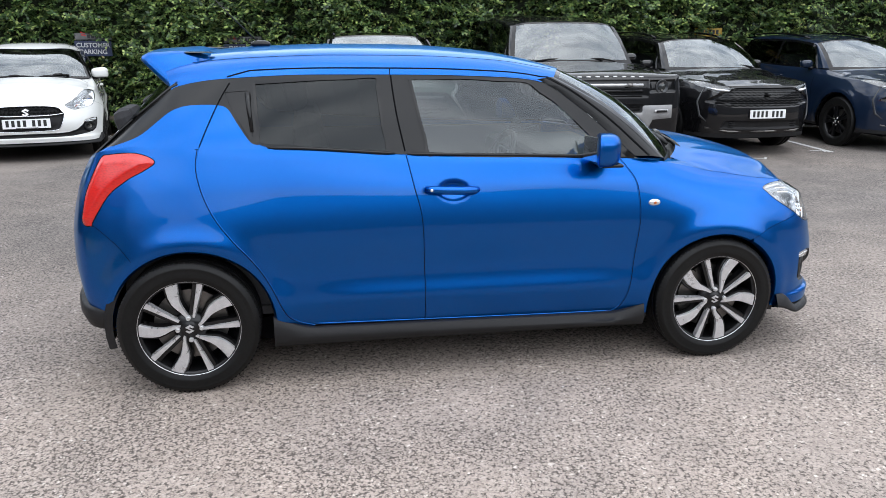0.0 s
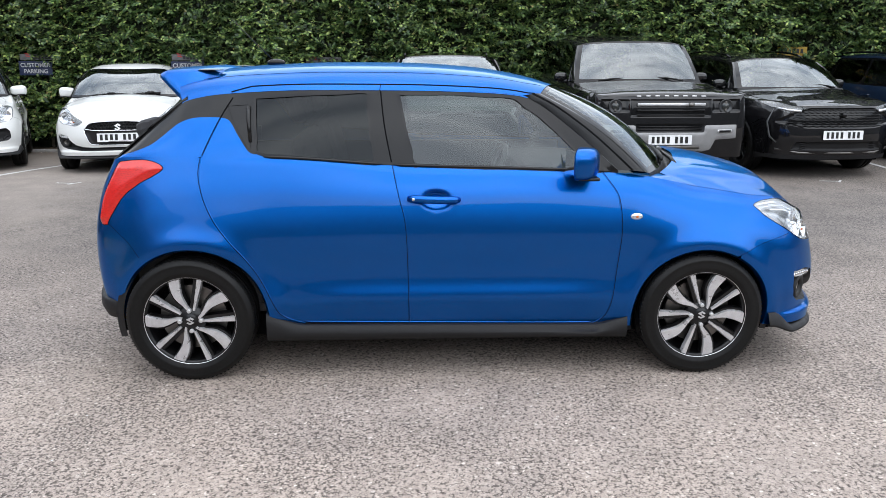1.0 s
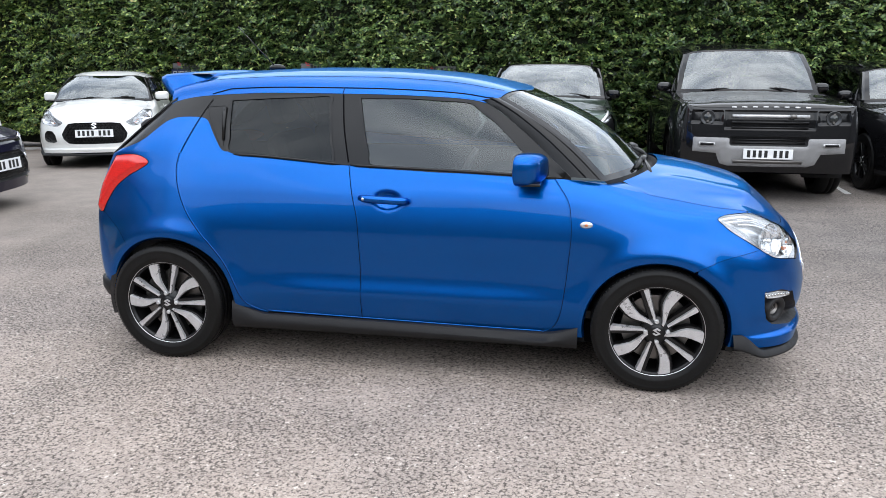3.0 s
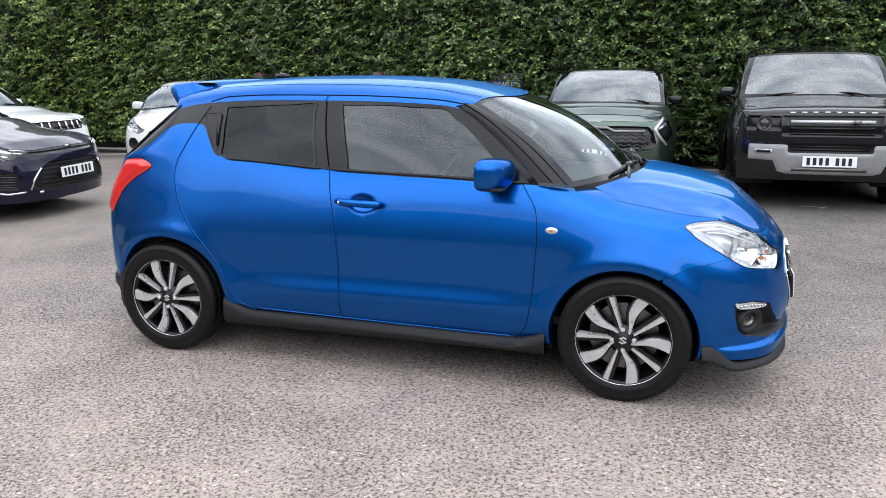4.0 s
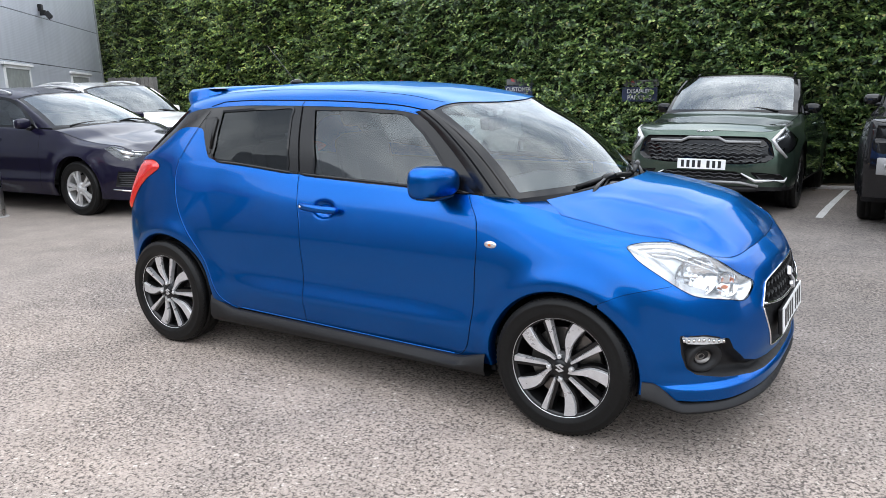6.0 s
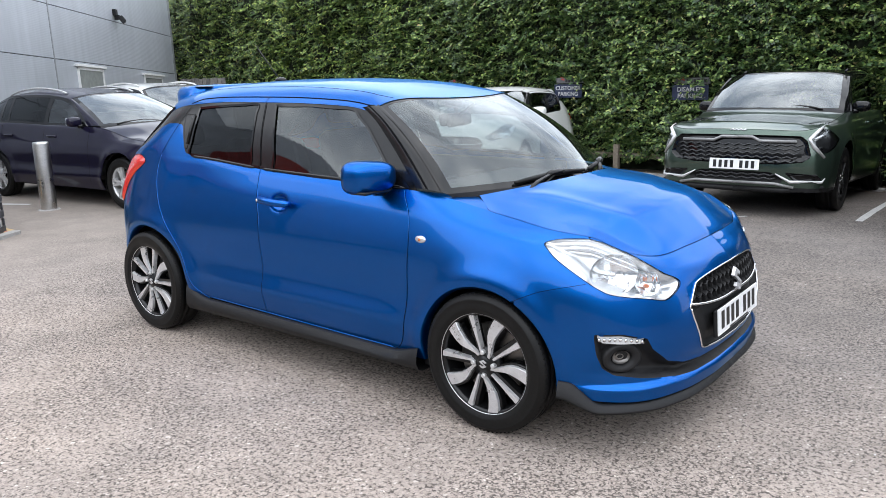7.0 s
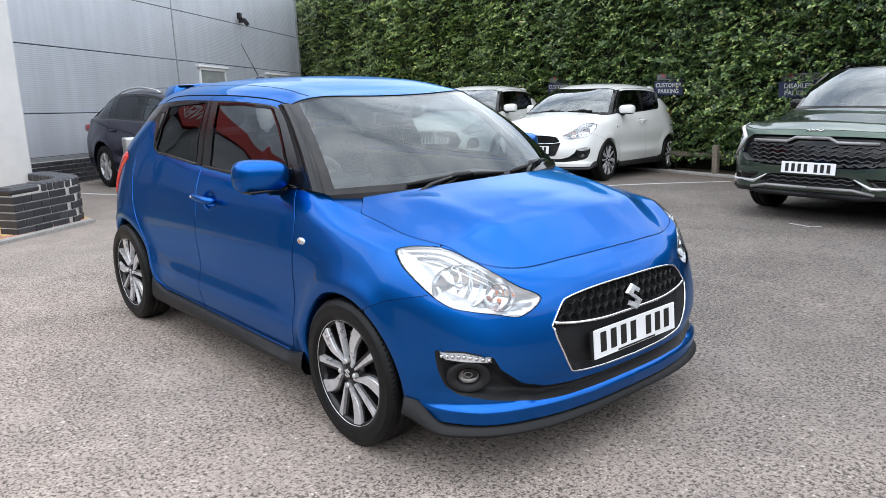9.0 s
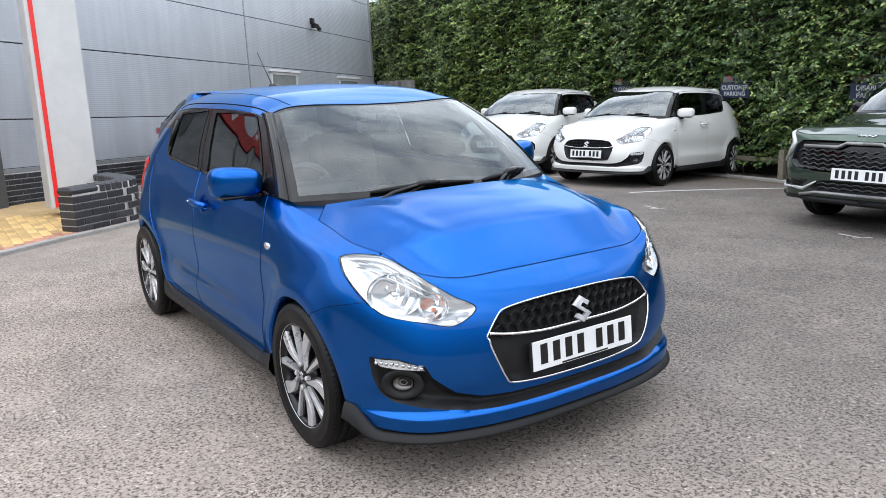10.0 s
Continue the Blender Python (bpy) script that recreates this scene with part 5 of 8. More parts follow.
        for cx, cz, r in ARCHES:
            bm = bmesh.new()
            g = []
            for k in range(25):
                a = math.pi * (-0.08 + 1.16 * k / 24)
                g.append([bm.verts.new((cx + q * math.cos(a), (-h if mir else h), cz + q * math.sin(a))) for q, h in [(r - 0.008, 0.795), (r + 0.03, 0.78)] + [(r + 0.035, 0.70), (r + 0.035, 0.45), (0.03, 0.45)]])
            for u, w_ in zip(g, g[1:]):
                for k in range(4):
                    bm.faces.new((u[k], w_[k], w_[k + 1], u[k + 1]))
            part("arch_liner", bm, M["plastic"], root, smooth=True)

    # --- panel gaps
    for mir in ("only", None):
        for key in ("front", "mid", "rear"):
            ribbon("panel_gap", body_line(B, lines[key]), 0.0028, M["seam"], doors["front_door" if key != "rear" else "rear_door", mir], mir)
        ribbon("panel_gap", body_line(B, lines["sill"]), 0.008, M["seam"], doors["front_door", mir], mir)
        ribbon("panel_gap", body_line(B, lines["bf"]), 0.0019, M["seam"], doors["wing", mir], mir)
        ribbon("panel_gap", body_line(B, lines["br"]), 0.0019, M["seam"], doors["quarter_panel", mir], mir)

    # rolled door edges beside the gaps
    if hero:
        for mir in ("only", None):
            bm = bmesh.new()
            tube(bm, [Vector((p[0], -p[1] if mir else p[1], p[2] + 0.007)) for p, _ in body_line(B, lines["sill"], 0.0)], 0.0045, 8)
            part("door_edge", bm, M[colour], doors["front_door", mir], smooth=True)
            for key, dx in (("front", -0.0042), ("mid", 0.0042), ("rear", 0.0042)):
                bm = bmesh.new()
                tube(bm, [Vector((p[0] + dx, -p[1] if mir else p[1], p[2])) for p, _ in body_line(B, lines[key], -0.0008)], 0.0024, 8)
                part("door_edge", bm, M[colour], doors["front_door" if key != "rear" else "rear_door", mir], smooth=True)

    # --- lamps
    for mir in ("only", None):
        hl = new("headlight")
        hl.parent = root
        hl.empty_display_size = 0.05
        hl["label"] = "clear headlight with silver reflector and amber bulb"
        # housing bowl behind the lens
        hf = faces_of("headlight")
        used = np.zeros(A2.shape, bool)
        for i, j in hf:
            used[i:i + 2, j:j + 2] = True
        dist = np.zeros(A2.shape)
        dd, _, _ = nearest([(head, True)], A2[used], np.clip(Z2[used], 0, 9))
        dist[used] = dd
        _, _, nx_, ny_ = B.base(A2.ravel())
        N = np.stack([nx_, ny_, 0.35 + 0 * nx_], -1).reshape(*A2.shape, 3)
        N /= np.linalg.norm(N, axis=2, keepdims=True)
        depth = 0.010 + 0.012 * smooth_step(0.004, 0.008, dist) + 0.014 * smooth_step(0.016, 0.022, dist) + 0.034 * smooth_step(0.026, 0.055, dist)
        Qh = P - N * depth[..., None]
        sheet("lens", P + N * 0.002, hf, M["lens"], hl, mir, "clear plastic lens")
        sheet("housing", Qh, hf, M["lamp_white"], hl, mir, "silver-white lamp housing")
        # rim of the lens
        hb = body_line(B, np.concatenate([head, head[:1]]), 0.003)
        ribbon("lens_rim", hb, 0.0026, M["seam"], hl, mir)
        sgn = -1 if mir else 1
        for (cx, cy, cz), r, wide, size in (((2.945, 0.672, 0.716), 0.078, 1.30, 0.014), ((3.040, 0.572, 0.674), 0.050, 1.10, 0.009)):
            bm = bmesh.new()
            mt = Matrix.Translation((cx, sgn * cy, cz)) @ pose(0, 0, 0, 0, 0, sgn * 38) @ pose(0, 0, 0, 0, 78, 0) @ Matrix.Diagonal((1, wide, 1, 1))
            lathe(bm, [(r, 0.0), (r * 0.97, -0.002), (r * 0.93, -0.009), (r * 0.8, -0.020), (r * 0.5, -0.036), (r * 0.16, -0.042), (0.0, -0.042)], 36, "z", mt)
            part("reflector", bm, M["lamp_facet"], hl, smooth=True)
            bm = bmesh.new()
            mesh_uv_sphere(bm, (0.012 if r < 0.06 else 0.0, 0, -0.018), (size, size, 0.018), 12, 8)
            bmesh.ops.transform(bm, matrix=mt, verts=bm.verts)
            part("bulb", bm, M["amber"] if r < 0.06 else M["lamp_silver"], hl, smooth=True, label="amber indicator bulb" if r < 0.06 else "")
        # bright brow lines over the reflectors
        for drop in (0.022, 0.040):
            line = B.poly([(2.80, 0.815, 0.838 - drop), (2.90, 0.785, 0.830 - drop), (2.97, 0.742, 0.808 - drop), (3.04, 0.678, 0.776 - drop), (3.09, 0.61, 0.738 - drop)])
            bm = bmesh.new()
            tube(bm, [Vector((p[0], sgn * p[1], p[2])) for p in B.at(line[:, 0], line[:, 1], -0.014)], 0.0035, 8)
            part("reflector_rail", bm, M["lamp_silver"], hl, smooth=True)
        tl = new("tail_light")
        tl.parent = root
        tl.empty_display_size = 0.05
        tl["label"] = "glossy red wrap-around tail light"
        tf = faces_of("tail_light")
        used = np.zeros(A2.shape, bool)
        for i, j in tf:
            used[i:i + 2, j:j + 2] = True
        dist = np.zeros(A2.shape)
        dist[used] = nearest([(tail, True)], A2[used], Z2[used])[0]
        N2 = np.stack([nx_, ny_, 0 * nx_], -1).reshape(*A2.shape, 3)
        sheet("lens", P + N2 * (0.002 + 0.016 * smooth_step(0, 0.03, dist))[..., None], tf, M["red_lens"], tl, mir)
        ribbon("lens_rim", body_line(B, np.concatenate([tail, tail[:1]]), 0.002), 0.006, M["seam"], tl, mir)

        # fog lamp and daylight strip
        fl = new("fog_lamp")
        fl.parent = root
        fl.empty_display_size = 0.05
        bm = bmesh.new()
        mt = Matrix.Translation((2.998, sgn * 0.690, 0.395)) @ pose(0, 0, 0, 0, 0, sgn * 40) @ pose(0, 0, 0, 0, 90, 0) @ Matrix.Diagonal((1, 1.38, 1, 1))
        lathe(bm, [(0.028, -0.034), (0.030, -0.016), (0.034, -0.006), (0.050, 0.002), (0.055, 0.0), (0.059, -0.006), (0.060, -0.05)], 40, "z", mt)
        part("bezel", bm, M["plastic"], fl, "round black bezel", smooth=True)
        bm = bmesh.new()
        lathe(bm, [(0.0, -0.030), (0.007, -0.030), (0.010, -0.022), (0.013, -0.030), (0.022, -0.026), (0.027, -0.016)], 24, "z", mt)
        part("lamp_glass", bm, M["disc"], fl, "clear round lamp glass", smooth=True)
        fl["label"] = "round fog lamp in a black recess"
        if not sport:
            df = faces_of("daylight_strip")
            keep, B.push = B.push, [flares]
            PK = B.at_v(A2.ravel(), V2.ravel()).reshape(*A2.shape, 3)
            sheet("daylight_strip", PK - N2 * 0.010, df, M["lens"], root, mir, "clear daylight strip of small lamps")
            sheet("strip_housing", PK - N2 * 0.017, df, M["frame_white"], root, mir)
            ds = B.poly([(2.935, 0.762, 0.475), (3.0, 0.71, 0.474), (3.06, 0.642, 0.461)])
            dpts = B.at(ds[:, 0], ds[:, 1], -0.016)
            B.push = keep
            bm = bmesh.new()
            for k in range(9):
                t = k / 8
                q = dpts[0] * (1 - t) + dpts[2] * t if t else dpts[0]
                q = np.array([np.interp(t, [0, 0.5, 1], dpts[:, c]) for c in range(3)])
                mesh_uv_sphere(bm, (q[0], sgn * q[1], q[2]), (0.007, 0.011, 0.009), 8, 6)
            part("lamp_beads", bm, M["lamp_silver"], root, smooth=True)
    for mir in (("only", None) if sport else ("both",)):
        sheet("fog_recess" if sport else "lower_intake", P, faces_of("fog_recess"), M["plastic"], root, mir, "black fog lamp recess" if sport else "black lower intake and fog lamp recesses")
    sheet("grille_back", P, faces_of("grille"), M["plastic"], root, "both")

    # --- grille: honeycomb, chrome line, emblem
    def noses(pts):
        """Points (y, z, lift) over the nose, without its hollows."""
        q = np.array(pts, float)
        keep = B.push
        B.push = [blade]
        p = B.at(B.s_front(q[:, 0]), q[:, 1], q[:, 2])
        B.push = keep
        p[:, 1] = np.where(q[:, 0] == 0, 0.0, np.copysign(np.abs(p[:, 1]), q[:, 0]))
        return [Vector(u) for u in p]

    bm = bmesh.new()
    gp = np.array(mouth)
    gp = np.concatenate([gp, gp[::-1] * np.array([-1, 1])])
    R = 0.0265
    cells = []
    for r_ in range(-6 if sport else -1, 5):
        for c_ in range(-22, 23):
            cy, cz = (c_ + 0.5 * (r_ % 2)) * R * 1.732, 0.566 + r_ * R * 1.5
            if not inside(gp, np.array([cy]), np.array([cz]))[0] or (cz < 0.556 and not sport) or nearest([(gp, True)], np.array([cy]), np.array([cz]))[0][0] < 0.008:
                continue
            for k in range(6):
                a = math.pi / 6 + k * math.pi / 3
                cells += [(cy + q * R * math.cos(a), min(cz + q * R * math.sin(a), 0.66), l) for q, l in ((1.0, -0.010), (0.86, -0.005), (0.78, -0.022))]
    hv = [bm.verts.new(p) for p in noses(cells)]
    for c0 in range(0, len(hv), 18):
        for k in range(6):
            u, w_ = hv[c0 + 3 * k:c0 + 3 * k + 3], hv[c0 + 3 * ((k + 1) % 6):c0 + 3 * ((k + 1) % 6) + 3]
            bm.faces.new((u[0], w_[0], w_[1], u[1]))
            bm.faces.new((u[1], w_[1], w_[2], u[2]))
    part("honeycomb", bm, M["plastic"], root, "black honeycomb grille mesh")["kind"] = "stuff"
    if not sport:
        bm = bmesh.new()
        tube(bm, noses([(y, 0.548 - 0.02 * abs(y) + 0.03 * min(abs(y) / 0.42, 1) ** 3, 0.004) for y in np.linspace(-0.415, 0.415, 41)]), 0.0055, 8)
        part("grille_bar", bm, M["chrome"], root, "chrome bar across the grille", smooth=True)
        bm = bmesh.new()
        low = [(-0.42, 0.55), (-0.412, 0.515), (-0.39, 0.46), (-0.362, 0.40), (-0.33, 0.372), (-0.2, 0.362), (0, 0.360)]
        low = low + [(-y, z) for y, z in low[-2::-1]]
        tube(bm, noses([(y, z, 0.002) for y, z in dense_poly(low, 4, False)]), 0.0045, 8)
        high = [(-0.42, 0.55), (-0.424, 0.562), (-0.375, 0.627), (-0.335, 0.647), (-0.20, 0.662), (0, 0.666)]
        high = high + [(-y, z) for y, z in high[-2::-1]]
        edge_ = bmesh.new()
        tube(edge_, noses([(y, z, 0.002) for y, z in dense_poly(high, 4, False)]), 0.0035, 8)
        part("grille_upper_trim", edge_, M["chrome"], root, "thin chrome trim over the grille", smooth=True)
        part("grille_lower_trim", bm, M["chrome"], root, "chrome trim below the grille", smooth=True)
    bm = bmesh.new()
    folded_emblem(bm, 0.046, 0.046, lambda u, v: noses([(u, (0.615 if sport else 0.590) + v, 0.016)])[0], Vector((-0.012, 0, 0)))
    part("emblem", bm, M["alloy"], root, "silver folded emblem")
    plate = new("number_plate")
    plate.parent = root
    plate.matrix_basis = pose(3.214, 0, 0.505 if sport else 0.458, -4, 0, 90)
    box_part("plate", (-0.26, 0.26, -0.003, 0.003, -0.0555, 0.0555), M["plate_white"], plate, 0.002)
    bars(7, 0.47, 0.076, 0.016, M["plate_bars"], (0, -0.004, 0.004), plate, 0)
    box_part("plate_footer", (-0.12, 0.12, -0.0042, -0.003, -0.0525, -0.046), M["plate_bars"], plate)
    plate["label"] = "white number plate with black characters"
    box_part("plate_holder", (-0.265, 0.265, 0.003, 0.02, -0.062, 0.05), M["plastic"], plate, 0.006)

    # --- glass house
    ts = np.linspace(B.k[3] * 0.6, B.k[10], 300)
    TT = B.top(ts)
    xs = np.linspace(RAIL_X[0], RAIL_X[-1], 170 if hero else 90)
    ws = np.linspace(0, 1, 34 if hero else 18)
    tz, ty = np.interp(xs, TT[:, 0], TT[:, 2]), np.interp(xs, TT[:, 0], TT[:, 1])
    ez, ey = spline(RAIL_X, RAIL_Z, xs), spline(RAIL_X, RAIL_Y, xs)
    ez = np.maximum(ez, tz + 0.002)

    def side_at(x, z):
        t0, e0_, h = np.interp(x, xs, ty), np.interp(x, xs, ey), np.maximum(np.interp(x, xs, ez) - np.interp(x, xs, tz), 1e-3)
        a = np.clip((z - np.interp(x, xs, tz)) / h, 0, 1)
        flat = (1 - a) * t0 + a * e0_ + 0.008 * np.sin(math.pi * a) * np.minimum(1, h / 0.3)
        lean = np.minimum(0.40 * h, t0 - e0_)
        haunch = t0 - lean * a - (t0 - e0_ - lean) * a * a
        w = smooth_step(0.62, 0.25, x)
        y = (1 - w) * flat + w * haunch
        return np.stack([x, y, z], -1)

    XG = np.repeat(xs[:, None], len(ws), 1)
    WZ = tz[:, None] + (ez - tz)[:, None] * ws[None]
    quarter = straight(dense_poly(QUARTER, 5, False), 1)
    gl_r, gl_f = straight(GLASS_REAR, 8), straight(GLASS_FRONT, 8)
    X2, Zs, sreg, _ = snapped_grid(XG, WZ, [("quarter_upper", quarter), ("rear_glass", gl_r), ("front_glass", gl_f)],
                                   [(quarter, True), (gl_r, True), (gl_f, True)], lambda a, b: np.full(a.shape, "pillar", dtype=object), 0.02 if hero else 0.035)
    PS = side_at(X2, Zs)
    for mir in ("only", None):
        for key, mt, nm, lab in (("pillar", "trim_black", "side_pillar", "satin black window pillars"), ("quarter_upper", colour, "upper_quarter", ""),
                                 ("rear_glass", "glass_dark", "rear_side_window", "dark privacy glass"), ("front_glass", "glass", "front_side_window", "clear side glass")):
            off = np.array([0, -0.004 if "glass" in key else 0.0, 0])
            ob = sheet(nm, PS + off, [tuple(q) for q in np.argwhere(sreg == key)], M[mt], root, mir, lab)
            if "glass" in key and ob:
                ob.visible_shadow = False

        def side_line(pts, lift):
            p = dense_poly(pts, 6, False)
            q = side_at(p[:, 0], p[:, 1])
            return [(a + np.array([0, lift, lift * 0.3]), np.array([0, 1, 0.3])) for a in q]

        # window surrounds, belt moulding and gaps
        for pts, w_, mt in ((straight(GLASS_REAR + GLASS_REAR[:1], 2, False), 0.012, "gloss_black"), (straight(GLASS_FRONT + GLASS_FRONT[:1], 2, False), 0.012, "gloss_black"),
                            ([(0.36, 1.071), (0.6, 1.053), (0.95, 1.028)], 0.013, "gloss_black"), ([(0.97, 1.026), (1.4, 1.004), (1.78, 0.985), (1.95, 0.988)], 0.013, "gloss_black"),
                            ([(0.085, 1.07), (0.13, 1.17), (0.175, 1.26), (0.215, 1.325)], 0.004, "seam"),
                            ([(0.908, 1.355), (0.925, 1.2), (0.957, 1.035)], 0.006, "seam")):
            if hero or mt != "seam":
                ribbon("window_seal", side_line(pts, 0.003), w_, M[mt], root, mir)
        # belt moulding
        bl_ = TT[(TT[:, 0] > 0.36) & (TT[:, 0] < 1.97)]
        for lo_, hi_ in ((0.36, 0.935), (0.965, 1.97)):
            q = bl_[(bl_[:, 0] >= lo_) & (bl_[:, 0] <= hi_)][::3]
            bm = bmesh.new()
            tube(bm, [Vector((u[0], (-1 if mir else 1) * (u[1] + 0.001), u[2] + 0.004)) for u in q], [0.002] + [0.0075] * (len(q) - 2) + [0.003], 8)
            part("belt_moulding", bm, M["trim_black"], root, smooth=True)
        # pillar-mounted rear handle
        bm = bmesh.new()
        vs = [(0.195, 1.288), (0.288, 1.294), (0.303, 1.275), (0.306, 1.105), (0.292, 1.098), (0.262, 1.15), (0.215, 1.235)]
        p = np.array(vs)
        q = side_at(p[:, 0], p[:, 1])
        sgn = -1 if mir else 1
        a = [bm.verts.new((u[0], sgn * (u[1] + 0.003), u[2])) for u in q]
        c = q.mean(0)
        b = [bm.verts.new((c[0] + 0.82 * (u[0] - c[0]), sgn * (u[1] - 0.014), c[2] + 0.86 * (u[2] - c[2]))) for u in q]
        for k in range(len(a)):
            bm.faces.new((a[k], a[(k + 1) % len(a)], b[(k + 1) % len(a)], b[k]))
        bm.faces.new(b)
        part("handle_recess", bm, M["gloss_black"], doors["rear_door", mir])
        bm = bmesh.new()
        pts = [(0.272, 1.285), (0.276, 1.22), (0.286, 1.13)]
        q = side_at(np.array([u for u, _ in pts]), np.array([w_ for _, w_ in pts]))
        tube(bm, [Vector((u[0] + 0.018, sgn * (u[1] + 0.004), u[2])) for u in q], [0.012, 0.010, 0.007], 8)
        part("rear_handle", bm, M["trim_black"], doors["rear_door", mir], smooth=True)

    # --- roof
    nq, nr = (49, 60) if hero else (29, 30)
    qv = np.linspace(-1, 1, nq)
    qv = np.sign(qv) * (1 - (1 - np.abs(qv)) ** 1.35)
    rv = np.linspace(0, 1, nr)

    def roof_at(q, r):
        xr, xf = -0.10 + 0.07 * np.abs(q) ** 3, 1.800 - 0.140 * np.abs(q) ** 2.2
        x = xr + (xf - xr) * r
        xe = np.minimum(x, 1.60)
        ye, ze = spline(RAIL_X, RAIL_Y, xe), spline(RAIL_X, RAIL_Z, xe) - 0.004
        zc = spline(ROOF_X, ROOF_Z, x)
        y = q * (ye + 0.004)
        z = zc - (zc - ze) * (0.28 * np.abs(q) ** 2 + 0.72 * np.abs(q) ** 7)
        return np.stack([x, y, z], -1)
    Q_, R_ = np.meshgrid(qv, rv, indexing="ij")
    PR = roof_at(Q_, R_)
    sheet("roof", PR, all_faces(PR), M[colour], root)
    # roof joint lines and door-frame gap
    for sg in (-1, 1):
        cpts = [roof_at(np.array(sg * 0.80), np.array(r)) for r in np.linspace(0.0, 0.985, 40)]
        cp = [(p + np.array([0, 0, 0.0015]), np.array([0, sg * 0.5, 0.85])) for p in cpts]
        ribbon("roof_joint", cp, 0.0035, M["seam"], root)
        gap = []
        for r in np.linspace(0.14, 0.985, 44):
            p = roof_at(np.array(sg * (0.955 if r > 0.2 else 0.955 + (0.2 - r) * 0.6)), np.array(r))
            gap.append((p + np.array([0, sg * 0.0015, 0.001]), np.array([0, sg * 0.9, 0.4])))
        ribbon("door_frame_gap", gap, 0.006, M["seam"], root)
        rr = min(np.linspace(0, 1, 200), key=lambda r: abs(roof_at(np.array(sg * 0.97), np.array(r))[0] - 0.905))
        split = [roof_at(np.array(sg * q), np.array(rr)) for q in np.linspace(0.955, 1.0, 8)]
        ribbon("door_frame_gap", [(p + np.array([0, sg * 0.0015, 0.001]), np.array([0, sg * 0.9, 0.4])) for p in split], 0.0035, M["seam"], root)

    # --- screen, pillars, cowl, bonnet
    qs = np.linspace(-0.94, 0.94, 161)
    head_c = roof_at(qs, np.full(len(qs), 1.0)) - np.array([0, 0, 0.004])
    cowl_y = np.linspace(-0.712, 0.712, 161)
    cowl_c = np.stack([2.185 + 0.225 * (1 - (np.abs(cowl_y) / 0.712) ** 2.1), cowl_y, 0.976 + 0.006 * (1 - (cowl_y / 0.712) ** 2)], -1)
    vt = np.linspace(0, 1, 101)

    def edge(a, b, bow):
        m_ = np.sin(math.pi * vt)[:, None]
        return a[None] * (1 - vt[:, None]) + b[None] * vt[:, None] + m_ * np.array(bow)
    d0 = edge(cowl_c[0], head_c[0], (0.03, -0.012, 0.018))
    d1 = edge(cowl_c[-1], head_c[-1], (0.03, 0.012, 0.018))
    PW = coons(cowl_c, head_c, d0, d1)
    uu, vv_ = np.meshgrid(np.linspace(-1, 1, 161), vt, indexing="ij")
    PW = PW + (0.022 * (1 - uu ** 2) * np.sin(math.pi * vv_))[..., None] * np.array([0.6, 0, 0.8])
    uc, vc = np.abs(uu[:-1, :-1] + 1 / 160), vv_[:-1, :-1] + 0.5 / 100
    black = (uc > 0.958) | (vc < 0.055) | (vc > 0.972)
    fr = [(i, j) for i in range(160) for j in range(100)]
    bl = [f_ for f_ in fr if black[f_]]
    ob = sheet("windscreen", PW, [f_ for f_ in fr if f_ not in set(bl)], M["glass_screen" if hero else "glass_parked"], root, None, "raked windscreen glass")
    ob.visible_shadow = False
    sheet("screen_border", PW, bl, M["gloss_black"], root, None, "black glass border")
    for sg in (-1, 1):
        line = d0 if sg < 0 else d1
        out = []
        for t in vt:
            x = 2.03 + (1.585 - 2.03) * t
            out.append((x, sg * (float(spline(RAIL_X, RAIL_Y, np.array(x))) + 0.002), float(spline(RAIL_X, RAIL_Z, np.array(x))) + 0.002))
        out = np.array(out)
        g = np.stack([out * (1 - k) + line * k + np.array([0.014, sg * 0.016, 0.006]) * math.sin(math.pi * k) for k in np.linspace(0, 1, 7)])
        sheet("front_pillar", g, all_faces(g), M["trim_black"], root, None, "black front roof pillar")
        ribbon("pillar_gap", [(p + np.array([0.004, sg * 0.005, 0.003]), np.array([0.5, sg * 0.8, 0.3])) for p in g[2]], 0.006, M["seam"], root)
        ribbon("pillar_gap", [(p + np.array([0.004, sg * 0.003, 0.003]), np.array([0.5, sg * 0.6, 0.5])) for p in g[5]], 0.008, M["gloss_black"], root)
    # bonnet
    sa, sb = B.s_of(2.38, 0.845), B.s_of(3.078, 0.63)
    side_s = np.linspace(sa, sb, 40)
    rt = B.top(side_s)
    nose_s = np.linspace(sb, B.S, 25)
    nt = B.top(nose_s)
    front_c = np.concatenate([mirrored(nt), nt[-2::-1]])
    corner = np.array([2.272, 0.600, 0.955])
    rear_y = np.linspace(-corner[1], corner[1], 41)
    rear_m = np.stack([corner[0] + 0.202 * (1 - (np.abs(rear_y) / corner[1]) ** 2.3), rear_y, corner[2] + 0.032 * (1 - (rear_y / corner[1]) ** 2)], -1)
    turn_c = np.stack([rt[0] * (1 - t) + corner * t for t in (0, 0.3, 0.6, 0.85)])
    rear_c = np.concatenate([mirrored(turn_c), rear_m, turn_c[::-1]])
    PB = coons(rear_c, front_c, mirrored(rt), rt)
    ub, vb = np.meshgrid(np.linspace(-1, 1, 49), np.linspace(0, 1, 40), indexing="ij")
    dome = 0.050 * (1 - np.abs(ub) ** 2.6) * np.sin(math.pi * np.clip(0.10 + vb * 0.90, 0, 1)) ** 0.9
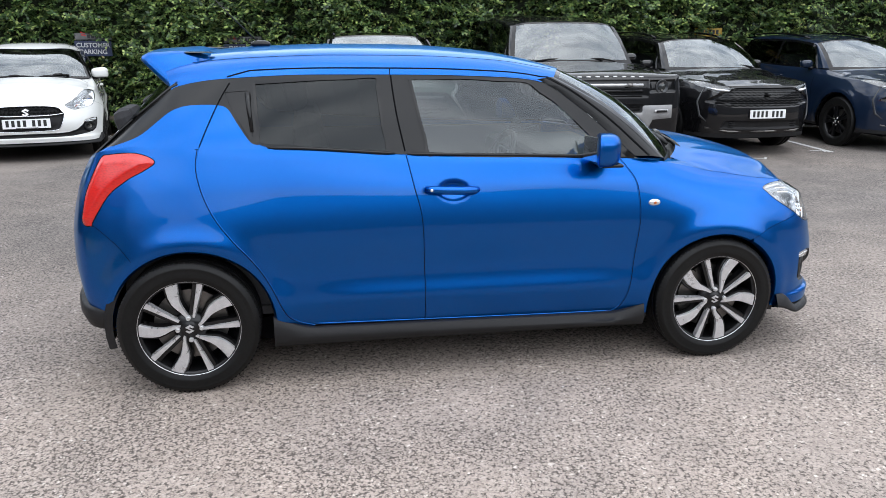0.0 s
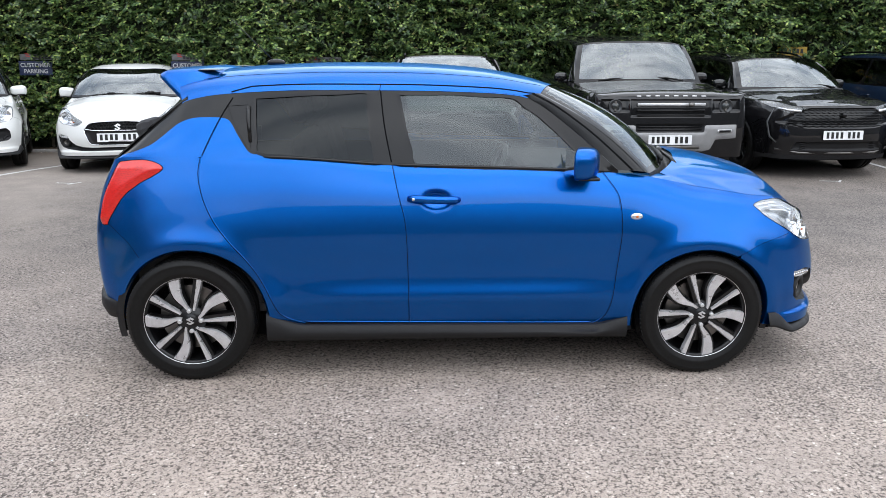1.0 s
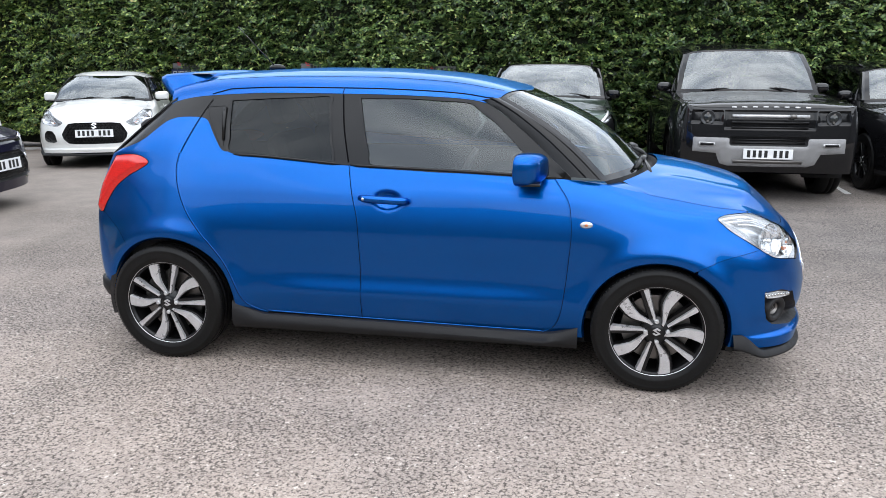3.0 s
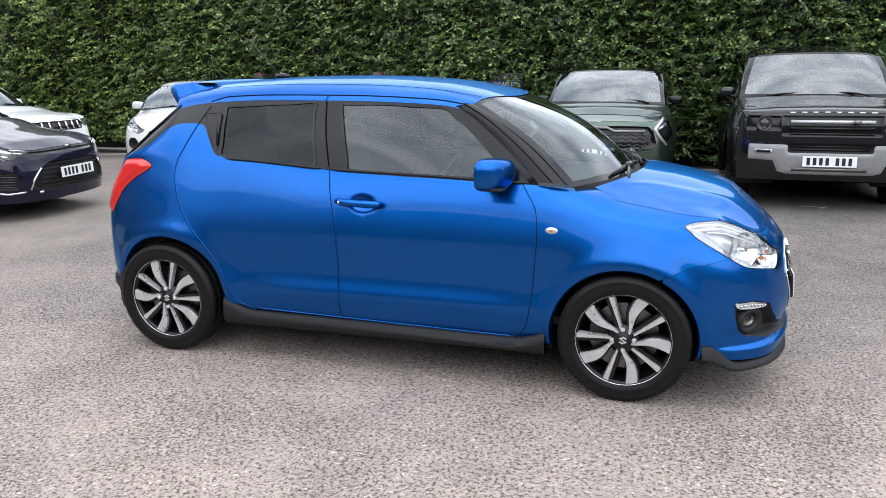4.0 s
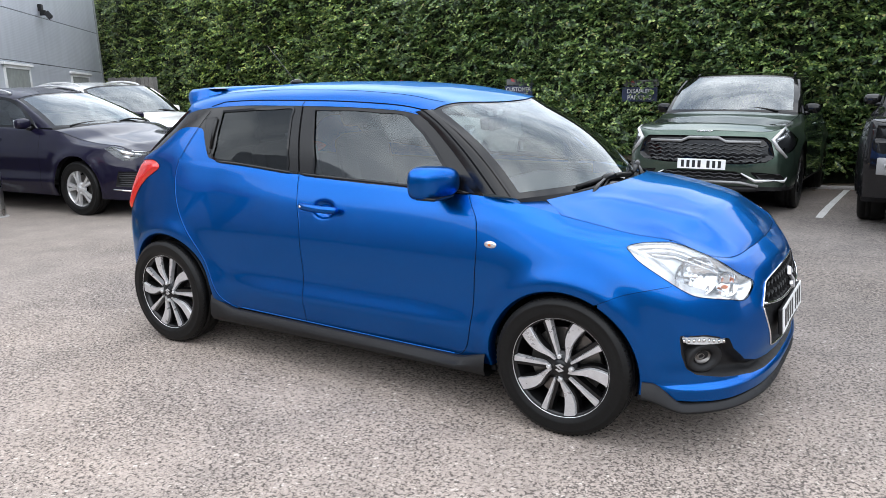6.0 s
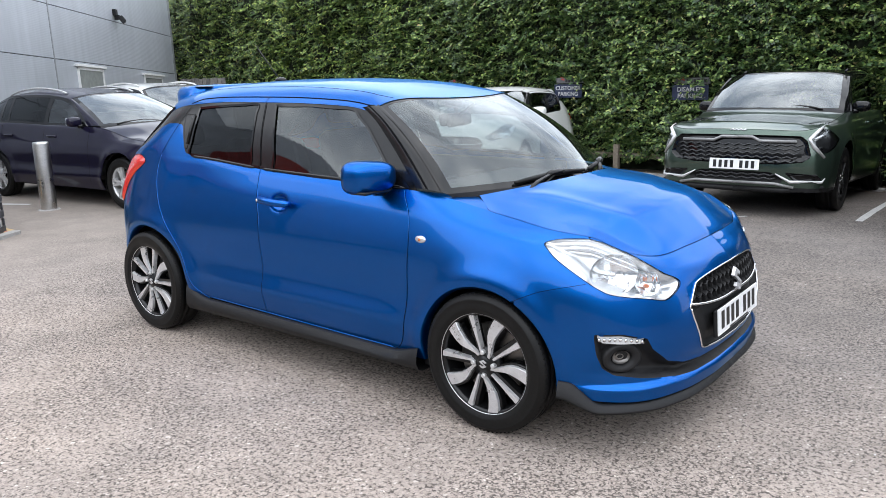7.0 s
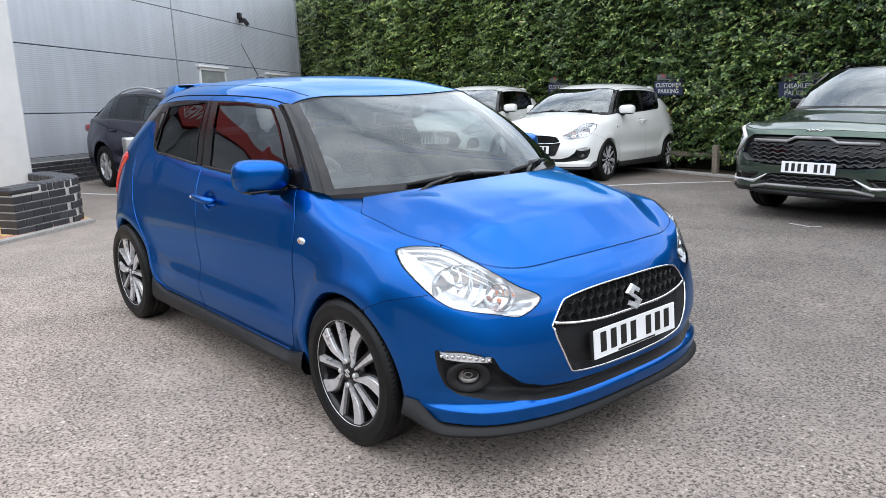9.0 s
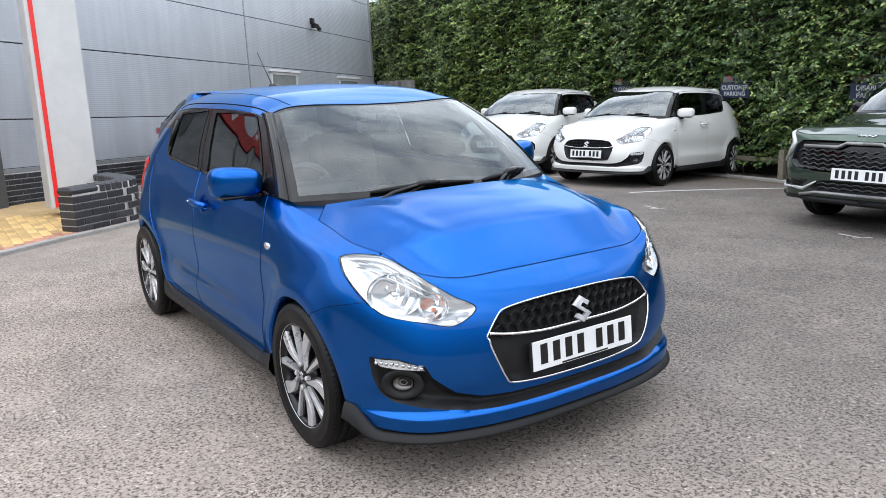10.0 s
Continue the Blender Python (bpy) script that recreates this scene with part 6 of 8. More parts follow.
    ridge = 0.010 * np.exp(-((np.abs(ub) - 0.66 + 0.10 * vb) / 0.075) ** 2) * smooth_step(0.02, 0.2, vb) * smooth_step(0.98, 0.6, vb)
    PB[..., 2] += dome + ridge
    bonnet = sheet("bonnet", PB, all_faces(PB), M[colour], root)
    for j in (0, -1):
        ribbon("panel_gap", [(p + np.array([0, 0, 0.0015]), np.array([0.3, 0, 0.95])) for p in PB[j]], 0.0022, M["seam"], bonnet)
    ribbon("panel_gap", [(p + np.array([0.001, 0, 0.0015]), np.array([0.5, 0, 0.85])) for p in PB[:, -1]], 0.0022, M["seam"], bonnet)
    for j in (slice(0, 5), slice(-5, None)):
        ribbon("panel_gap", [(p + np.array([0, 0, 0.0018]), np.array([0.2, 0, 0.97])) for p in PB[j, 0]], 0.0022, M["seam"], bonnet)
    # cowl panel between bonnet and glass, and the wing's inner ledge
    up = cowl_c.copy()
    k = np.linspace(0, 1, 161)
    low = np.stack([np.interp(k, np.linspace(0, 1, 41), PB[4:-4, 0, c]) for c in range(3)], -1) - np.array([0.0, 0, 0.010])
    g = np.stack([up * (1 - t) + low * t - np.array([0, 0, 0.03]) * math.sin(math.pi * t) for t in np.linspace(0, 1, 6)])
    sheet("cowl_panel", g, all_faces(g), M["plastic"], root, None, "black plastic cowl under the wipers")
    for sg in (-1, 1):
        tl_ = B.top(np.linspace(B.s_of(1.99, 0.832), sa, 16)) * np.array([1, sg, 1])
        q = np.linspace(0, 1, 16)[:, None]
        inner = (tl_[0] * (1 - q) + corner * np.array([1, sg, 1]) * q)
        g = np.stack([tl_ * (1 - t) + inner * t + np.array([0, 0, 0.006]) * math.sin(math.pi * t) * q for t in np.linspace(0, 1, 6)])
        sheet("wing_top", g, all_faces(g), M[colour], root)

    # --- tail: glass, spoiler, bumper foot
    yq = np.linspace(-0.53, 0.53, 21)
    top_c = np.stack([0.0 - 0.06 * (1 - (yq / 0.53) ** 2), yq * 1.02, 1.335 + 0.05 * (1 - (yq / 0.53) ** 2)], -1)
    rs = np.linspace(0, B.k[3] * 1.0, 11)
    half = B.top(rs)
    bot_c = np.concatenate([mirrored(half)[::-1], half[1:]])
    e0 = np.linspace(0, 1, 14)[:, None]
    e0l = bot_c[0] * (1 - e0) + top_c[0] * e0
    e0r = bot_c[-1] * (1 - e0) + top_c[-1] * e0
    PG = coons(bot_c, top_c, e0l, e0r)
    sheet("rear_window", PG, all_faces(PG), M["glass_dark"], root, None, "dark tailgate glass")
    for sg in (-1, 1):
        xr_ = np.linspace(-0.33, 0.0, 14)
        o_ = np.stack([xr_, sg * spline(RAIL_X, RAIL_Y, xr_), spline(RAIL_X, RAIL_Z, xr_)], -1)
        i_ = e0l if sg < 0 else e0r
        g = np.stack([o_, i_ * 0.5 + o_ * 0.5 + np.array([-0.012, sg * 0.012, 0]), i_])
        sheet("tail_pillar", g, all_faces(g), M["gloss_black"], root)
    bm = bmesh.new()
    sec = [(0.12, 0.005), (-0.02, 0.023), (-0.16, 0.014), (-0.192, 0.0), (-0.198, -0.016), (-0.180, -0.034), (-0.02, -0.048), (0.10, -0.042)]
    rows = []
    for y in np.linspace(-1, 1, 41):
        a = abs(y)
        drop, pull = 0.105 * smooth_step(0.80, 1.0, a), 0.10 * smooth_step(0.80, 1.0, a)
        zc = 1.435 - 0.010 * a * a - drop
        rows.append([bm.verts.new((px * (1 - 0.25 * a ** 4) + 0.005 + pull, y * 0.515, zc + pz)) for px, pz in sec])
    for u, w_ in zip(rows, rows[1:]):
        for k in range(len(sec)):
            bm.faces.new((u[k], w_[k], w_[(k + 1) % len(sec)], u[(k + 1) % len(sec)]))
    bm.faces.new(rows[0][::-1])
    bm.faces.new(rows[-1])
    sp = part("roof_spoiler", bm, M[colour], root, smooth=True)
    for sg in (-1, 1):
        bm = bmesh.new()
        mesh_uv_sphere(bm, (0.055, sg * 0.38, 1.4450), (0.085, 0.045, 0.004), 16, 6)
        part("spoiler_slot", bm, M["gloss_black"], sp, smooth=True)

    def skirt(nm, srange, n, sec, mt, lab, both, ends=None):
        """A strip along the foot of the skin; sec(t) gives (outset, z) points at the way t from 0 to 1."""
        g = []
        for t in np.linspace(0, 1, n):
            s = np.array([srange[0] + (srange[1] - srange[0]) * t])
            x, y, ax, ay = B.base(s)
            g.append([(x[0] + ax[0] * o, (y[0] + ay[0] * o) if srange[1] < B.S - 1e-6 or t < 1 else 0.0, z) for o, z in sec(t)])
        g = np.array(g)
        if srange[0] < 1e-6:
            g[0, :, 1] = 0.0
        if both:
            sheet(nm, g, all_faces(g), M[mt], root, "both", lab)
        else:
            for mir in ("only", None):
                sheet(nm, g, all_faces(g), M[mt], root, mir, lab)

    def sill(t):
        e = max(0.0, 1 - t / 0.10) ** 1.5 * 0.062 + max(0.0, 1 - (1 - t) / 0.09) ** 1.5 * 0.045
        z = 0.272 - 0.018 * t + e
        return [(-0.05, z + 0.002), (-0.012, z), (0.000, z - 0.006), (0.010, z - 0.035 - e * 0.3), (0.012, 0.222), (-0.004, 0.190), (-0.03, 0.180), (-0.14, 0.185)]
    skirt("side_skirt", (B.s_of(0.355), B.s_of(2.09)), 80, sill, "plastic", "black side skirt", False)

    def front_lip(t):
        z = 0.300 - 0.082 * smooth_step(0.03, 0.17, t)
        lo = 0.235 - 0.052 * smooth_step(0, 0.17, t)
        b = 0.040 * smooth_step(0.25, 1.0, t)
        return [(-0.07, z + 0.004), (-0.002 - b, z), (0.006 - b, z - 0.004), (0.024 - b, lo + 0.012), (0.025 - b, lo + 0.006), (0.019 - b, lo), (-0.12, lo + 0.012), (-0.27, lo + 0.04)]
    skirt("front_lip", (B.s_of(2.79, 0.82), B.S), 60, front_lip, "plastic", "black front lip spoiler", True)

    def rear_lip(t):
        z = 0.395 - 0.01 * t
        return [(-0.05, z + 0.002), (-0.004, z), (0.006, z - 0.01), (0.008, 0.335), (-0.01, 0.300 - 0.01 * t), (-0.05, 0.295), (-0.2, 0.30)]
    skirt("rear_lip", (0.0, B.s_of(-0.325)), 50, rear_lip, "plastic", "black rear bumper foot", True)

    # --- underside and cabin
    box_part("underbody", (-0.34, 2.95, -0.66, 0.66, 0.165, 0.27), M["seam"], root)
    box_part("nose_core", (2.75, 3.02, -0.44, 0.44, 0.27, 0.62), M["seam"], root)
    box_part("floor_pan", (-0.3, 2.2, -0.70, 0.70, 0.30, 0.34), M["cabin"], root)
    for sg in (-1, 1):
        box_part("door_card", (-0.28, 2.0, sg * 0.665 - 0.02, sg * 0.665 + 0.02, 0.32, 0.975), M["cabin"], root, 0.01)
    bm = bmesh.new()
    box(bm, 1.62, 2.25, -0.66, 0.66, 0.55, 0.93, 0.07)
    part("dashboard", bm, M["cabin"], root, smooth=False)
    box_part("instrument_hood", (1.58, 1.78, -0.55, -0.17, 0.88, 0.99), M["cabin"], root, 0.035)
    box_part("screen_unit", (1.59, 1.63, -0.12, 0.12, 0.78, 0.93), M["gloss_black"], root, 0.01)
    bm = bmesh.new()
    lathe(bm, [(0.178 + 0.014 * math.cos(a), 0.014 * math.sin(a)) for a in np.linspace(0, 2 * math.pi, 9)], 40)
    for a in (90, 210, 330):
        box(bm, -0.02, 0.02, 0.02, 0.175, -0.008, 0.008, 0.004, pose(0, 0, 0, 0, 0, a))
    mesh_uv_sphere(bm, (0, 0, 0), (0.06, 0.055, 0.02), 16, 8)
    bmesh.ops.transform(bm, matrix=pose(1.46, -0.36, 0.90, 0, -66, 0), verts=bm.verts)
    part("steering_wheel", bm, M["grip"], root, smooth=True)
    bm = bmesh.new()
    box(bm, -0.018, 0.018, -0.115, 0.115, -0.033, 0.033, 0.016, pose(1.70, 0.0, 1.247, 0, -8, -6))
    tube(bm, [(1.715, 0, 1.262), (1.77, 0, 1.295), (1.825, 0, 1.33)], 0.010, 8)
    part("interior_mirror", bm, M["grip"], root, "grey rear-view mirror behind the windscreen", smooth=True)
    for x, y in ((0.92, -0.36), (0.92, 0.36)):
        seat = new("front_seat")
        seat.parent = root
        bm = bmesh.new()
        box(bm, x - 0.25, x + 0.27, y - 0.24, y + 0.24, 0.42, 0.58, 0.05)
        part("cushion", bm, M["cloth"], seat)
        bm = bmesh.new()
        box(bm, -0.07, 0.07, -0.235, 0.235, 0.0, 0.62, 0.06, pose(x - 0.25, y, 0.55, 0, -14, 0))
        part("backrest", bm, M["cloth"], seat)
        bm = bmesh.new()
        box(bm, -0.05, 0.05, -0.13, 0.13, 0.66, 0.84, 0.045, pose(x - 0.25, y, 0.55, 0, -14, 0))
        part("headrest", bm, M["cloth"], seat)
    bm = bmesh.new()
    box(bm, -0.09, 0.09, -0.6, 0.6, 0.0, 0.58, 0.06, pose(-0.05, 0, 0.5, 0, -18, 0))
    for y in (-0.33, 0.33):
        box(bm, -0.05, 0.05, -0.12, 0.12, 0.60, 0.74, 0.04, pose(-0.05, y, 0.5, 0, -18, 0))
    part("rear_seat", bm, M["cloth"], root)
    lin = PR[2:-2, 2:-3] - np.array([0, 0, 0.035])
    lin = lin * np.array([1, 0.96, 1])
    sheet("headlining", lin, all_faces(lin), M["headliner"], root, None, "pale grey headlining")
    bm = bmesh.new()
    box(bm, -0.02, 0.02, -0.115, 0.115, -0.035, 0.035, 0.018, pose(1.715, 0, 1.245, 0, 8, 12))
    tube(bm, [(1.715, 0, 1.255), (1.70, 0, 1.32), (1.69, 0, 1.35)], 0.010, 8)
    box(bm, 1.655, 1.72, -0.04, 0.04, 1.31, 1.365, 0.012)
    part("inner_mirror", bm, M["cabin"], root)

    # --- outside fittings
    for sg in (-1, 1):
        mir = new("door_mirror")
        mir.parent = root
        bm = bmesh.new()
        vs = mesh_uv_sphere(bm, (0, 0, 0), (0.078, 0.110, 0.071), 32, 20, 0.62)
        for v in vs:
            if v.co.x < -0.02:
                v.co.x = -0.02 + (v.co.x + 0.02) * 0.25
            v.co.z *= 1.0 + 0.10 * (v.co.y / 0.1)
            v.co.x -= 0.030 * (v.co.y / 0.1) + 0.2 * v.co.y ** 2
        bmesh.ops.transform(bm, matrix=pose(1.835, sg * 0.835, 1.043, 0, 0, 0) @ Matrix.Diagonal((1, sg, 1, 1)), verts=bm.verts)
        if sg < 0:
            bmesh.ops.reverse_faces(bm, faces=bm.faces)
        part("mirror_shell", bm, M[colour], mir, smooth=True)
        bm = bmesh.new()
        box(bm, -0.005, 0.004, -0.088, 0.088, -0.056, 0.056, 0.003, pose(1.796, sg * 0.838, 1.043, 0, 0, -sg * 14))
        part("mirror_glass", bm, M["chrome"], mir)
        bm = bmesh.new()
        tube(bm, [(1.845, sg * 0.80, 0.985), (1.85, sg * 0.755, 0.975), (1.86, sg * 0.715, 0.985)], [0.030, 0.026, 0.034], 12)
        box(bm, 1.80, 1.90, min(sg * 0.75, sg * 0.92), max(sg * 0.75, sg * 0.92), 0.973, 0.988, 0.006)
        part("mirror_foot", bm, M["trim_black"], mir)
        bm = bmesh.new()
        vs = [(1.85, 0.988), (1.99, 0.990), (1.862, 1.085)]
        p = np.array(vs)
        q = side_at(p[:, 0], p[:, 1])
        bm.faces.new([bm.verts.new((u[0], sg * (u[1] + 0.004), u[2])) for u in q])
        part("mirror_sail", bm, M["gloss_black"], mir)
        # front door handle over its hollow
        dh = new("door_handle")
        dh.parent = root
        bm = bmesh.new()
        yh = 0.810
        hp = [(1.035, yh + 0.000, 0.879), (1.06, yh + 0.012, 0.879), (1.12, yh + 0.018, 0.876), (1.20, yh + 0.018, 0.873), (1.255, yh + 0.010, 0.872), (1.272, yh - 0.004, 0.872)]
        tube(bm, [(a, sg * b, c) for a, b, c in hp], [0.013, 0.018, 0.0185, 0.0185, 0.0175, 0.011], 12)
        part("grip", bm, M[colour], dh, smooth=True)
        bm = bmesh.new()
        lathe(bm, [(0.0, 0.002), (0.006, 0.002), (0.007, 0.0)], 14, "y", Matrix.Translation((1.058, sg * (yh + 0.029), 0.879)) @ Matrix.Diagonal((1, sg, 1, 1)))
        part("key_lock", bm, M["chrome"], dh, smooth=True)
        bm = bmesh.new()
        p = B.at(np.array([B.s_of(2.108)]), np.array([0.787]), 0.0)[0]
        mesh_uv_sphere(bm, (p[0], sg * p[1], p[2]), (0.030, 0.010, 0.0165), 24, 12)
        part("side_repeater", bm, M["lamp_white"], root, "pale oval side repeater lamp", smooth=True)
        bm = bmesh.new()
        mesh_uv_sphere(bm, (p[0], sg * (p[1] + 0.004), p[2]), (0.012, 0.008, 0.008), 12, 8)
        part("repeater_bulb", bm, M["amber"], root, smooth=True)
    # aerial
    ae = new("aerial")
    ae.parent = root
    bm = bmesh.new()
    mesh_uv_sphere(bm, (0.325, 0, 1.472), (0.050, 0.022, 0.020), 16, 8)
    part("aerial_base", bm, M["trim_black"], ae, smooth=True)
    bm = bmesh.new()
    tube(bm, [(0.31, 0, 1.484), (0.20, 0, 1.595), (0.10, 0, 1.70)], [0.0035, 0.0028, 0.0022], 6)
    part("rod", bm, M["trim_black"], ae, smooth=True)
    # wipers
    for piv, joint, blade_c in (((2.415, -0.43, 0.962), (2.395, -0.175, 1.020), ((2.338, -0.415, 0.998), (2.362, -0.31, 1.006), (2.384, -0.177, 1.013), (2.402, -0.05, 1.014), (2.425, 0.075, 1.008))),
                                ((2.440, 0.21, 0.972), (2.375, 0.33, 1.028), ((2.418, 0.135, 1.006), (2.402, 0.21, 1.012), (2.376, 0.31, 1.018), (2.340, 0.40, 1.022), (2.30, 0.48, 1.022)))):
        wp = new("wiper")
        wp.parent = root
        piv, joint = Vector(piv), Vector(joint)
        bm = bmesh.new()
        tube(bm, [piv, piv.lerp(joint, 0.35) + Vector((0, 0, 0.014)), piv.lerp(joint, 0.75) + Vector((0, 0, 0.006)), joint], [0.013, 0.010, 0.007, 0.008], 8)
        part("arm", bm, M["trim_black"], wp, smooth=True)
        bm = bmesh.new()
        tube(bm, [piv + Vector((0.014, 0.02, 0)), piv.lerp(joint, 0.5) + Vector((0.016, 0, -0.008)), joint + Vector((0.006, 0, -0.010))], [0.006, 0.005, 0.005], 6)
        part("washer_hose", bm, M["rubber"], wp, smooth=True)
        line = [Vector(p) for p in blade_c]
        bm = bmesh.new()
        tube(bm, line, [0.008, 0.012, 0.013, 0.012, 0.007], 8)
        tube(bm, [p + Vector((-0.008, 0, -0.012)) for p in line], 0.005, 6)
        part("blade", bm, M["rubber"], wp, smooth=True)
        along = (line[3] - line[1]).normalized()
        bm = bmesh.new()
        tube(bm, [joint - along * 0.045 + Vector((0, 0, -0.006)), joint - along * 0.02, joint + along * 0.05, joint + along * 0.075 + Vector((0, 0, -0.006))], [0.011, 0.016, 0.016, 0.011], 8)
        part("clip", bm, M["trim_black"], wp, smooth=True)
    # wheels
    for x, turn in ((0.0, 0.63), (2.45, -0.07)):
        for sg in (-1, 1):
            build_wheel(wheels, 0.302, 0.220, 0.190, root, (x, sg * 0.763, 0.302), sg, turn, detail=hero)
    return root


swift = hatchback("small_hatchback", "blue")
tagged(swift, "metallic blue small hatchback with black pillars and two-tone alloys", "car")


# ---- parked cars: one family of bodies by their main measures ----
def family_car(name, p):
    """p: colour, wb, fo, ro, hw, clear, nose_z, belt, height, cowl, header, tail_top, tail, rail_hw, wheel, rim, style, windows, fronts, bars."""
    root = new(name)
    root.empty_display_size = 0.3
    col = M[p["colour"]]
    wb, fo, ro, hw = p["wb"], p["fo"], p["ro"], p["hw"]
    fx = lambda x: float(np.interp(x, [-0.545, 0, 2.45, 3.218], [-ro, 0, wb, wb + fo]))
    box_ = p.get("boxy", 0.0)
    outline = []
    for i, (x, y) in enumerate(HATCH_OUTLINE):
        X, Y = fx(x), y * hw / 0.848
        if box_:
            k = {2: 0.97, 3: 0.985, 12: 0.985, 13: 0.93, 14: 0.72, 15: 0.36}.get(i)
            if k:
                Y = Y * (1 - box_) + k * hw * box_
            xb = {13: wb + fo - 0.05, 14: wb + fo - 0.012, 15: wb + fo - 0.004, 12: wb + fo - 0.16}.get(i)
            if xb:
                X = X * (1 - box_) + xb * box_
        outline.append((X, Y))
    rails = []
    fz = lambda z: np.interp(z, [0.22, 0.30, 0.775, 0.90, 0.985, 1.07], [p["clear"], p["clear"] + 0.09, p["nose_z"], p["belt"] - 0.10 * (p["belt"] - p["nose_z"]) / 0.2 - 0.01, p["belt"] - 0.004, p["belt"] + 0.03])
    for r, (z, i) in enumerate(HATCH_RAILS):
        ins = np.array(i, float)
        if r >= 3:
            ins[13:] *= p.get("nose_slope", 0.6)
            ins[3:13] *= p.get("shoulder", 1.0)
        rails.append((fz(np.array(z)), ins))
    B = Body({"outline": outline, "rails": rails})
    wr = p["wheel"]
    arches = [(0.0, wr + 0.01, wr + 0.055), (wb, wr + 0.01, wr + 0.055)]

    def flares(s, z, x):
        d = np.zeros_like(z)
        side = smooth_step(0.65, 0.85, np.interp(s, B.ds, B.dy) / hw)
        for cx, cz, r in arches:
            q = np.hypot(x - cx, z - cz)
            d = d + side * p.get("flare", 0.015) * np.exp(-((q - r - 0.02) / 0.06) ** 2) * smooth_step(0.1, 0.34, z)
        return d
    polys = []
    for nm, pts, mt, depth, lab in p["fronts"]:
        q = np.array([(float(B.s_front(y)), z) for y, z in pts])
        if abs(pts[0][0]) < 1e-6:
            q = np.concatenate([q, [(B.S + 0.2, pts[-1][1]), (B.S + 0.2, pts[0][1])]])
        polys.append((nm, straight(q, 4), mt, depth, lab))

    def hollows(s, z, x):
        d = np.zeros_like(z)
        for nm, poly, mt, depth, lab in polys:
            if depth:
                m_ = inside(poly, s, z)
                if m_.any():
                    d[m_] -= depth * smooth_step(0, 0.02, nearest([(poly, True)], s[m_], z[m_])[0])
        return d
    B.push = [flares, hollows]
    ns, nv = 300, 56
    SG, VG = np.meshgrid(np.linspace(0, B.S, ns), np.linspace(0, len(rails) - 1, nv), indexing="ij")
    ZG = B.rail(SG.ravel(), VG.ravel())[0].reshape(SG.shape)
    holes = []
    for cx, cz, r in arches:
        a_ = np.linspace(0, 2 * math.pi, 60, endpoint=False)
        holes.append(np.array([(B.s_of(cx + r * math.cos(a)), cz + r * math.sin(a)) for a in a_]))
    door_x = p["doors"]
    sd = [B.s_of(x) for x in door_x]
    cl = p.get("cladding", 0.0)

    def default(a, b):
        r = np.full(a.shape, "quarter_panel", dtype=object)
        r[a > sd[0]] = "rear_door"
        r[a > sd[1]] = "front_door"
        r[a > sd[2]] = "wing"
        r[(a > B.k[11] * 0.99) & (b < p["nose_z"] * 0.92)] = "front_bumper"
        r[(a < B.k[3]) & (b < 0.75)] = "rear_bumper"
        if cl:
            r[b < cl] = "lower_cladding"
        return r
    regs = [(nm + str(i), q) for i, (nm, q, *_) in enumerate(polys)] + [("hole", h) for h in holes]
    A2, Z2, reg, _ = snapped_grid(SG, ZG, regs, [(q, True) for _, q in regs], default, 1.6 * max(B.S / ns, 0.9 / nv))
    V2 = VG.copy()
    mv = (A2 != SG) | (Z2 != ZG)
    A2 = np.clip(A2, 0, B.S)
    V2[mv] = B.v_of(A2[mv], Z2[mv])
    P = B.at_v(A2.ravel(), V2.ravel()).reshape(*A2.shape, 3)
    pick = lambda key: [tuple(q) for q in np.argwhere(reg == key)]
    for key in ("front_bumper", "rear_bumper"):
        sheet(key, P, pick(key), col, root, "both")
    for key in ("wing", "front_door", "rear_door", "quarter_panel"):
        for mir in ("only", None):
            sheet(key, P, pick(key), col, root, mir)
    if cl:
        sheet("lower_cladding", P, pick("lower_cladding"), M["plastic"], root, "both", "black plastic lower cladding")
    for i, (nm, q, mt, depth, lab) in enumerate(polys):
        for mir in (("both",) if abs(p["fronts"][i][1][0][0]) < 1e-6 else ("only", None)):
            sheet(nm, P, pick(nm + str(i)), M[mt], root, mir, lab)
        if mt == "lens":
            sheet("lamp_housing", P - np.array([0.04, 0.02, 0]) * np.sign(P + 1e-9) * np.array([1, 1, 0]), pick(nm + str(i)), M[p.get("lamp", "lamp_white")], root, None)
            sheet("lamp_housing", P - np.array([0.04, 0.02, 0]) * np.sign(P + 1e-9) * np.array([1, 1, 0]), pick(nm + str(i)), M[p.get("lamp", "lamp_white")], root, "only")
    for mir in ("only", None):
        for x in door_x:
            ln = [(B.s_of(x), z) for z in np.linspace(p["clear"] + 0.09, p["belt"], 14)]
            ribbon("panel_gap", body_line(B, ln), 0.007, M["seam"], root, mir)
        for cx, cz, r in arches:
            bm = bmesh.new()
            g = []
            sg = -1 if mir else 1
            for k in range(21):
                a = math.pi * (-0.1 + 1.2 * k / 20)
                g.append([bm.verts.new((cx + q * math.cos(a), sg * h, cz + q * math.sin(a))) for q, h in ((r - 0.012, hw - 0.055), (r + 0.03, hw - 0.075), (r + 0.035, hw * 0.5), (0.03, hw * 0.5))])
            for u, w_ in zip(g, g[1:]):
                for k in range(3):
                    bm.faces.new((u[k], w_[k], w_[k + 1], u[k + 1]))
            part("arch_liner", bm, M["plastic"], root, smooth=True)

    # glass house
    belt, H = p["belt"], p["height"]
    xc, xh, xr, xt = p["cowl"], p["header"], p["tail_top"], p["tail"]
    yt = p["rail_hw"]
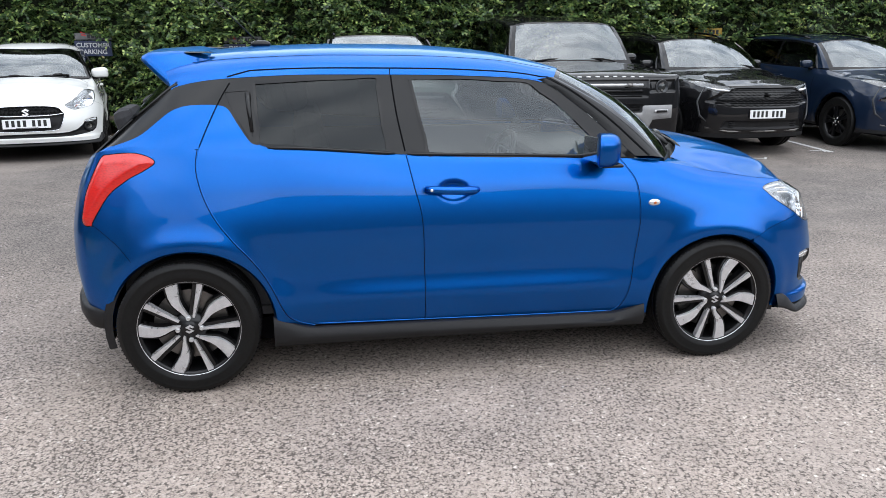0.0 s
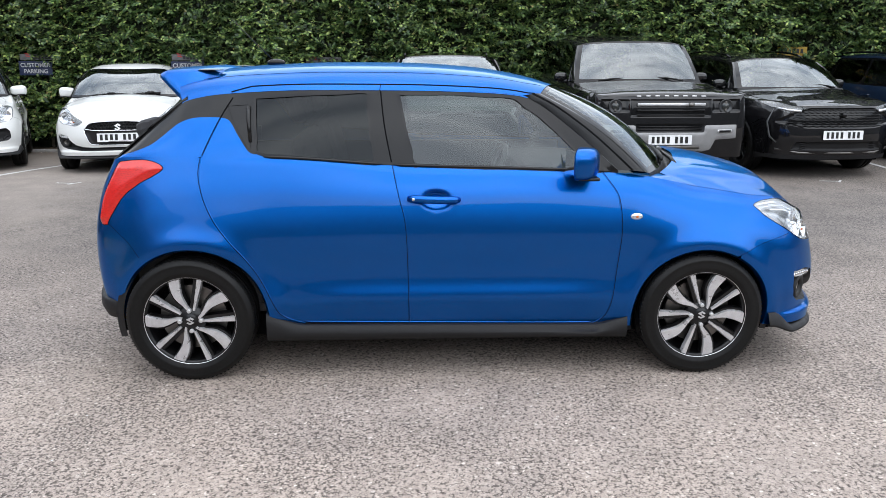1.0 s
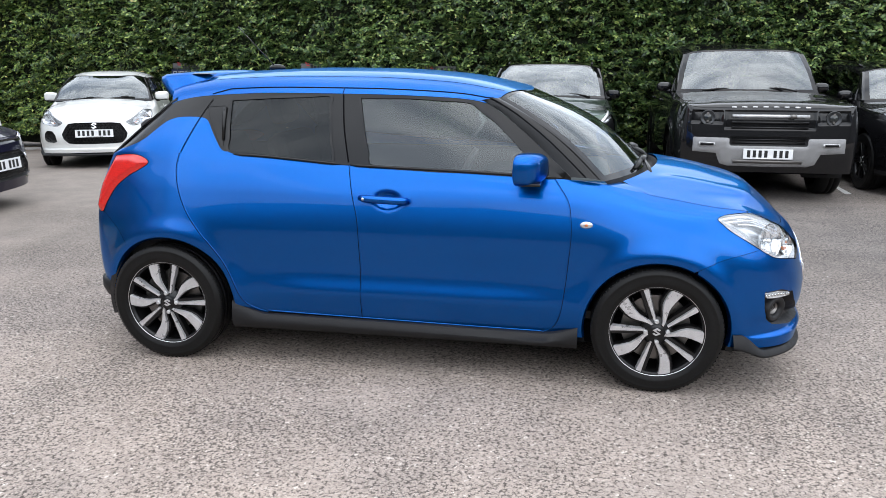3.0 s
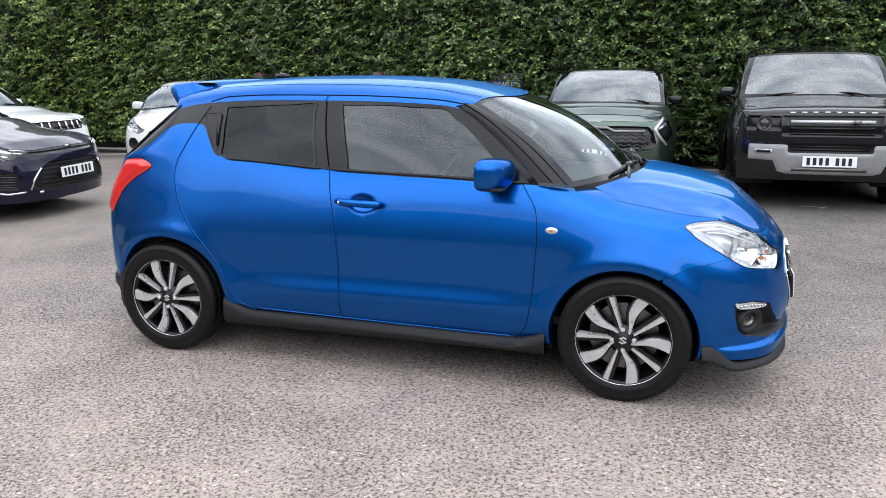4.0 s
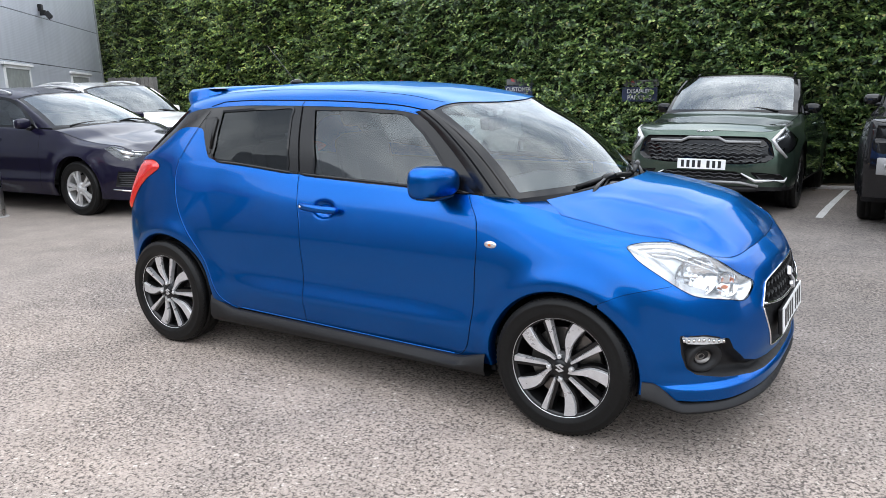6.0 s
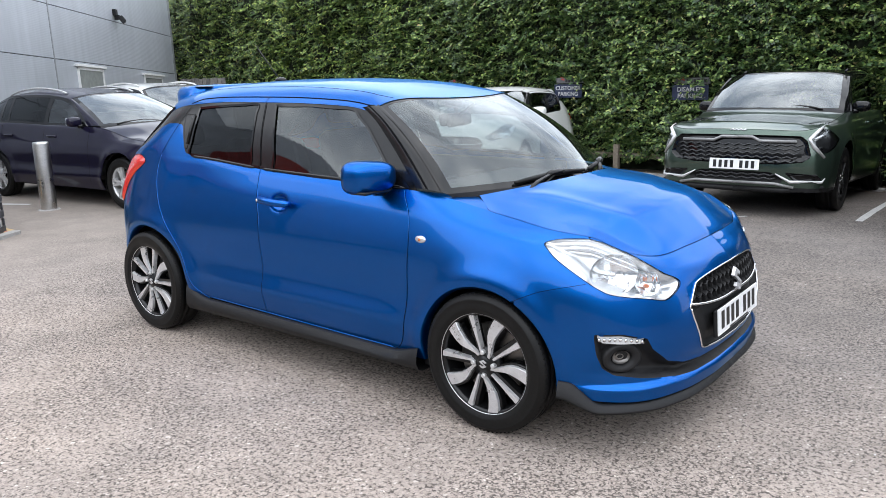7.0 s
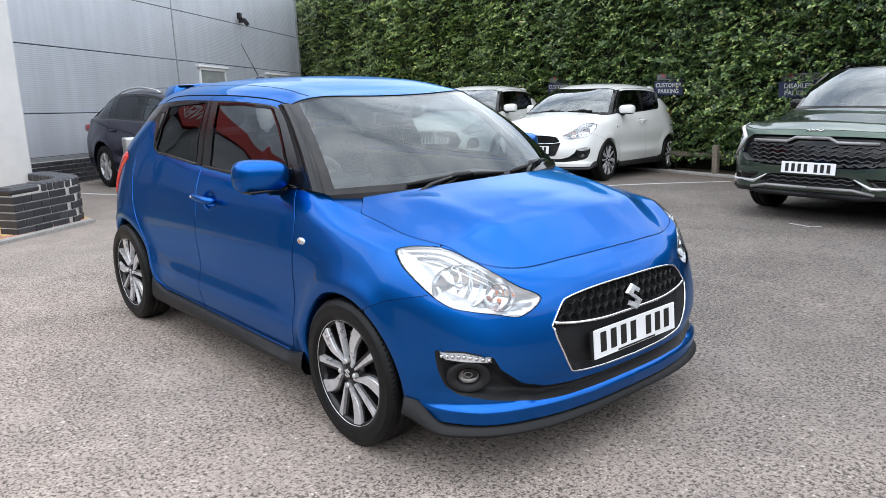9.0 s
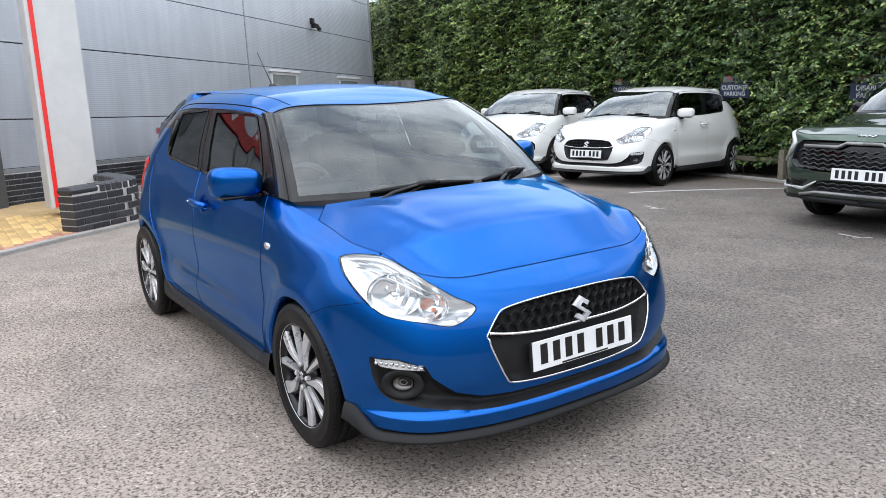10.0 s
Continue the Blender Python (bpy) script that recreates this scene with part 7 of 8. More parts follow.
    TT = B.top(np.linspace(B.k[3] * 0.6, B.k[10], 300))
    tzf, tyf = (lambda x: np.interp(x, TT[:, 0], TT[:, 2])), (lambda x: np.interp(x, TT[:, 0], TT[:, 1]))
    base_x = xc - 0.20
    zr, zf = H - p.get("rear_drop", 0.11), H - p.get("front_drop", 0.13)
    RX = [xt, xt + 0.5 * (xr - xt), xr, xr + 0.25 * (xh - xr), xr + 0.6 * (xh - xr), xh - 0.12, xh - 0.04, 0.5 * (xh + base_x), base_x]
    RZ = [float(tzf(xt)) + 0.01, 0.5 * (float(tzf(xt)) + zr), zr, H - 0.085, H - 0.08, zf, zf - 0.03, 0.5 * (zf - 0.03 + float(tzf(base_x))) + 0.02, float(tzf(base_x)) + 0.008]
    RY = [float(tyf(xt)) - 0.02, 0.5 * (float(tyf(xt)) + yt) - 0.01, yt - 0.02, yt, yt, yt - 0.01, yt - 0.005, 0.5 * (yt + float(tyf(base_x))), float(tyf(base_x)) - 0.002]
    xs = np.linspace(RX[0], RX[-1], 110)
    tz, ty = tzf(xs), tyf(xs)
    ez, ey = np.maximum(spline(RX, RZ, xs), tz + 0.002), spline(RX, RY, xs)

    def side_at(x, z):
        hgt = np.maximum(np.interp(x, xs, ez) - np.interp(x, xs, tz), 1e-3)
        a = np.clip((z - np.interp(x, xs, tz)) / hgt, 0, 1)
        return np.stack([x, (1 - a) * np.interp(x, xs, ty) + a * np.interp(x, xs, ey) + 0.015 * np.sin(math.pi * a), z], -1)
    XG = np.repeat(xs[:, None], 18, 1)
    WZ = tz[:, None] + (ez - tz)[:, None] * np.linspace(0, 1, 18)[None]
    wins = []
    for x0, x1, dark in p["windows"]:
        up, lo = [], []
        for x in np.linspace(x0, x1, 9):
            xx = np.array(x)
            up.append((x, float(np.interp(xx, xs, ez)) - 0.035))
            lo.append((x, float(np.interp(xx, xs, tz)) + 0.028))
        pts = [q for q in up if q[1] > float(np.interp(q[0], xs, tz)) + 0.06] + [q for q in lo[::-1] if float(np.interp(q[0], xs, ez)) - 0.035 > q[1] + 0.03]
        wins.append((straight(pts, 2), dark))
    X2, Zs, sreg, _ = snapped_grid(XG, WZ, [("w%d" % i, q) for i, (q, d) in enumerate(wins)], [(q, True) for q, d in wins], lambda a, b: np.full(a.shape, "pillar", dtype=object), 0.04)
    PS = side_at(X2, Zs)
    for mir in ("only", None):
        sheet("side_frame", PS, [tuple(q) for q in np.argwhere(sreg == "pillar")], M[p.get("pillar", "gloss_black")], root, mir)
        for i, (q, dark) in enumerate(wins):
            ob = sheet("side_window", PS - np.array([0, 0.004, 0]), [tuple(u) for u in np.argwhere(sreg == "w%d" % i)], M["glass_dark" if dark else "glass"], root, mir)
            if ob:
                ob.visible_shadow = False

    def roof_at(q, r):
        x0, x1 = xr - 0.03 + 0.05 * np.abs(q) ** 3, xh + 0.08 - 0.15 * np.abs(q) ** 2.2
        x = x0 + (x1 - x0) * r
        xe = np.clip(x, RX[2], xh - 0.06)
        ye, ze = spline(RX, RY, xe), spline(RX, RZ, xe) - 0.004
        zc = H - (H - (zf + 0.055)) * smooth_step(0.45, 1.05, r) - (H - zr - 0.06) * smooth_step(0.5, -0.05, r)
        w_ = p.get("roof_flat", 6.0)
        return np.stack([x, q * (ye + 0.004), zc - (zc - ze) * (0.25 * np.abs(q) ** 2 + 0.75 * np.abs(q) ** w_)], -1)
    qv = np.linspace(-1, 1, 31)
    qv = np.sign(qv) * (1 - (1 - np.abs(qv)) ** 1.35)
    Q_, R_ = np.meshgrid(qv, np.linspace(0, 1, 30), indexing="ij")
    PR = roof_at(Q_, R_)
    sheet("roof", PR, all_faces(PR), M[p.get("roof", p["colour"])], root)
    n = 31
    head_c = roof_at(np.linspace(-0.94, 0.94, n), np.ones(n)) - np.array([0, 0, 0.004])
    yc = float(tyf(xc)) - 0.03
    cy = np.linspace(-yc, yc, n)
    bow = p.get("screen_bow", 0.2)
    cowl_c = np.stack([xc + bow * (1 - (np.abs(cy) / yc) ** 2.1), cy, belt + 0.01 + 0 * cy], -1)
    vt = np.linspace(0, 1, 20)[:, None]
    d0 = cowl_c[0] * (1 - vt) + head_c[0] * vt + np.sin(math.pi * vt) * np.array([0.02, -0.01, 0.015])
    d1 = cowl_c[-1] * (1 - vt) + head_c[-1] * vt + np.sin(math.pi * vt) * np.array([0.02, 0.01, 0.015])
    PW = coons(cowl_c, head_c, d0, d1)
    uu, vv_ = np.meshgrid(np.linspace(-1, 1, n), vt[:, 0], indexing="ij")
    PW += (0.02 * (1 - uu ** 2) * np.sin(math.pi * vv_))[..., None] * np.array([0.6, 0, 0.8])
    fr = all_faces(PW)
    bl = {f_ for f_ in fr if f_[0] in (0, n - 2) or f_[1] in (0, 18)}
    ws = sheet("windscreen", PW, [f_ for f_ in fr if f_ not in bl], M["glass_parked"], root)
    ws.visible_shadow = False
    sheet("screen_border", PW, list(bl), M["gloss_black"], root)
    for sg in (-1, 1):
        line = d0 if sg < 0 else d1
        t_ = np.linspace(0, 1, 20)
        x = base_x + (xh - 0.06 - base_x) * t_
        out = np.stack([x, sg * (spline(RX, RY, x) + 0.002), spline(RX, RZ, x)], -1)
        g = np.stack([out * (1 - k) + line * k + np.array([0.012, sg * 0.012, 0.004]) * math.sin(math.pi * k) for k in np.linspace(0, 1, 5)])
        sheet("front_pillar", g, all_faces(g), M[p.get("a_pillar", p["colour"])], root)
    # bonnet
    sa, sb = B.s_of(xc + 0.07), B.s_of(fx(3.045), 0.67 * hw / 0.848)
    rt = B.top(np.linspace(sa, sb, 24))
    nt = B.top(np.linspace(sb, B.S, 16))
    front_c = np.concatenate([mirrored(nt), nt[-2::-1]])
    ry = np.linspace(-rt[0, 1], rt[0, 1], 31)
    rear_c = np.stack([rt[0, 0] + (bow - 0.02) * (1 - (np.abs(ry) / rt[0, 1]) ** 2.3), ry, rt[0, 2] + p.get("dome", 0.035) * 0.8 * (1 - (ry / rt[0, 1]) ** 2)], -1)
    PB = coons(rear_c, front_c, mirrored(rt), rt)
    ub, vb = np.meshgrid(np.linspace(-1, 1, 31), np.linspace(0, 1, 24), indexing="ij")
    PB[..., 2] += p.get("dome", 0.035) * (1 - np.abs(ub) ** 2.6) * np.sin(math.pi * np.clip(0.1 + 0.9 * vb, 0, 1)) ** 0.8 + 0.008 * np.exp(-((np.abs(ub) - 0.62) / 0.07) ** 2) * np.sin(math.pi * vb)
    sheet("bonnet", PB, all_faces(PB), col, root)
    for line in (PB[0], PB[-1], PB[:, -1]):
        ribbon("panel_gap", [(q + np.array([0, 0, 0.002]), np.array([0.2, 0, 0.95])) for q in line], 0.007, M["seam"], root)
    k = np.linspace(0, 1, n)
    low = np.stack([np.interp(k, np.linspace(0, 1, 31), PB[:, 0, c]) for c in range(3)], -1)
    g = np.stack([cowl_c, 0.5 * (cowl_c + low) - np.array([0, 0, 0.03]), low - np.array([0, 0, 0.01])])
    sheet("cowl_panel", g, all_faces(g), M["plastic"], root)
    for sg in (-1, 1):
        tl_ = B.top(np.linspace(B.s_of(base_x - 0.02), sa, 14)) * np.array([1, sg, 1])
        g = np.stack([tl_, tl_ * 0 + np.array([xc + 0.02, sg * (yc - 0.08), belt - 0.01])])
        sheet("wing_ledge", g, all_faces(g), col, root)
    # tail
    yq = np.linspace(-1, 1, 17)
    top_c = roof_at(yq * 0.93, np.zeros(17)) - np.array([0, 0, 0.006])
    half = B.top(np.linspace(0, B.k[3], 9))
    bot_c = np.concatenate([mirrored(half)[::-1], half[1:]])
    e = np.linspace(0, 1, 10)[:, None]
    PG = coons(bot_c, top_c, bot_c[0] * (1 - e) + top_c[0] * e, bot_c[-1] * (1 - e) + top_c[-1] * e)
    sheet("rear_window", PG, all_faces(PG), M["glass_dark"], root)
    for sg in (-1, 1):
        xx = np.linspace(xt, xr, 10)
        o_ = np.stack([xx, sg * spline(RX, RY, xx), spline(RX, RZ, xx)], -1)
        i_ = PG[0] if sg < 0 else PG[-1]
        g = np.stack([o_, i_])
        sheet("tail_pillar", g, all_faces(g), col, root)
        # tail light
        c = B.at(np.array([B.k[3]]), np.array([belt - 0.12]), 0.002)[0]
        bm = bmesh.new()
        mesh_uv_sphere(bm, (c[0], sg * c[1], c[2]), (0.11, 0.04, 0.06), 16, 10, 0.6)
        part("tail_light", bm, M["red_deep"], root, "red tail light", smooth=True)
    # nose fittings
    def noses(pts):
        q = np.array(pts, float)
        keep, B.push = B.push, []
        r = B.at(B.s_front(q[:, 0]), q[:, 1], q[:, 2])
        B.push = keep
        r[:, 1] = np.where(q[:, 0] == 0, 0.0, np.copysign(np.abs(r[:, 1]), q[:, 0]))
        return [Vector(u) for u in r]
    for nm, pts, rad, mt, both in p["bars"]:
        for sg in ((-1, 1) if both else (1,)):
            bm = bmesh.new()
            tube(bm, noses([(sg * y, z, l) for y, z, l in pts]), rad, 6)
            part(nm, bm, M[mt], root, smooth=True)
    pz, plift = p["plate"]
    q = noses([(0.0, pz, plift)])[0]
    plate = new("number_plate")
    plate.parent = root
    plate.matrix_basis = pose(q.x, 0, pz, -3, 0, 90)
    box_part("plate", (-0.26, 0.26, -0.003, 0.004, -0.0555, 0.0555), M["plate_white"], plate, 0.002)
    bars(7, 0.46, 0.078, 0.018, M["plate_bars"], (0, -0.0042, 0), plate)
    # mirrors, cabin, wheels, rails
    for sg in (-1, 1):
        mir = new("door_mirror")
        mir.parent = root
        bm = bmesh.new()
        yq_ = float(tyf(base_x - 0.15))
        mesh_uv_sphere(bm, (base_x - 0.14, sg * (yq_ + 0.09), belt + 0.06), (0.062, 0.095, 0.062), 20, 12, 0.7)
        part("mirror_shell", bm, M[p.get("mirror", p["colour"])], mir, smooth=True)
        bm = bmesh.new()
        box(bm, base_x - 0.197, base_x - 0.182, sg * (yq_ + 0.09) - 0.075, sg * (yq_ + 0.09) + 0.075, belt + 0.015, belt + 0.105, 0.004)
        part("mirror_glass", bm, M["chrome"], mir)
        bm = bmesh.new()
        tube(bm, [(base_x - 0.12, sg * (yq_ + 0.06), belt + 0.01), (base_x - 0.10, sg * (yq_ - 0.01), belt + 0.0)], 0.03, 10)
        part("mirror_foot", bm, M["gloss_black"], mir, smooth=True)
        for hx in p["handles"]:
            pp = B.at(np.array([B.s_of(hx)]), np.array([belt - 0.13]), 0.012)[0]
            bm = bmesh.new()
            tube(bm, [(pp[0] - 0.1, sg * (pp[1] - 0.01), pp[2]), (pp[0] - 0.07, sg * (pp[1] + 0.006), pp[2]), (pp[0] + 0.07, sg * (pp[1] + 0.006), pp[2]), (pp[0] + 0.1, sg * (pp[1] - 0.01), pp[2])], 0.014, 8)
            part("door_handle", bm, col, root, smooth=True)
        if p.get("roof_rail"):
            bm = bmesh.new()
            rl = [roof_at(np.array(sg * 0.84), np.array(r)) for r in np.linspace(0.06, 0.86, 16)]
            tube(bm, [Vector(u) + Vector((0, 0, 0.012 + 0.03 * math.sin(math.pi * i / 15) ** 0.4)) for i, u in enumerate(rl)], 0.014, 8)
            part("roof_rail", bm, M[p["roof_rail"]], root, smooth=True)
        for x in (0.0, wb):
            build_wheel(p["style"], wr, p["rim"], p.get("tyre_w", 0.225), root, (x, sg * (hw - 0.02 - p.get("tyre_w", 0.225) / 2), wr), sg, 0.4 + x, detail=False)
    box_part("underbody", (-ro + 0.15, wb + fo - 0.25, -hw * 0.72, hw * 0.72, p["clear"] - 0.03, p["clear"] + 0.07), M["seam"], root)
    box_part("engine_core", (wb + 0.3, wb + fo - 0.16, -hw * 0.62, hw * 0.62, p["clear"], p["nose_z"] - 0.12), M["seam"], root)
    box_part("floor_pan", (-0.5, xc, -hw * 0.8, hw * 0.8, p["clear"] + 0.12, p["clear"] + 0.18), M["cabin"], root)
    for sg in (-1, 1):
        box_part("door_card", (-0.4, xc - 0.2, sg * hw * 0.80 - 0.02, sg * hw * 0.80 + 0.02, p["clear"] + 0.1, belt - 0.03), M["cabin"], root)
        seat = new("front_seat")
        seat.parent = root
        sx = xh - 0.55
        bm = bmesh.new()
        box(bm, sx - 0.2, sx + 0.3, sg * 0.38 - 0.24, sg * 0.38 + 0.24, belt - 0.48, belt - 0.34, 0.05)
        part("cushion", bm, M["cloth"], seat)
        bm = bmesh.new()
        box(bm, -0.07, 0.07, -0.24, 0.24, 0, 0.6, 0.06, pose(sx - 0.2, sg * 0.38, belt - 0.40, 0, -14, 0))
        box(bm, -0.05, 0.05, -0.13, 0.13, 0.64, 0.82, 0.045, pose(sx - 0.2, sg * 0.38, belt - 0.40, 0, -14, 0))
        part("backrest", bm, M["cloth"], seat)
    box_part("dashboard", (xc - 0.55, xc - 0.02, -hw * 0.76, hw * 0.76, belt - 0.35, belt - 0.03), M["cabin"], root, 0.06)
    lin = (PR[1:-1, 1:-2] - np.array([0, 0, 0.035])) * np.array([1, 0.96, 1])
    sheet("headlining", lin, all_faces(lin), M["headliner"], root)
    for a, b in (((xc + bow - 0.03, 0.10, belt + 0.022), (xc + 0.08, -0.55, belt + 0.02)), ((xc + 0.12, 0.58, belt + 0.02), (xc + bow - 0.05, 0.12, belt + 0.035))):
        wp = new("wiper")
        wp.parent = root
        bm = bmesh.new()
        tube(bm, [Vector(a).lerp(Vector(b), t) + Vector((-0.02, 0, 0.03)) * math.sin(math.pi * t) for t in np.linspace(0, 1, 7)], 0.011, 6)
        part("blade", bm, M["rubber"], wp, smooth=True)
    return root, noses


def stand(root, axle_x, x, y, turn, label, dip=0.0):
    """Puts a car with the point axle_x of its own length at (x, y), on the ground."""
    c, s = math.cos(radians(turn)), math.sin(radians(turn))
    ox, oy = x - axle_x * c, y - axle_x * s
    reach = axle_x - 0.85
    rear, front = float(ground_z(ox, oy)), float(ground_z(ox + reach * c, oy + reach * s))
    root.matrix_world = pose(ox, oy, rear + dip, 0, -math.degrees(math.atan2(front - rear, reach)), turn)
    tagged(root, label, "car", "parked cars")


# two white hatchbacks of the same model
white = hatchback("small_hatchback", "white_paint", 260, 52, hero=False)
stand(white, 3.22, -2.79, 5.93, -78, "white small hatchback parked nose-out before the hedge")
white2 = hatchback("small_hatchback", "white_paint", 260, 52, hero=False, sport=True)
stand(white2, 3.22, -4.95, 5.88, -66, "white small hatchback with a wide black sports grille")

# grey-green crossover
GG = [("grille", [(0, 0.835), (0.43, 0.835), (0.64, 0.83), (0.70, 0.78), (0.74, 0.62), (0.66, 0.56), (0.43, 0.535), (0, 0.53)], "gloss_black", 0.03, "black patterned grille"),
      ("lower_intake", [(0, 0.455), (0.36, 0.455), (0.50, 0.40), (0.48, 0.34), (0, 0.335)], "plastic", 0.03, "black lower intake"),
      ("corner_intake", [(0.50, 0.455), (0.80, 0.44), (0.86, 0.36), (0.62, 0.35)], "gloss_black", 0.03, ""),
      ("headlight", [(0.71, 0.835), (0.83, 0.92), (0.90, 0.90), (0.915, 0.80), (0.86, 0.66), (0.79, 0.655)], "lens", 0.0, "clear boomerang headlight")]
gbars = [("daylight_blade", [(0.89, 0.935, 0.006), (0.80, 0.89, 0.008), (0.715, 0.80, 0.010), (0.76, 0.72, 0.008), (0.84, 0.615, 0.006)], [0.010, 0.020, 0.025, 0.022, 0.014], "silver", True),
         ("grille_brow", [(0.0, 0.815, 0.010), (0.16, 0.815, 0.010), (0.24, 0.775, 0.008), (0.60, 0.775, 0.006)], 0.017, "bumper_silver", True),
         ("skid_trim", [(0.0, 0.335, 0.02), (0.42, 0.335, 0.018), (0.60, 0.30, 0.012)], 0.016, "bumper_silver", True),
         ("corner_trim", [(0.42, 0.44, 0.012), (0.56, 0.36, 0.012), (0.84, 0.36, 0.01), (0.86, 0.40, 0.006)], [0.006, 0.018, 0.016, 0.006], "silver", True),
         ("front_splitter", [(0.0, 0.265, 0.0), (0.5, 0.265, 0.0), (0.86, 0.30, 0.0)], 0.03, "plastic", True),
         ("emblem", [(-0.085, 0.880, 0.006), (-0.055, 0.905, 0.006), (-0.045, 0.880, 0.006), (-0.015, 0.905, 0.006), (0.0, 0.880, 0.006), (0.03, 0.905, 0.006), (0.055, 0.880, 0.006), (0.085, 0.905, 0.006)], 0.007, "lamp_white", False),
         ("lamp_core", [(0.77, 0.80, -0.02), (0.82, 0.82, -0.02), (0.88, 0.86, -0.02)], 0.020, "lamp_white", True),
         ("lamp_core", [(0.78, 0.70, -0.03), (0.84, 0.705, -0.03)], 0.018, "gloss_black", True)]
for r_ in range(5):
    gbars.append(("grille_wave", [(y, 0.735 - 0.042 * r_ + (0.010 if i % 2 else -0.010), -0.008) for i, y in enumerate(np.linspace(-0.66 + 0.015 * r_, 0.66 - 0.015 * r_, 26))], 0.0075, "grille_grey", False))
for r_ in range(2):
    gbars.append(("intake_wave", [(y, 0.425 - 0.04 * r_ + (0.008 if i % 2 else -0.008), -0.01) for i, y in enumerate(np.linspace(-0.42, 0.42, 16))], 0.0075, "grille_grey", False))
green, _ = family_car("crossover_car", dict(colour="green_paint", wb=2.68, fo=0.93, ro=0.90, hw=0.932, clear=0.25, nose_z=0.905, belt=1.085, height=1.635, cowl=2.28, header=1.76, tail_top=-0.45, tail=-0.75,
               rail_hw=0.72, roof_flat=8.0, boxy=0.45, wheel=0.355, rim=0.235, style="dark5", doors=(0.05, 1.05, 2.10), windows=((-0.45, 0.10, 1), (0.16, 1.0, 1), (1.06, 2.0, 0)), fronts=GG, bars=gbars,
               plate=(0.525, 0.012), handles=(0.25, 1.25), roof="gloss_black", a_pillar="gloss_black", roof_rail="gloss_black", mirror="gloss_black", lamp="alloy_dark", cladding=0.30, nose_slope=0.5, screen_bow=0.24))
stand(green, 3.61, 1.585, 5.08, -89.6, "grey-green crossover car with a black patterned grille, parked nose-out")

# black boxy off-roader
DD = [("fascia", [(0, 1.02), (0.48, 1.02), (0.48, 0.80), (0, 0.80)], "gloss_black", 0.012, ""),
      ("headlight", [(0.49, 1.015), (0.83, 1.02), (0.84, 0.86), (0.49, 0.855)], "gloss_black", 0.02, "square black headlight surround"),
      ("lower_grille", [(0, 0.735), (0.42, 0.735), (0.40, 0.63), (0, 0.63)], "plastic", 0.03, "black lower grille"),
      ("bumper_plate", [(0, 0.628), (0.405, 0.628), (0.425, 0.715), (0.80, 0.72), (0.80, 0.56), (0.55, 0.545), (0.50, 0.43), (0.42, 0.405), (0, 0.40)], "bumper_silver", -0.01, "silver bumper plate")]
dbars = [("fog_frame", [(0.565, 0.645, 0.004), (0.735, 0.648, 0.004)], 0.024, "silver", True), ("silver_bar", [(-0.40, 0.955, 0.01), (0.40, 0.955, 0.01)], 0.020, "silver", False),
         ("fog_slot", [(0.58, 0.645, 0.018), (0.72, 0.648, 0.018)], 0.016, "gloss_black", True),
         ("bumper_mesh", [(-0.36, 0.46, 0.012), (0.36, 0.46, 0.012)], 0.022, "disc", False),
         ("grille_slat", [(-0.40, 0.885, -0.004), (0.40, 0.885, -0.004)], 0.018, "trim_black", False),
         ("grille_slat", [(-0.40, 0.83, -0.004), (0.40, 0.83, -0.004)], 0.012, "trim_black", False),
         ("grille_slat", [(-0.38, 0.70, -0.012), (0.38, 0.70, -0.012)], 0.009, "trim_black", False),
         ("grille_slat", [(-0.38, 0.665, -0.012), (0.38, 0.665, -0.012)], 0.009, "trim_black", False),
         ("badge", [(0.20, 0.955, 0.028), (0.26, 0.955, 0.028)], 0.026, "disc", False)]
for k in range(8):
    y = -0.385 + 0.11 * k
    dbars.append(("bonnet_mark", [(y - 0.026, 1.062, 0.004), (y + 0.026, 1.062, 0.004)], 0.010, "silver", False))
offroad, dn = family_car("off_road_car", dict(colour="black_paint", wb=3.02, fo=0.87, ro=0.88, hw=0.985, clear=0.33, nose_z=1.065, belt=1.17, height=1.83, cowl=2.42, header=2.02, tail_top=-0.72, tail=-0.84,
               rail_hw=0.76, wheel=0.375, rim=0.25, style="dark5", tyre_w=0.26, doors=(0.1, 1.2, 2.2), windows=((-0.7, 0.1, 1), (0.2, 1.15, 1), (1.25, 2.2, 0)), fronts=DD, bars=dbars, plate=(0.545, 0.020),
               handles=(0.3, 1.4), boxy=0.9, nose_slope=0.35, shoulder=0.75, flare=0.035, roof_flat=9.0, screen_bow=0.08, rear_drop=0.10, front_drop=0.175, dome=0.03))
for sg in (-1, 1):
    c = dn([(sg * 0.66, 0.935, -0.008)])[0]
    hl = new("headlight")
    hl.parent = offroad
    bm = bmesh.new()
    lathe(bm, [(0.082, 0.0), (0.077, 0.012), (0.070, 0.0), (0.03, -0.012), (0.0, -0.014)], 28, "z", Matrix.Translation(c) @ pose(0, 0, 0, 0, 90, 0))
    part("lamp_ring", bm, M["grille_grey"], hl, smooth=True)
    box_part("lamp_bar", (-0.002, 0.006, -0.012, 0.012, -0.055, 0.055), M["disc"], hl, 0.003, Matrix.Translation(c))
    bm = bmesh.new()
    lathe(bm, [(0.0, 0.010), (0.03, 0.006), (0.045, -0.004)], 24, "z", Matrix.Translation(c) @ pose(0, 0, 0, 0, 90, 0))
    part("lamp_lens", bm, M["window_pane"], hl, smooth=True)
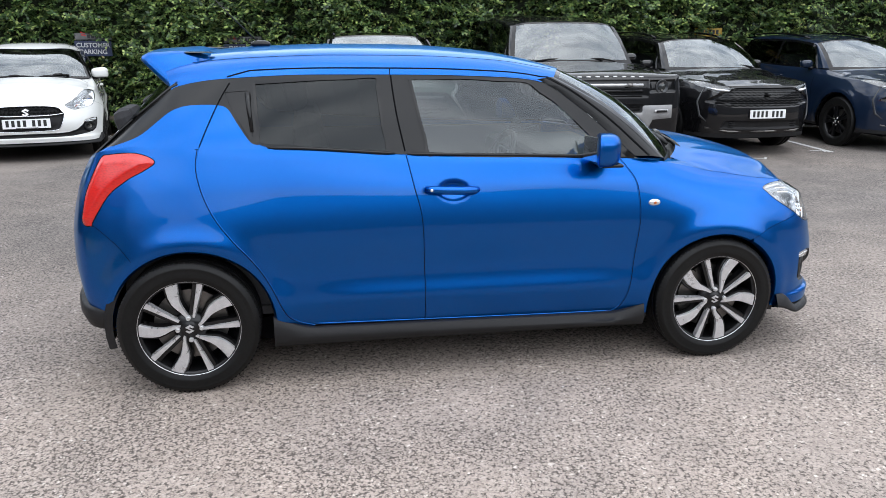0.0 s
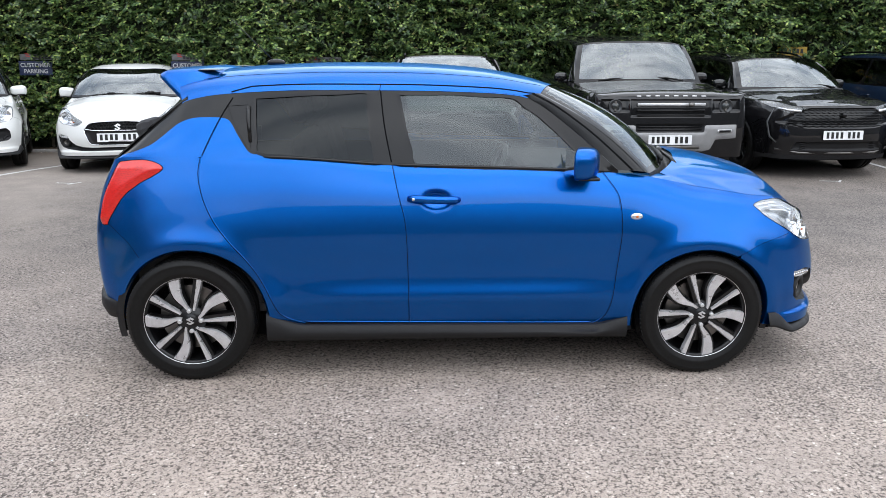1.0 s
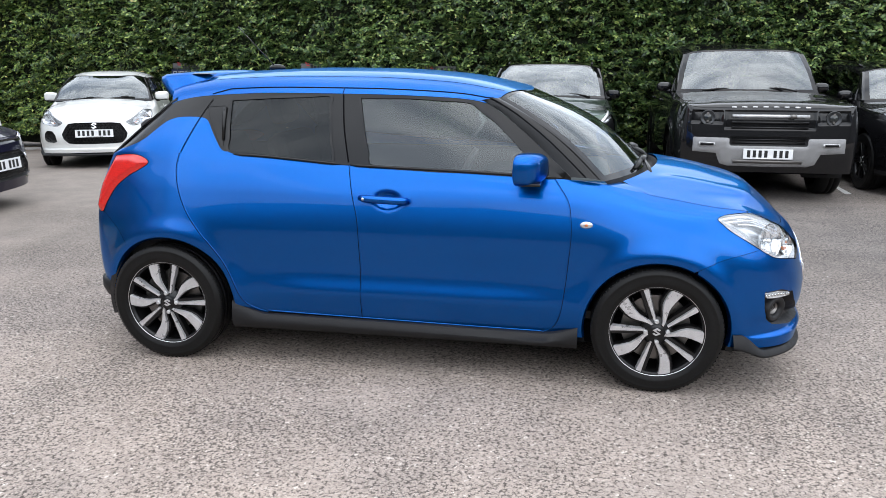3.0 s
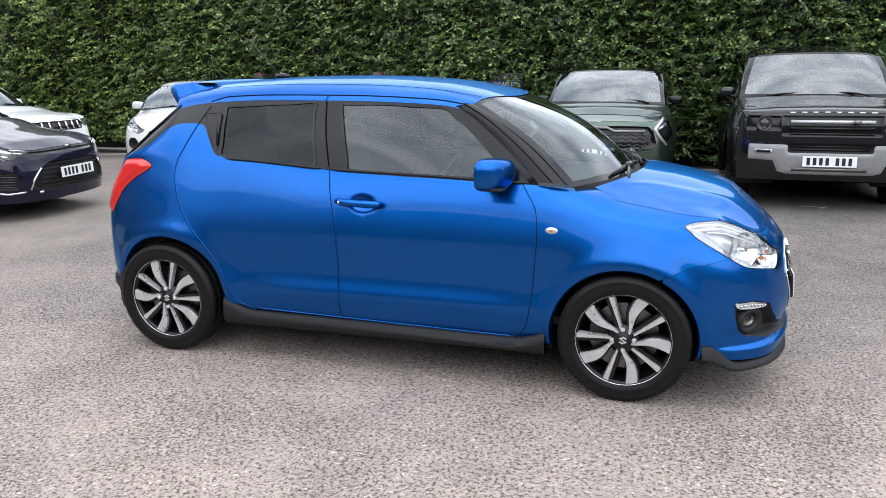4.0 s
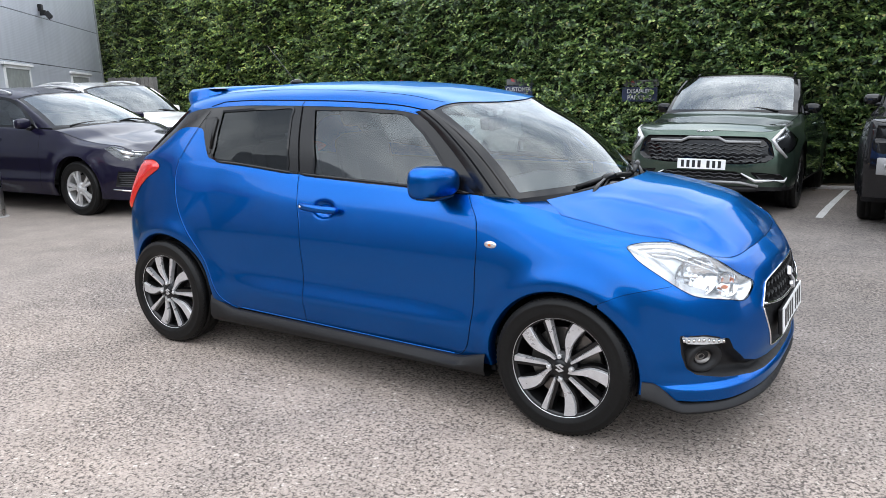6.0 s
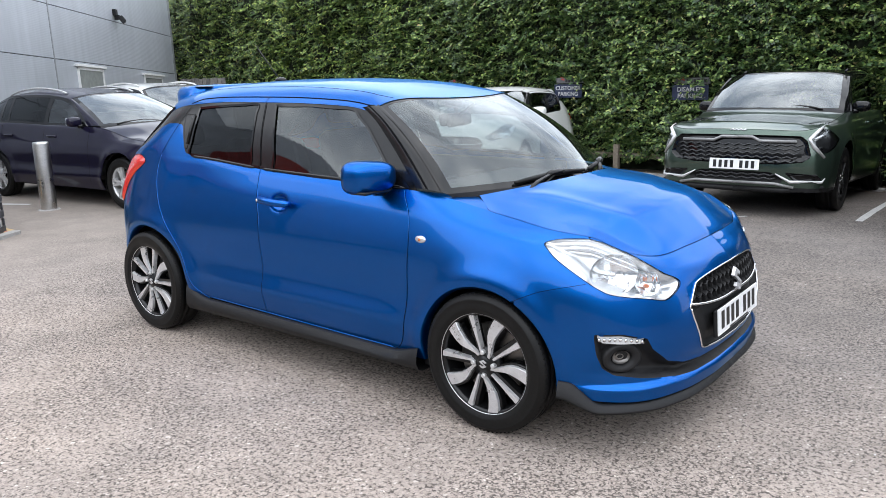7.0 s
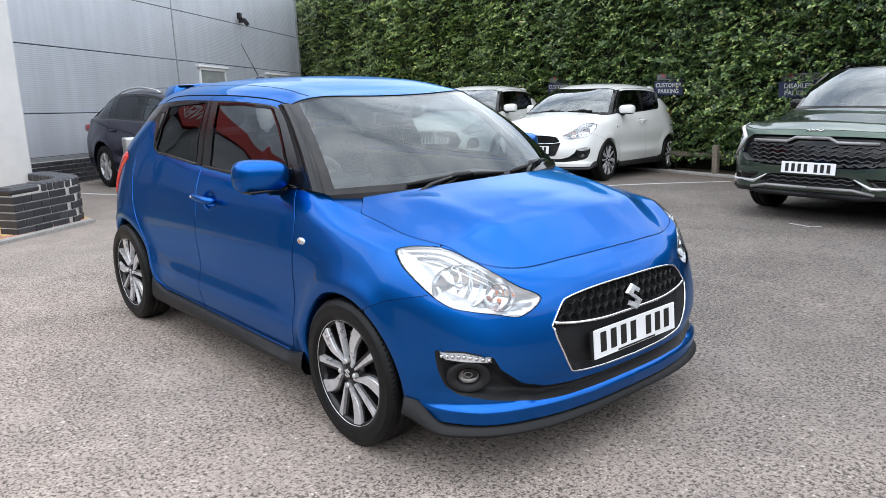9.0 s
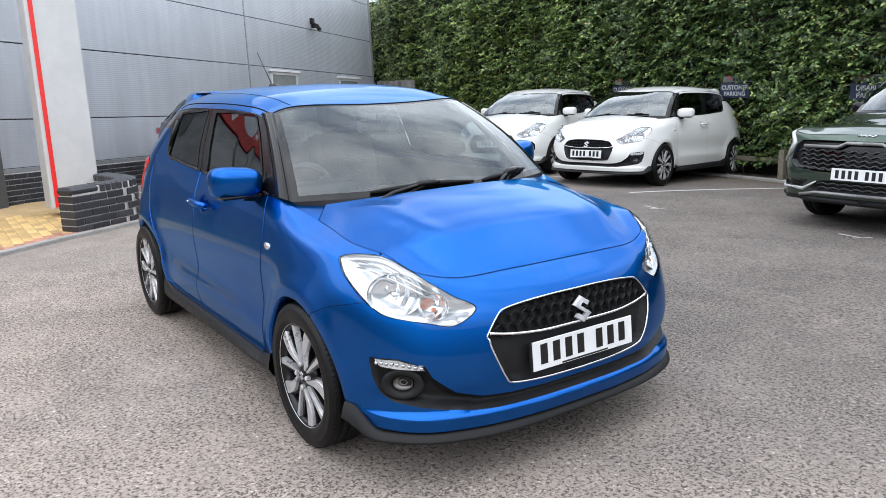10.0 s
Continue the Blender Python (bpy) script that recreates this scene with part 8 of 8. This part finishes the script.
stand(offroad, 3.89, 4.10, 4.66, -90, "black boxy off-road car with a silver bumper plate, parked nose-out")

# black crossover and its dark blue twin
PP = [("grille", [(0, 0.885), (0.42, 0.885), (0.52, 0.86), (0.66, 0.80), (0.80, 0.70), (0.60, 0.66), (0.45, 0.635), (0, 0.63)], "gloss_black", 0.02, "black patterned grille"),
      ("lower_intake", [(0, 0.47), (0.55, 0.47), (0.60, 0.36), (0, 0.35)], "plastic", 0.03, "black lower intake"),
      ("headlight", [(0.47, 0.875), (0.62, 0.93), (0.90, 0.985), (0.905, 0.945), (0.80, 0.875), (0.60, 0.80)], "lens", 0.0, "slim clear headlight")]
pbars = [("daylight_blade", [(0.52, 0.845, 0.006), (0.66, 0.855, 0.006), (0.80, 0.885, 0.004)], [0.016, 0.018, 0.008], "lamp_white", True), ("daylight_claw", [(0.80, 0.86, 0.004), (0.83, 0.70, 0.004), (0.80, 0.52, 0.004), (0.74, 0.45, 0.002)], [0.006, 0.014, 0.014, 0.006], "grille_grey", True),
         ("lip_trim", [(0.0, 0.33, 0.006), (0.5, 0.33, 0.006), (0.75, 0.37, 0.004)], 0.012, "disc", True), ("badge", [(-0.02, 0.80, 0.004), (0.02, 0.80, 0.004)], 0.03, "gloss_black", False),
         ("bonnet_mark", [(-0.06, 0.915, 0.003), (0.06, 0.915, 0.003)], 0.006, "disc", False)]
for r_ in range(7):
    w_ = 0.50 + 0.035 * r_
    pbars.append(("grille_wave", [(y, 0.86 - 0.032 * r_ + (0.006 if i % 2 else -0.006), -0.004) for i, y in enumerate(np.linspace(-w_, w_, 30))], 0.005, "trim_black", False))
for r_ in range(3):
    pbars.append(("intake_row", [(-0.5, 0.445 - 0.03 * r_, -0.01), (0.5, 0.445 - 0.03 * r_, -0.01)], 0.006, "trim_black", False))
spec = dict(colour="black_paint", wb=2.675, fo=0.92, ro=0.85, hw=0.92, clear=0.24, nose_z=0.925, belt=1.06, height=1.555, cowl=2.25, header=1.80, tail_top=-0.40, tail=-0.72, rail_hw=0.66,
            wheel=0.35, rim=0.235, style="dark5", doors=(0.05, 1.05, 2.08), windows=((-0.4, 0.12, 1), (0.2, 1.0, 1), (1.06, 1.98, 0)), fronts=PP, bars=pbars, plate=(0.555, 0.014), handles=(0.25, 1.25),
            roof_rail="gloss_black", lamp="disc", cladding=0.30, nose_slope=0.5, screen_bow=0.24)
black, _ = family_car("crossover_car", spec)
stand(black, 3.6, 6.42, 5.07, -87, "black crossover car with slim headlights, parked nose-out")
navy, _ = family_car("crossover_car", dict(spec, colour="navy_paint"))
stand(navy, 3.6, 8.95, 5.0, -87, "dark blue crossover car with black wheels, parked nose-out")

# dark estate
EE = [("grille", [(0, 0.72), (0.55, 0.71), (0.56, 0.68), (0, 0.67)], "gloss_black", 0.015, ""),
      ("lower_grille", [(0, 0.60), (0.36, 0.60), (0.50, 0.52), (0.56, 0.36), (0.50, 0.31), (0, 0.31)], "plastic", 0.03, "large black lower grille"),
      ("corner_vent", [(0.66, 0.52), (0.80, 0.53), (0.82, 0.36), (0.68, 0.34)], "plastic", 0.03, "black corner vent"),
      ("headlight", [(0.50, 0.715), (0.66, 0.735), (0.84, 0.805), (0.86, 0.78), (0.765, 0.645), (0.70, 0.650), (0.64, 0.680)], "lens", 0.0, "slim clear headlight")]
ebars = [("grille_trim", [(0.46, 0.545, 0.004), (0.54, 0.44, 0.006), (0.58, 0.33, 0.006)], 0.012, "lamp_silver", True), ("vent_trim", [(0.62, 0.315, 0.006), (0.74, 0.305, 0.006), (0.83, 0.33, 0.004)], 0.012, "lamp_silver", True),
         ("emblem", [(-0.04, 0.735, 0.004), (0.04, 0.75, 0.004)], 0.012, "chrome", False), ("lamp_core", [(0.60, 0.700, -0.010), (0.68, 0.712, -0.010)], 0.013, "lamp_silver", True), ("lamp_core", [(0.69, 0.705, -0.006), (0.76, 0.728, -0.006), (0.81, 0.762, -0.006)], [0.022, 0.026, 0.012], "lamp_silver", True), ("lamp_core", [(0.72, 0.672, -0.006), (0.765, 0.690, -0.006)], 0.016, "lamp_white", True), ("grille_trim", [(-0.50, 0.298, 0.006), (0.50, 0.298, 0.006)], 0.013, "lamp_silver", False), ("daylight_blade", [(0.52, 0.718, 0.002), (0.68, 0.742, 0.002), (0.84, 0.803, 0.002)], 0.006, "chrome", True)] + [("vent_row", [(0.675, 0.50 - 0.026 * k, -0.016), (0.80, 0.51 - 0.026 * k, -0.016)], 0.006, "grille_grey", True) for k in range(6)]
for r_ in range(6):
    ebars.append(("grille_wave", [(y, 0.575 - 0.045 * r_ + (0.006 if i % 2 else -0.006), -0.008) for i, y in enumerate(np.linspace(-0.48, 0.48, 24))], 0.005, "trim_black", False))
estate, _ = family_car("estate_car", dict(colour="violet_paint", wb=2.70, fo=0.93, ro=1.02, hw=0.888, clear=0.20, nose_z=0.745, belt=0.985, height=1.455, cowl=2.22, header=1.50, tail_top=-0.18, tail=-0.96,
               rail_hw=0.60, wheel=0.315, rim=0.215, style="silver", tyre_w=0.205, doors=(0.15, 1.12, 2.08), windows=((-0.60, 0.02, 1), (0.07, 0.22, 1), (0.26, 1.06, 1), (1.14, 2.0, 0)), fronts=EE, bars=ebars, plate=(0.475, 0.012),
               handles=(0.32, 1.3), lamp="alloy_dark", roof_rail="silver", rear_drop=0.16))
stand(estate, 2.70, -4.60, 2.42, 6, "dark violet-black estate car with silver roof rails and alloys")
box_part("windscreen_card", (1.62, 1.98, -0.30, 0.22, 1.012, 1.018), M["white_panel"], estate, 0.002, pose(0, 0, 0, 0, -4, 0), "white price card on the dashboard")

# white small sport-utility behind it
WW = [("grille", [(0, 0.87), (0.50, 0.87), (0.56, 0.82), (0.50, 0.74), (0, 0.74)], "gloss_black", 0.02, "black grille with pale slots"), ("headlight", [(0.54, 0.87), (0.80, 0.90), (0.82, 0.82), (0.64, 0.76), (0.56, 0.78)], "lens", 0.0, ""),
      ("lower_intake", [(0, 0.52), (0.5, 0.52), (0.55, 0.40), (0, 0.38)], "plastic", 0.03, "")]
wbars = [("grille_slot", [(y, 0.855, 0.0), (y, 0.755, 0.0)], 0.014, "chrome", True) for y in (0.08, 0.20, 0.32, 0.44)]
suv, _ = family_car("sport_utility_car", dict(colour="white_paint", wb=2.50, fo=0.85, ro=0.82, hw=0.89, clear=0.24, nose_z=0.90, belt=1.05, height=1.60, cowl=1.88, header=1.36, tail_top=-0.45, tail=-0.70,
               rail_hw=0.63, wheel=0.335, rim=0.22, style="dark5", doors=(0.1, 0.95, 1.80), windows=((-0.45, 0.1, 1), (0.18, 0.88, 1), (0.95, 1.66, 0)), fronts=WW, bars=wbars, plate=(0.60, 0.012), handles=(0.25, 1.2),
               roof_rail="white_paint", cladding=0.32))
stand(suv, 3.35, -5.55, 4.27, -5, "white sport-utility car with roof rails, parked behind the estate")


# ---- glazed showroom front beside the forecourt ----
# out of view: the red fascia shows in reflections, the rest is filled in
show = empty("showroom_front", (-6.75, -1.6, -0.1), -86)
for k in range(3):
    box_part("glass_panel", (k * 1.9 + 0.05, k * 1.9 + 1.85, 0.06, 0.08, 0.15, 3.1), M["showroom_glass"], show)
for k in range(4):
    box_part("mullion", (k * 1.9 - 0.05, k * 1.9 + 0.05, 0.0, 0.14, 0.0, 3.145), M["dark_panel"], show)
box_part("fascia", (-0.05, 5.75, -0.2, 0.25, 3.15, 3.75), M["fascia_red"], show, 0.01, label="red fascia band with white lettering")
lettering("WELCOME", 0.36, M["white_panel"], (0.80, 0.254, 3.45), show, 180)
for z0, z1 in ((0.4, 2.1), (2.1, 3.75)):
    box_part("cladding_panel", (5.76, 13.3, -0.02, 0.2, z0 + 0.008, z1 - 0.008), M["cladding"], show)
box_part("upper_wall", (0, 13.3, -0.02, 0.22, 3.758, 4.7), M["cladding"], show)
box_part("back_wall", (0, 13.3, -2.4, -2.2, 0, 4.7), M["dark_panel"], show)
box_part("sill", (0, 13.3, 0.02, 0.16, 0.0, 0.15), M["concrete"], show)
tagged(show, "dark glazed showroom front with a red welcome fascia", "building", kind="structure")

# ---- brick planter wall by the forecourt ----
planter = empty("planter_wall")
PATH_W = [(-3.76, -0.77), (-3.90, -0.53), (-4.04, -0.28), (-4.15, -0.11), (-4.32, -0.03), (-4.62, -0.04), (-4.92, -0.10), (-5.18, -0.17)]
wall_pts = [Vector((*q, 0)) for q in dense_poly(PATH_W, 12, False)]
run = [0.0]
for a, b in zip(wall_pts, wall_pts[1:]):
    run.append(run[-1] + (b - a).length)
T_ = 0.215


def on_wall(d):
    d = min(max(d, 0.0), run[-1] - 1e-4)
    i = max(j for j in range(len(run) - 1) if run[j] <= d)
    t = (d - run[i]) / (run[i + 1] - run[i])
    p = wall_pts[i].lerp(wall_pts[i + 1], t)
    e = (wall_pts[i + 1] - wall_pts[i]).normalized()
    return p, math.degrees(math.atan2(e.y, e.x))


vs, fs = [], []
n_ = len(wall_pts)
for i, p in enumerate(wall_pts):
    e = (wall_pts[min(i + 1, n_ - 1)] - wall_pts[max(i - 1, 0)]).normalized()
    nrm = Vector((-e.y, e.x, 0)) * (T_ / 2 - 0.006)
    vs += [tuple(p + nrm + Vector((0, 0, -0.1))), tuple(p - nrm + Vector((0, 0, -0.1))), tuple(p - nrm + Vector((0, 0, 0.494))), tuple(p + nrm + Vector((0, 0, 0.494)))]
for i in range(n_ - 1):
    for k in range(4):
        fs.append((4 * i + k, 4 * i + (k + 1) % 4, 4 * i + 4 + (k + 1) % 4, 4 * i + 4 + k))
fs += [(0, 3, 2, 1), (4 * n_ - 4, 4 * n_ - 3, 4 * n_ - 2, 4 * n_ - 1)]
mesh_object("mortar_core", vs, fs, M["mortar"], parent=planter)


def block_mesh(name, l, w, h, bevel, material):
    bm = bmesh.new()
    box(bm, -l / 2, l / 2, -w / 2, w / 2, 0, h, bevel, seg=1)
    me = bpy.data.meshes.new(name)
    bm.to_mesh(me)
    bm.free()
    me.materials.append(material)
    return me


def random_tint(m):
    """Tints each piece a little by its own random number."""
    b = bsdf(m)
    src = b.inputs["Base Color"].links[0].from_socket
    info = m.node_tree.nodes.new("ShaderNodeObjectInfo")
    r = ramp(m, info.outputs["Random"], (0.0, (0.7, 0.7, 0.72)), (1.0, (1.3, 1.28, 1.25)))
    link(m, mixed(m, 1.0, src, r, "MULTIPLY"), b.inputs["Base Color"])


for key in ("engineering_brick", "paver", "paver_red"):
    random_tint(M[key])
stretcher = block_mesh("brick", 0.213, 0.018, 0.070, 0.004, M["engineering_brick"])
half_brick = block_mesh("brick", 0.101, 0.018, 0.070, 0.004, M["engineering_brick"])
end_brick = block_mesh("brick", 0.232, 0.018, 0.070, 0.004, M["engineering_brick"])
cap = block_mesh("cap_brick", 0.068, 0.24, 0.085, 0.012, M["engineering_brick"])
for c in range(5):
    d = 0.112 if c % 2 else 0.0
    if c % 2:
        for sd in (-1, 1):
            p, a = on_wall(0.05)
            off = Vector((-math.sin(radians(a)), math.cos(radians(a)), 0)) * sd * (T_ / 2)
            ob = new("brick", half_brick)
            ob.parent = planter
            ob.matrix_basis = pose(p.x + off.x, p.y + off.y, 0.02 + 0.081 * c, 0, 0, a)
    while d < run[-1]:
        for sd in (-1, 1):
            p, a = on_wall(d + 0.106)
            off = Vector((-math.sin(radians(a)), math.cos(radians(a)), 0)) * sd * (T_ / 2)
            ob = new("brick", stretcher)
            ob.parent = planter
            ob.matrix_basis = pose(p.x + off.x, p.y + off.y, 0.02 + 0.081 * c, 0, 0, a)
        d += 0.224
    p, a = on_wall(0.0)
    e = new("brick", end_brick)
    e.parent = planter
    e.matrix_basis = pose(p.x, p.y, 0.02 + 0.081 * c, 0, 0, a + 90)
p, a = on_wall(0.16)
ob = new("cap_block", block_mesh("cap_block", 0.38, 0.24, 0.085, 0.03, M["engineering_brick"]))
ob.parent = planter
ob.matrix_basis = pose(p.x, p.y, 0.425, 0, 0, a)
d = 0.395
while d < run[-1]:
    p, a = on_wall(d)
    ob = new("brick", cap)
    ob.parent = planter
    ob.matrix_basis = pose(p.x, p.y, 0.425, 0, 0, a)
    d += 0.077
tagged(planter, "low angled planter wall of dark engineering brick with pale joints", "wall", kind="structure")

# bricks of the building's plinth
long_brick = block_mesh("brick", 0.214, 0.02, 0.064, 0.003, M["engineering_brick"])
for c in range(6):
    for k in range(22):
        ob = new("brick", long_brick)
        ob.parent = building
        ob.matrix_basis = pose(-6.9 + 0.225 * k + (0.112 if c % 2 else 0), -0.032, -0.125 + 0.075 * c)

# forecourt blocks
buff = block_mesh("paver", 0.193, 0.094, 0.02, 0.004, M["paver"])
redb = block_mesh("paver", 0.193, 0.094, 0.02, 0.004, M["paver_red"])
fp = np.array(pv)
made = 0
for i in range(-14, 30):
    for j in range(-40, 30):
        x, y = -5.4 + 0.2 * i + (0.1 if j % 2 else 0), -1.0 + 0.1 * j
        a = np.array([x]), np.array([y])
        if y < -1.9 or x > -3.2 or not inside(fp, *a)[0]:
            continue
        dist = nearest([(fp, True)], *a)[0][0]
        if dist < 0.06 or made >= 300 or (x + 5.12) ** 2 + (y + 0.5) ** 2 < 0.05 or x < -5.6:
            continue
        ob = new("paver", redb if dist < 0.24 else buff)
        ob.parent = fore
        ob.matrix_basis = pose(x, y, 0.016)
        made += 1

# timber fence where the hedge meets the building
fence = empty("timber_fence", (-15.2, 9.62, -0.12), 6)
box_part("rail", (0, 1.8, 0.03, 0.07, 1.3, 1.4), M["old_wood"], fence)
board = bpy.data.meshes.new("fence_board")
bm = bmesh.new()
box(bm, 0, 0.13, 0, 0.025, 0.0, 1.72, 0.005)
bm.to_mesh(board)
bm.free()
M["fence_wood"] = varied(mat("grey_fence_wood", rough=0.9), (0.13, 0.125, 0.115), (0.24, 0.23, 0.215), 30, 0.4, 0.003)
random_tint(M["fence_wood"])
board.materials.append(M["fence_wood"])
for k in range(12):
    ob = new("fence_board", board)
    ob.parent = fence
    ob.matrix_basis = pose(0.15 * k, 0, 0.012 * math.sin(k * 2.3))
tagged(fence, "weathered close-boarded timber fence before the hedge", "fence")

# ---- unseen plain walls added to close the yard; south darkens car reflections ----
tagged(box_part("wall_south", (-30, 30, -15.3, -15.0, -0.5, 5.0), M["far_wall"], None), "plain grey unseen wall added to close the yard", "wall", kind="structure")
tagged(box_part("wall_east", (22.0, 22.3, -15, 9, -0.5, 4.2), M["far_wall"], None), "plain grey unseen wall added to close the yard", "wall", kind="structure")
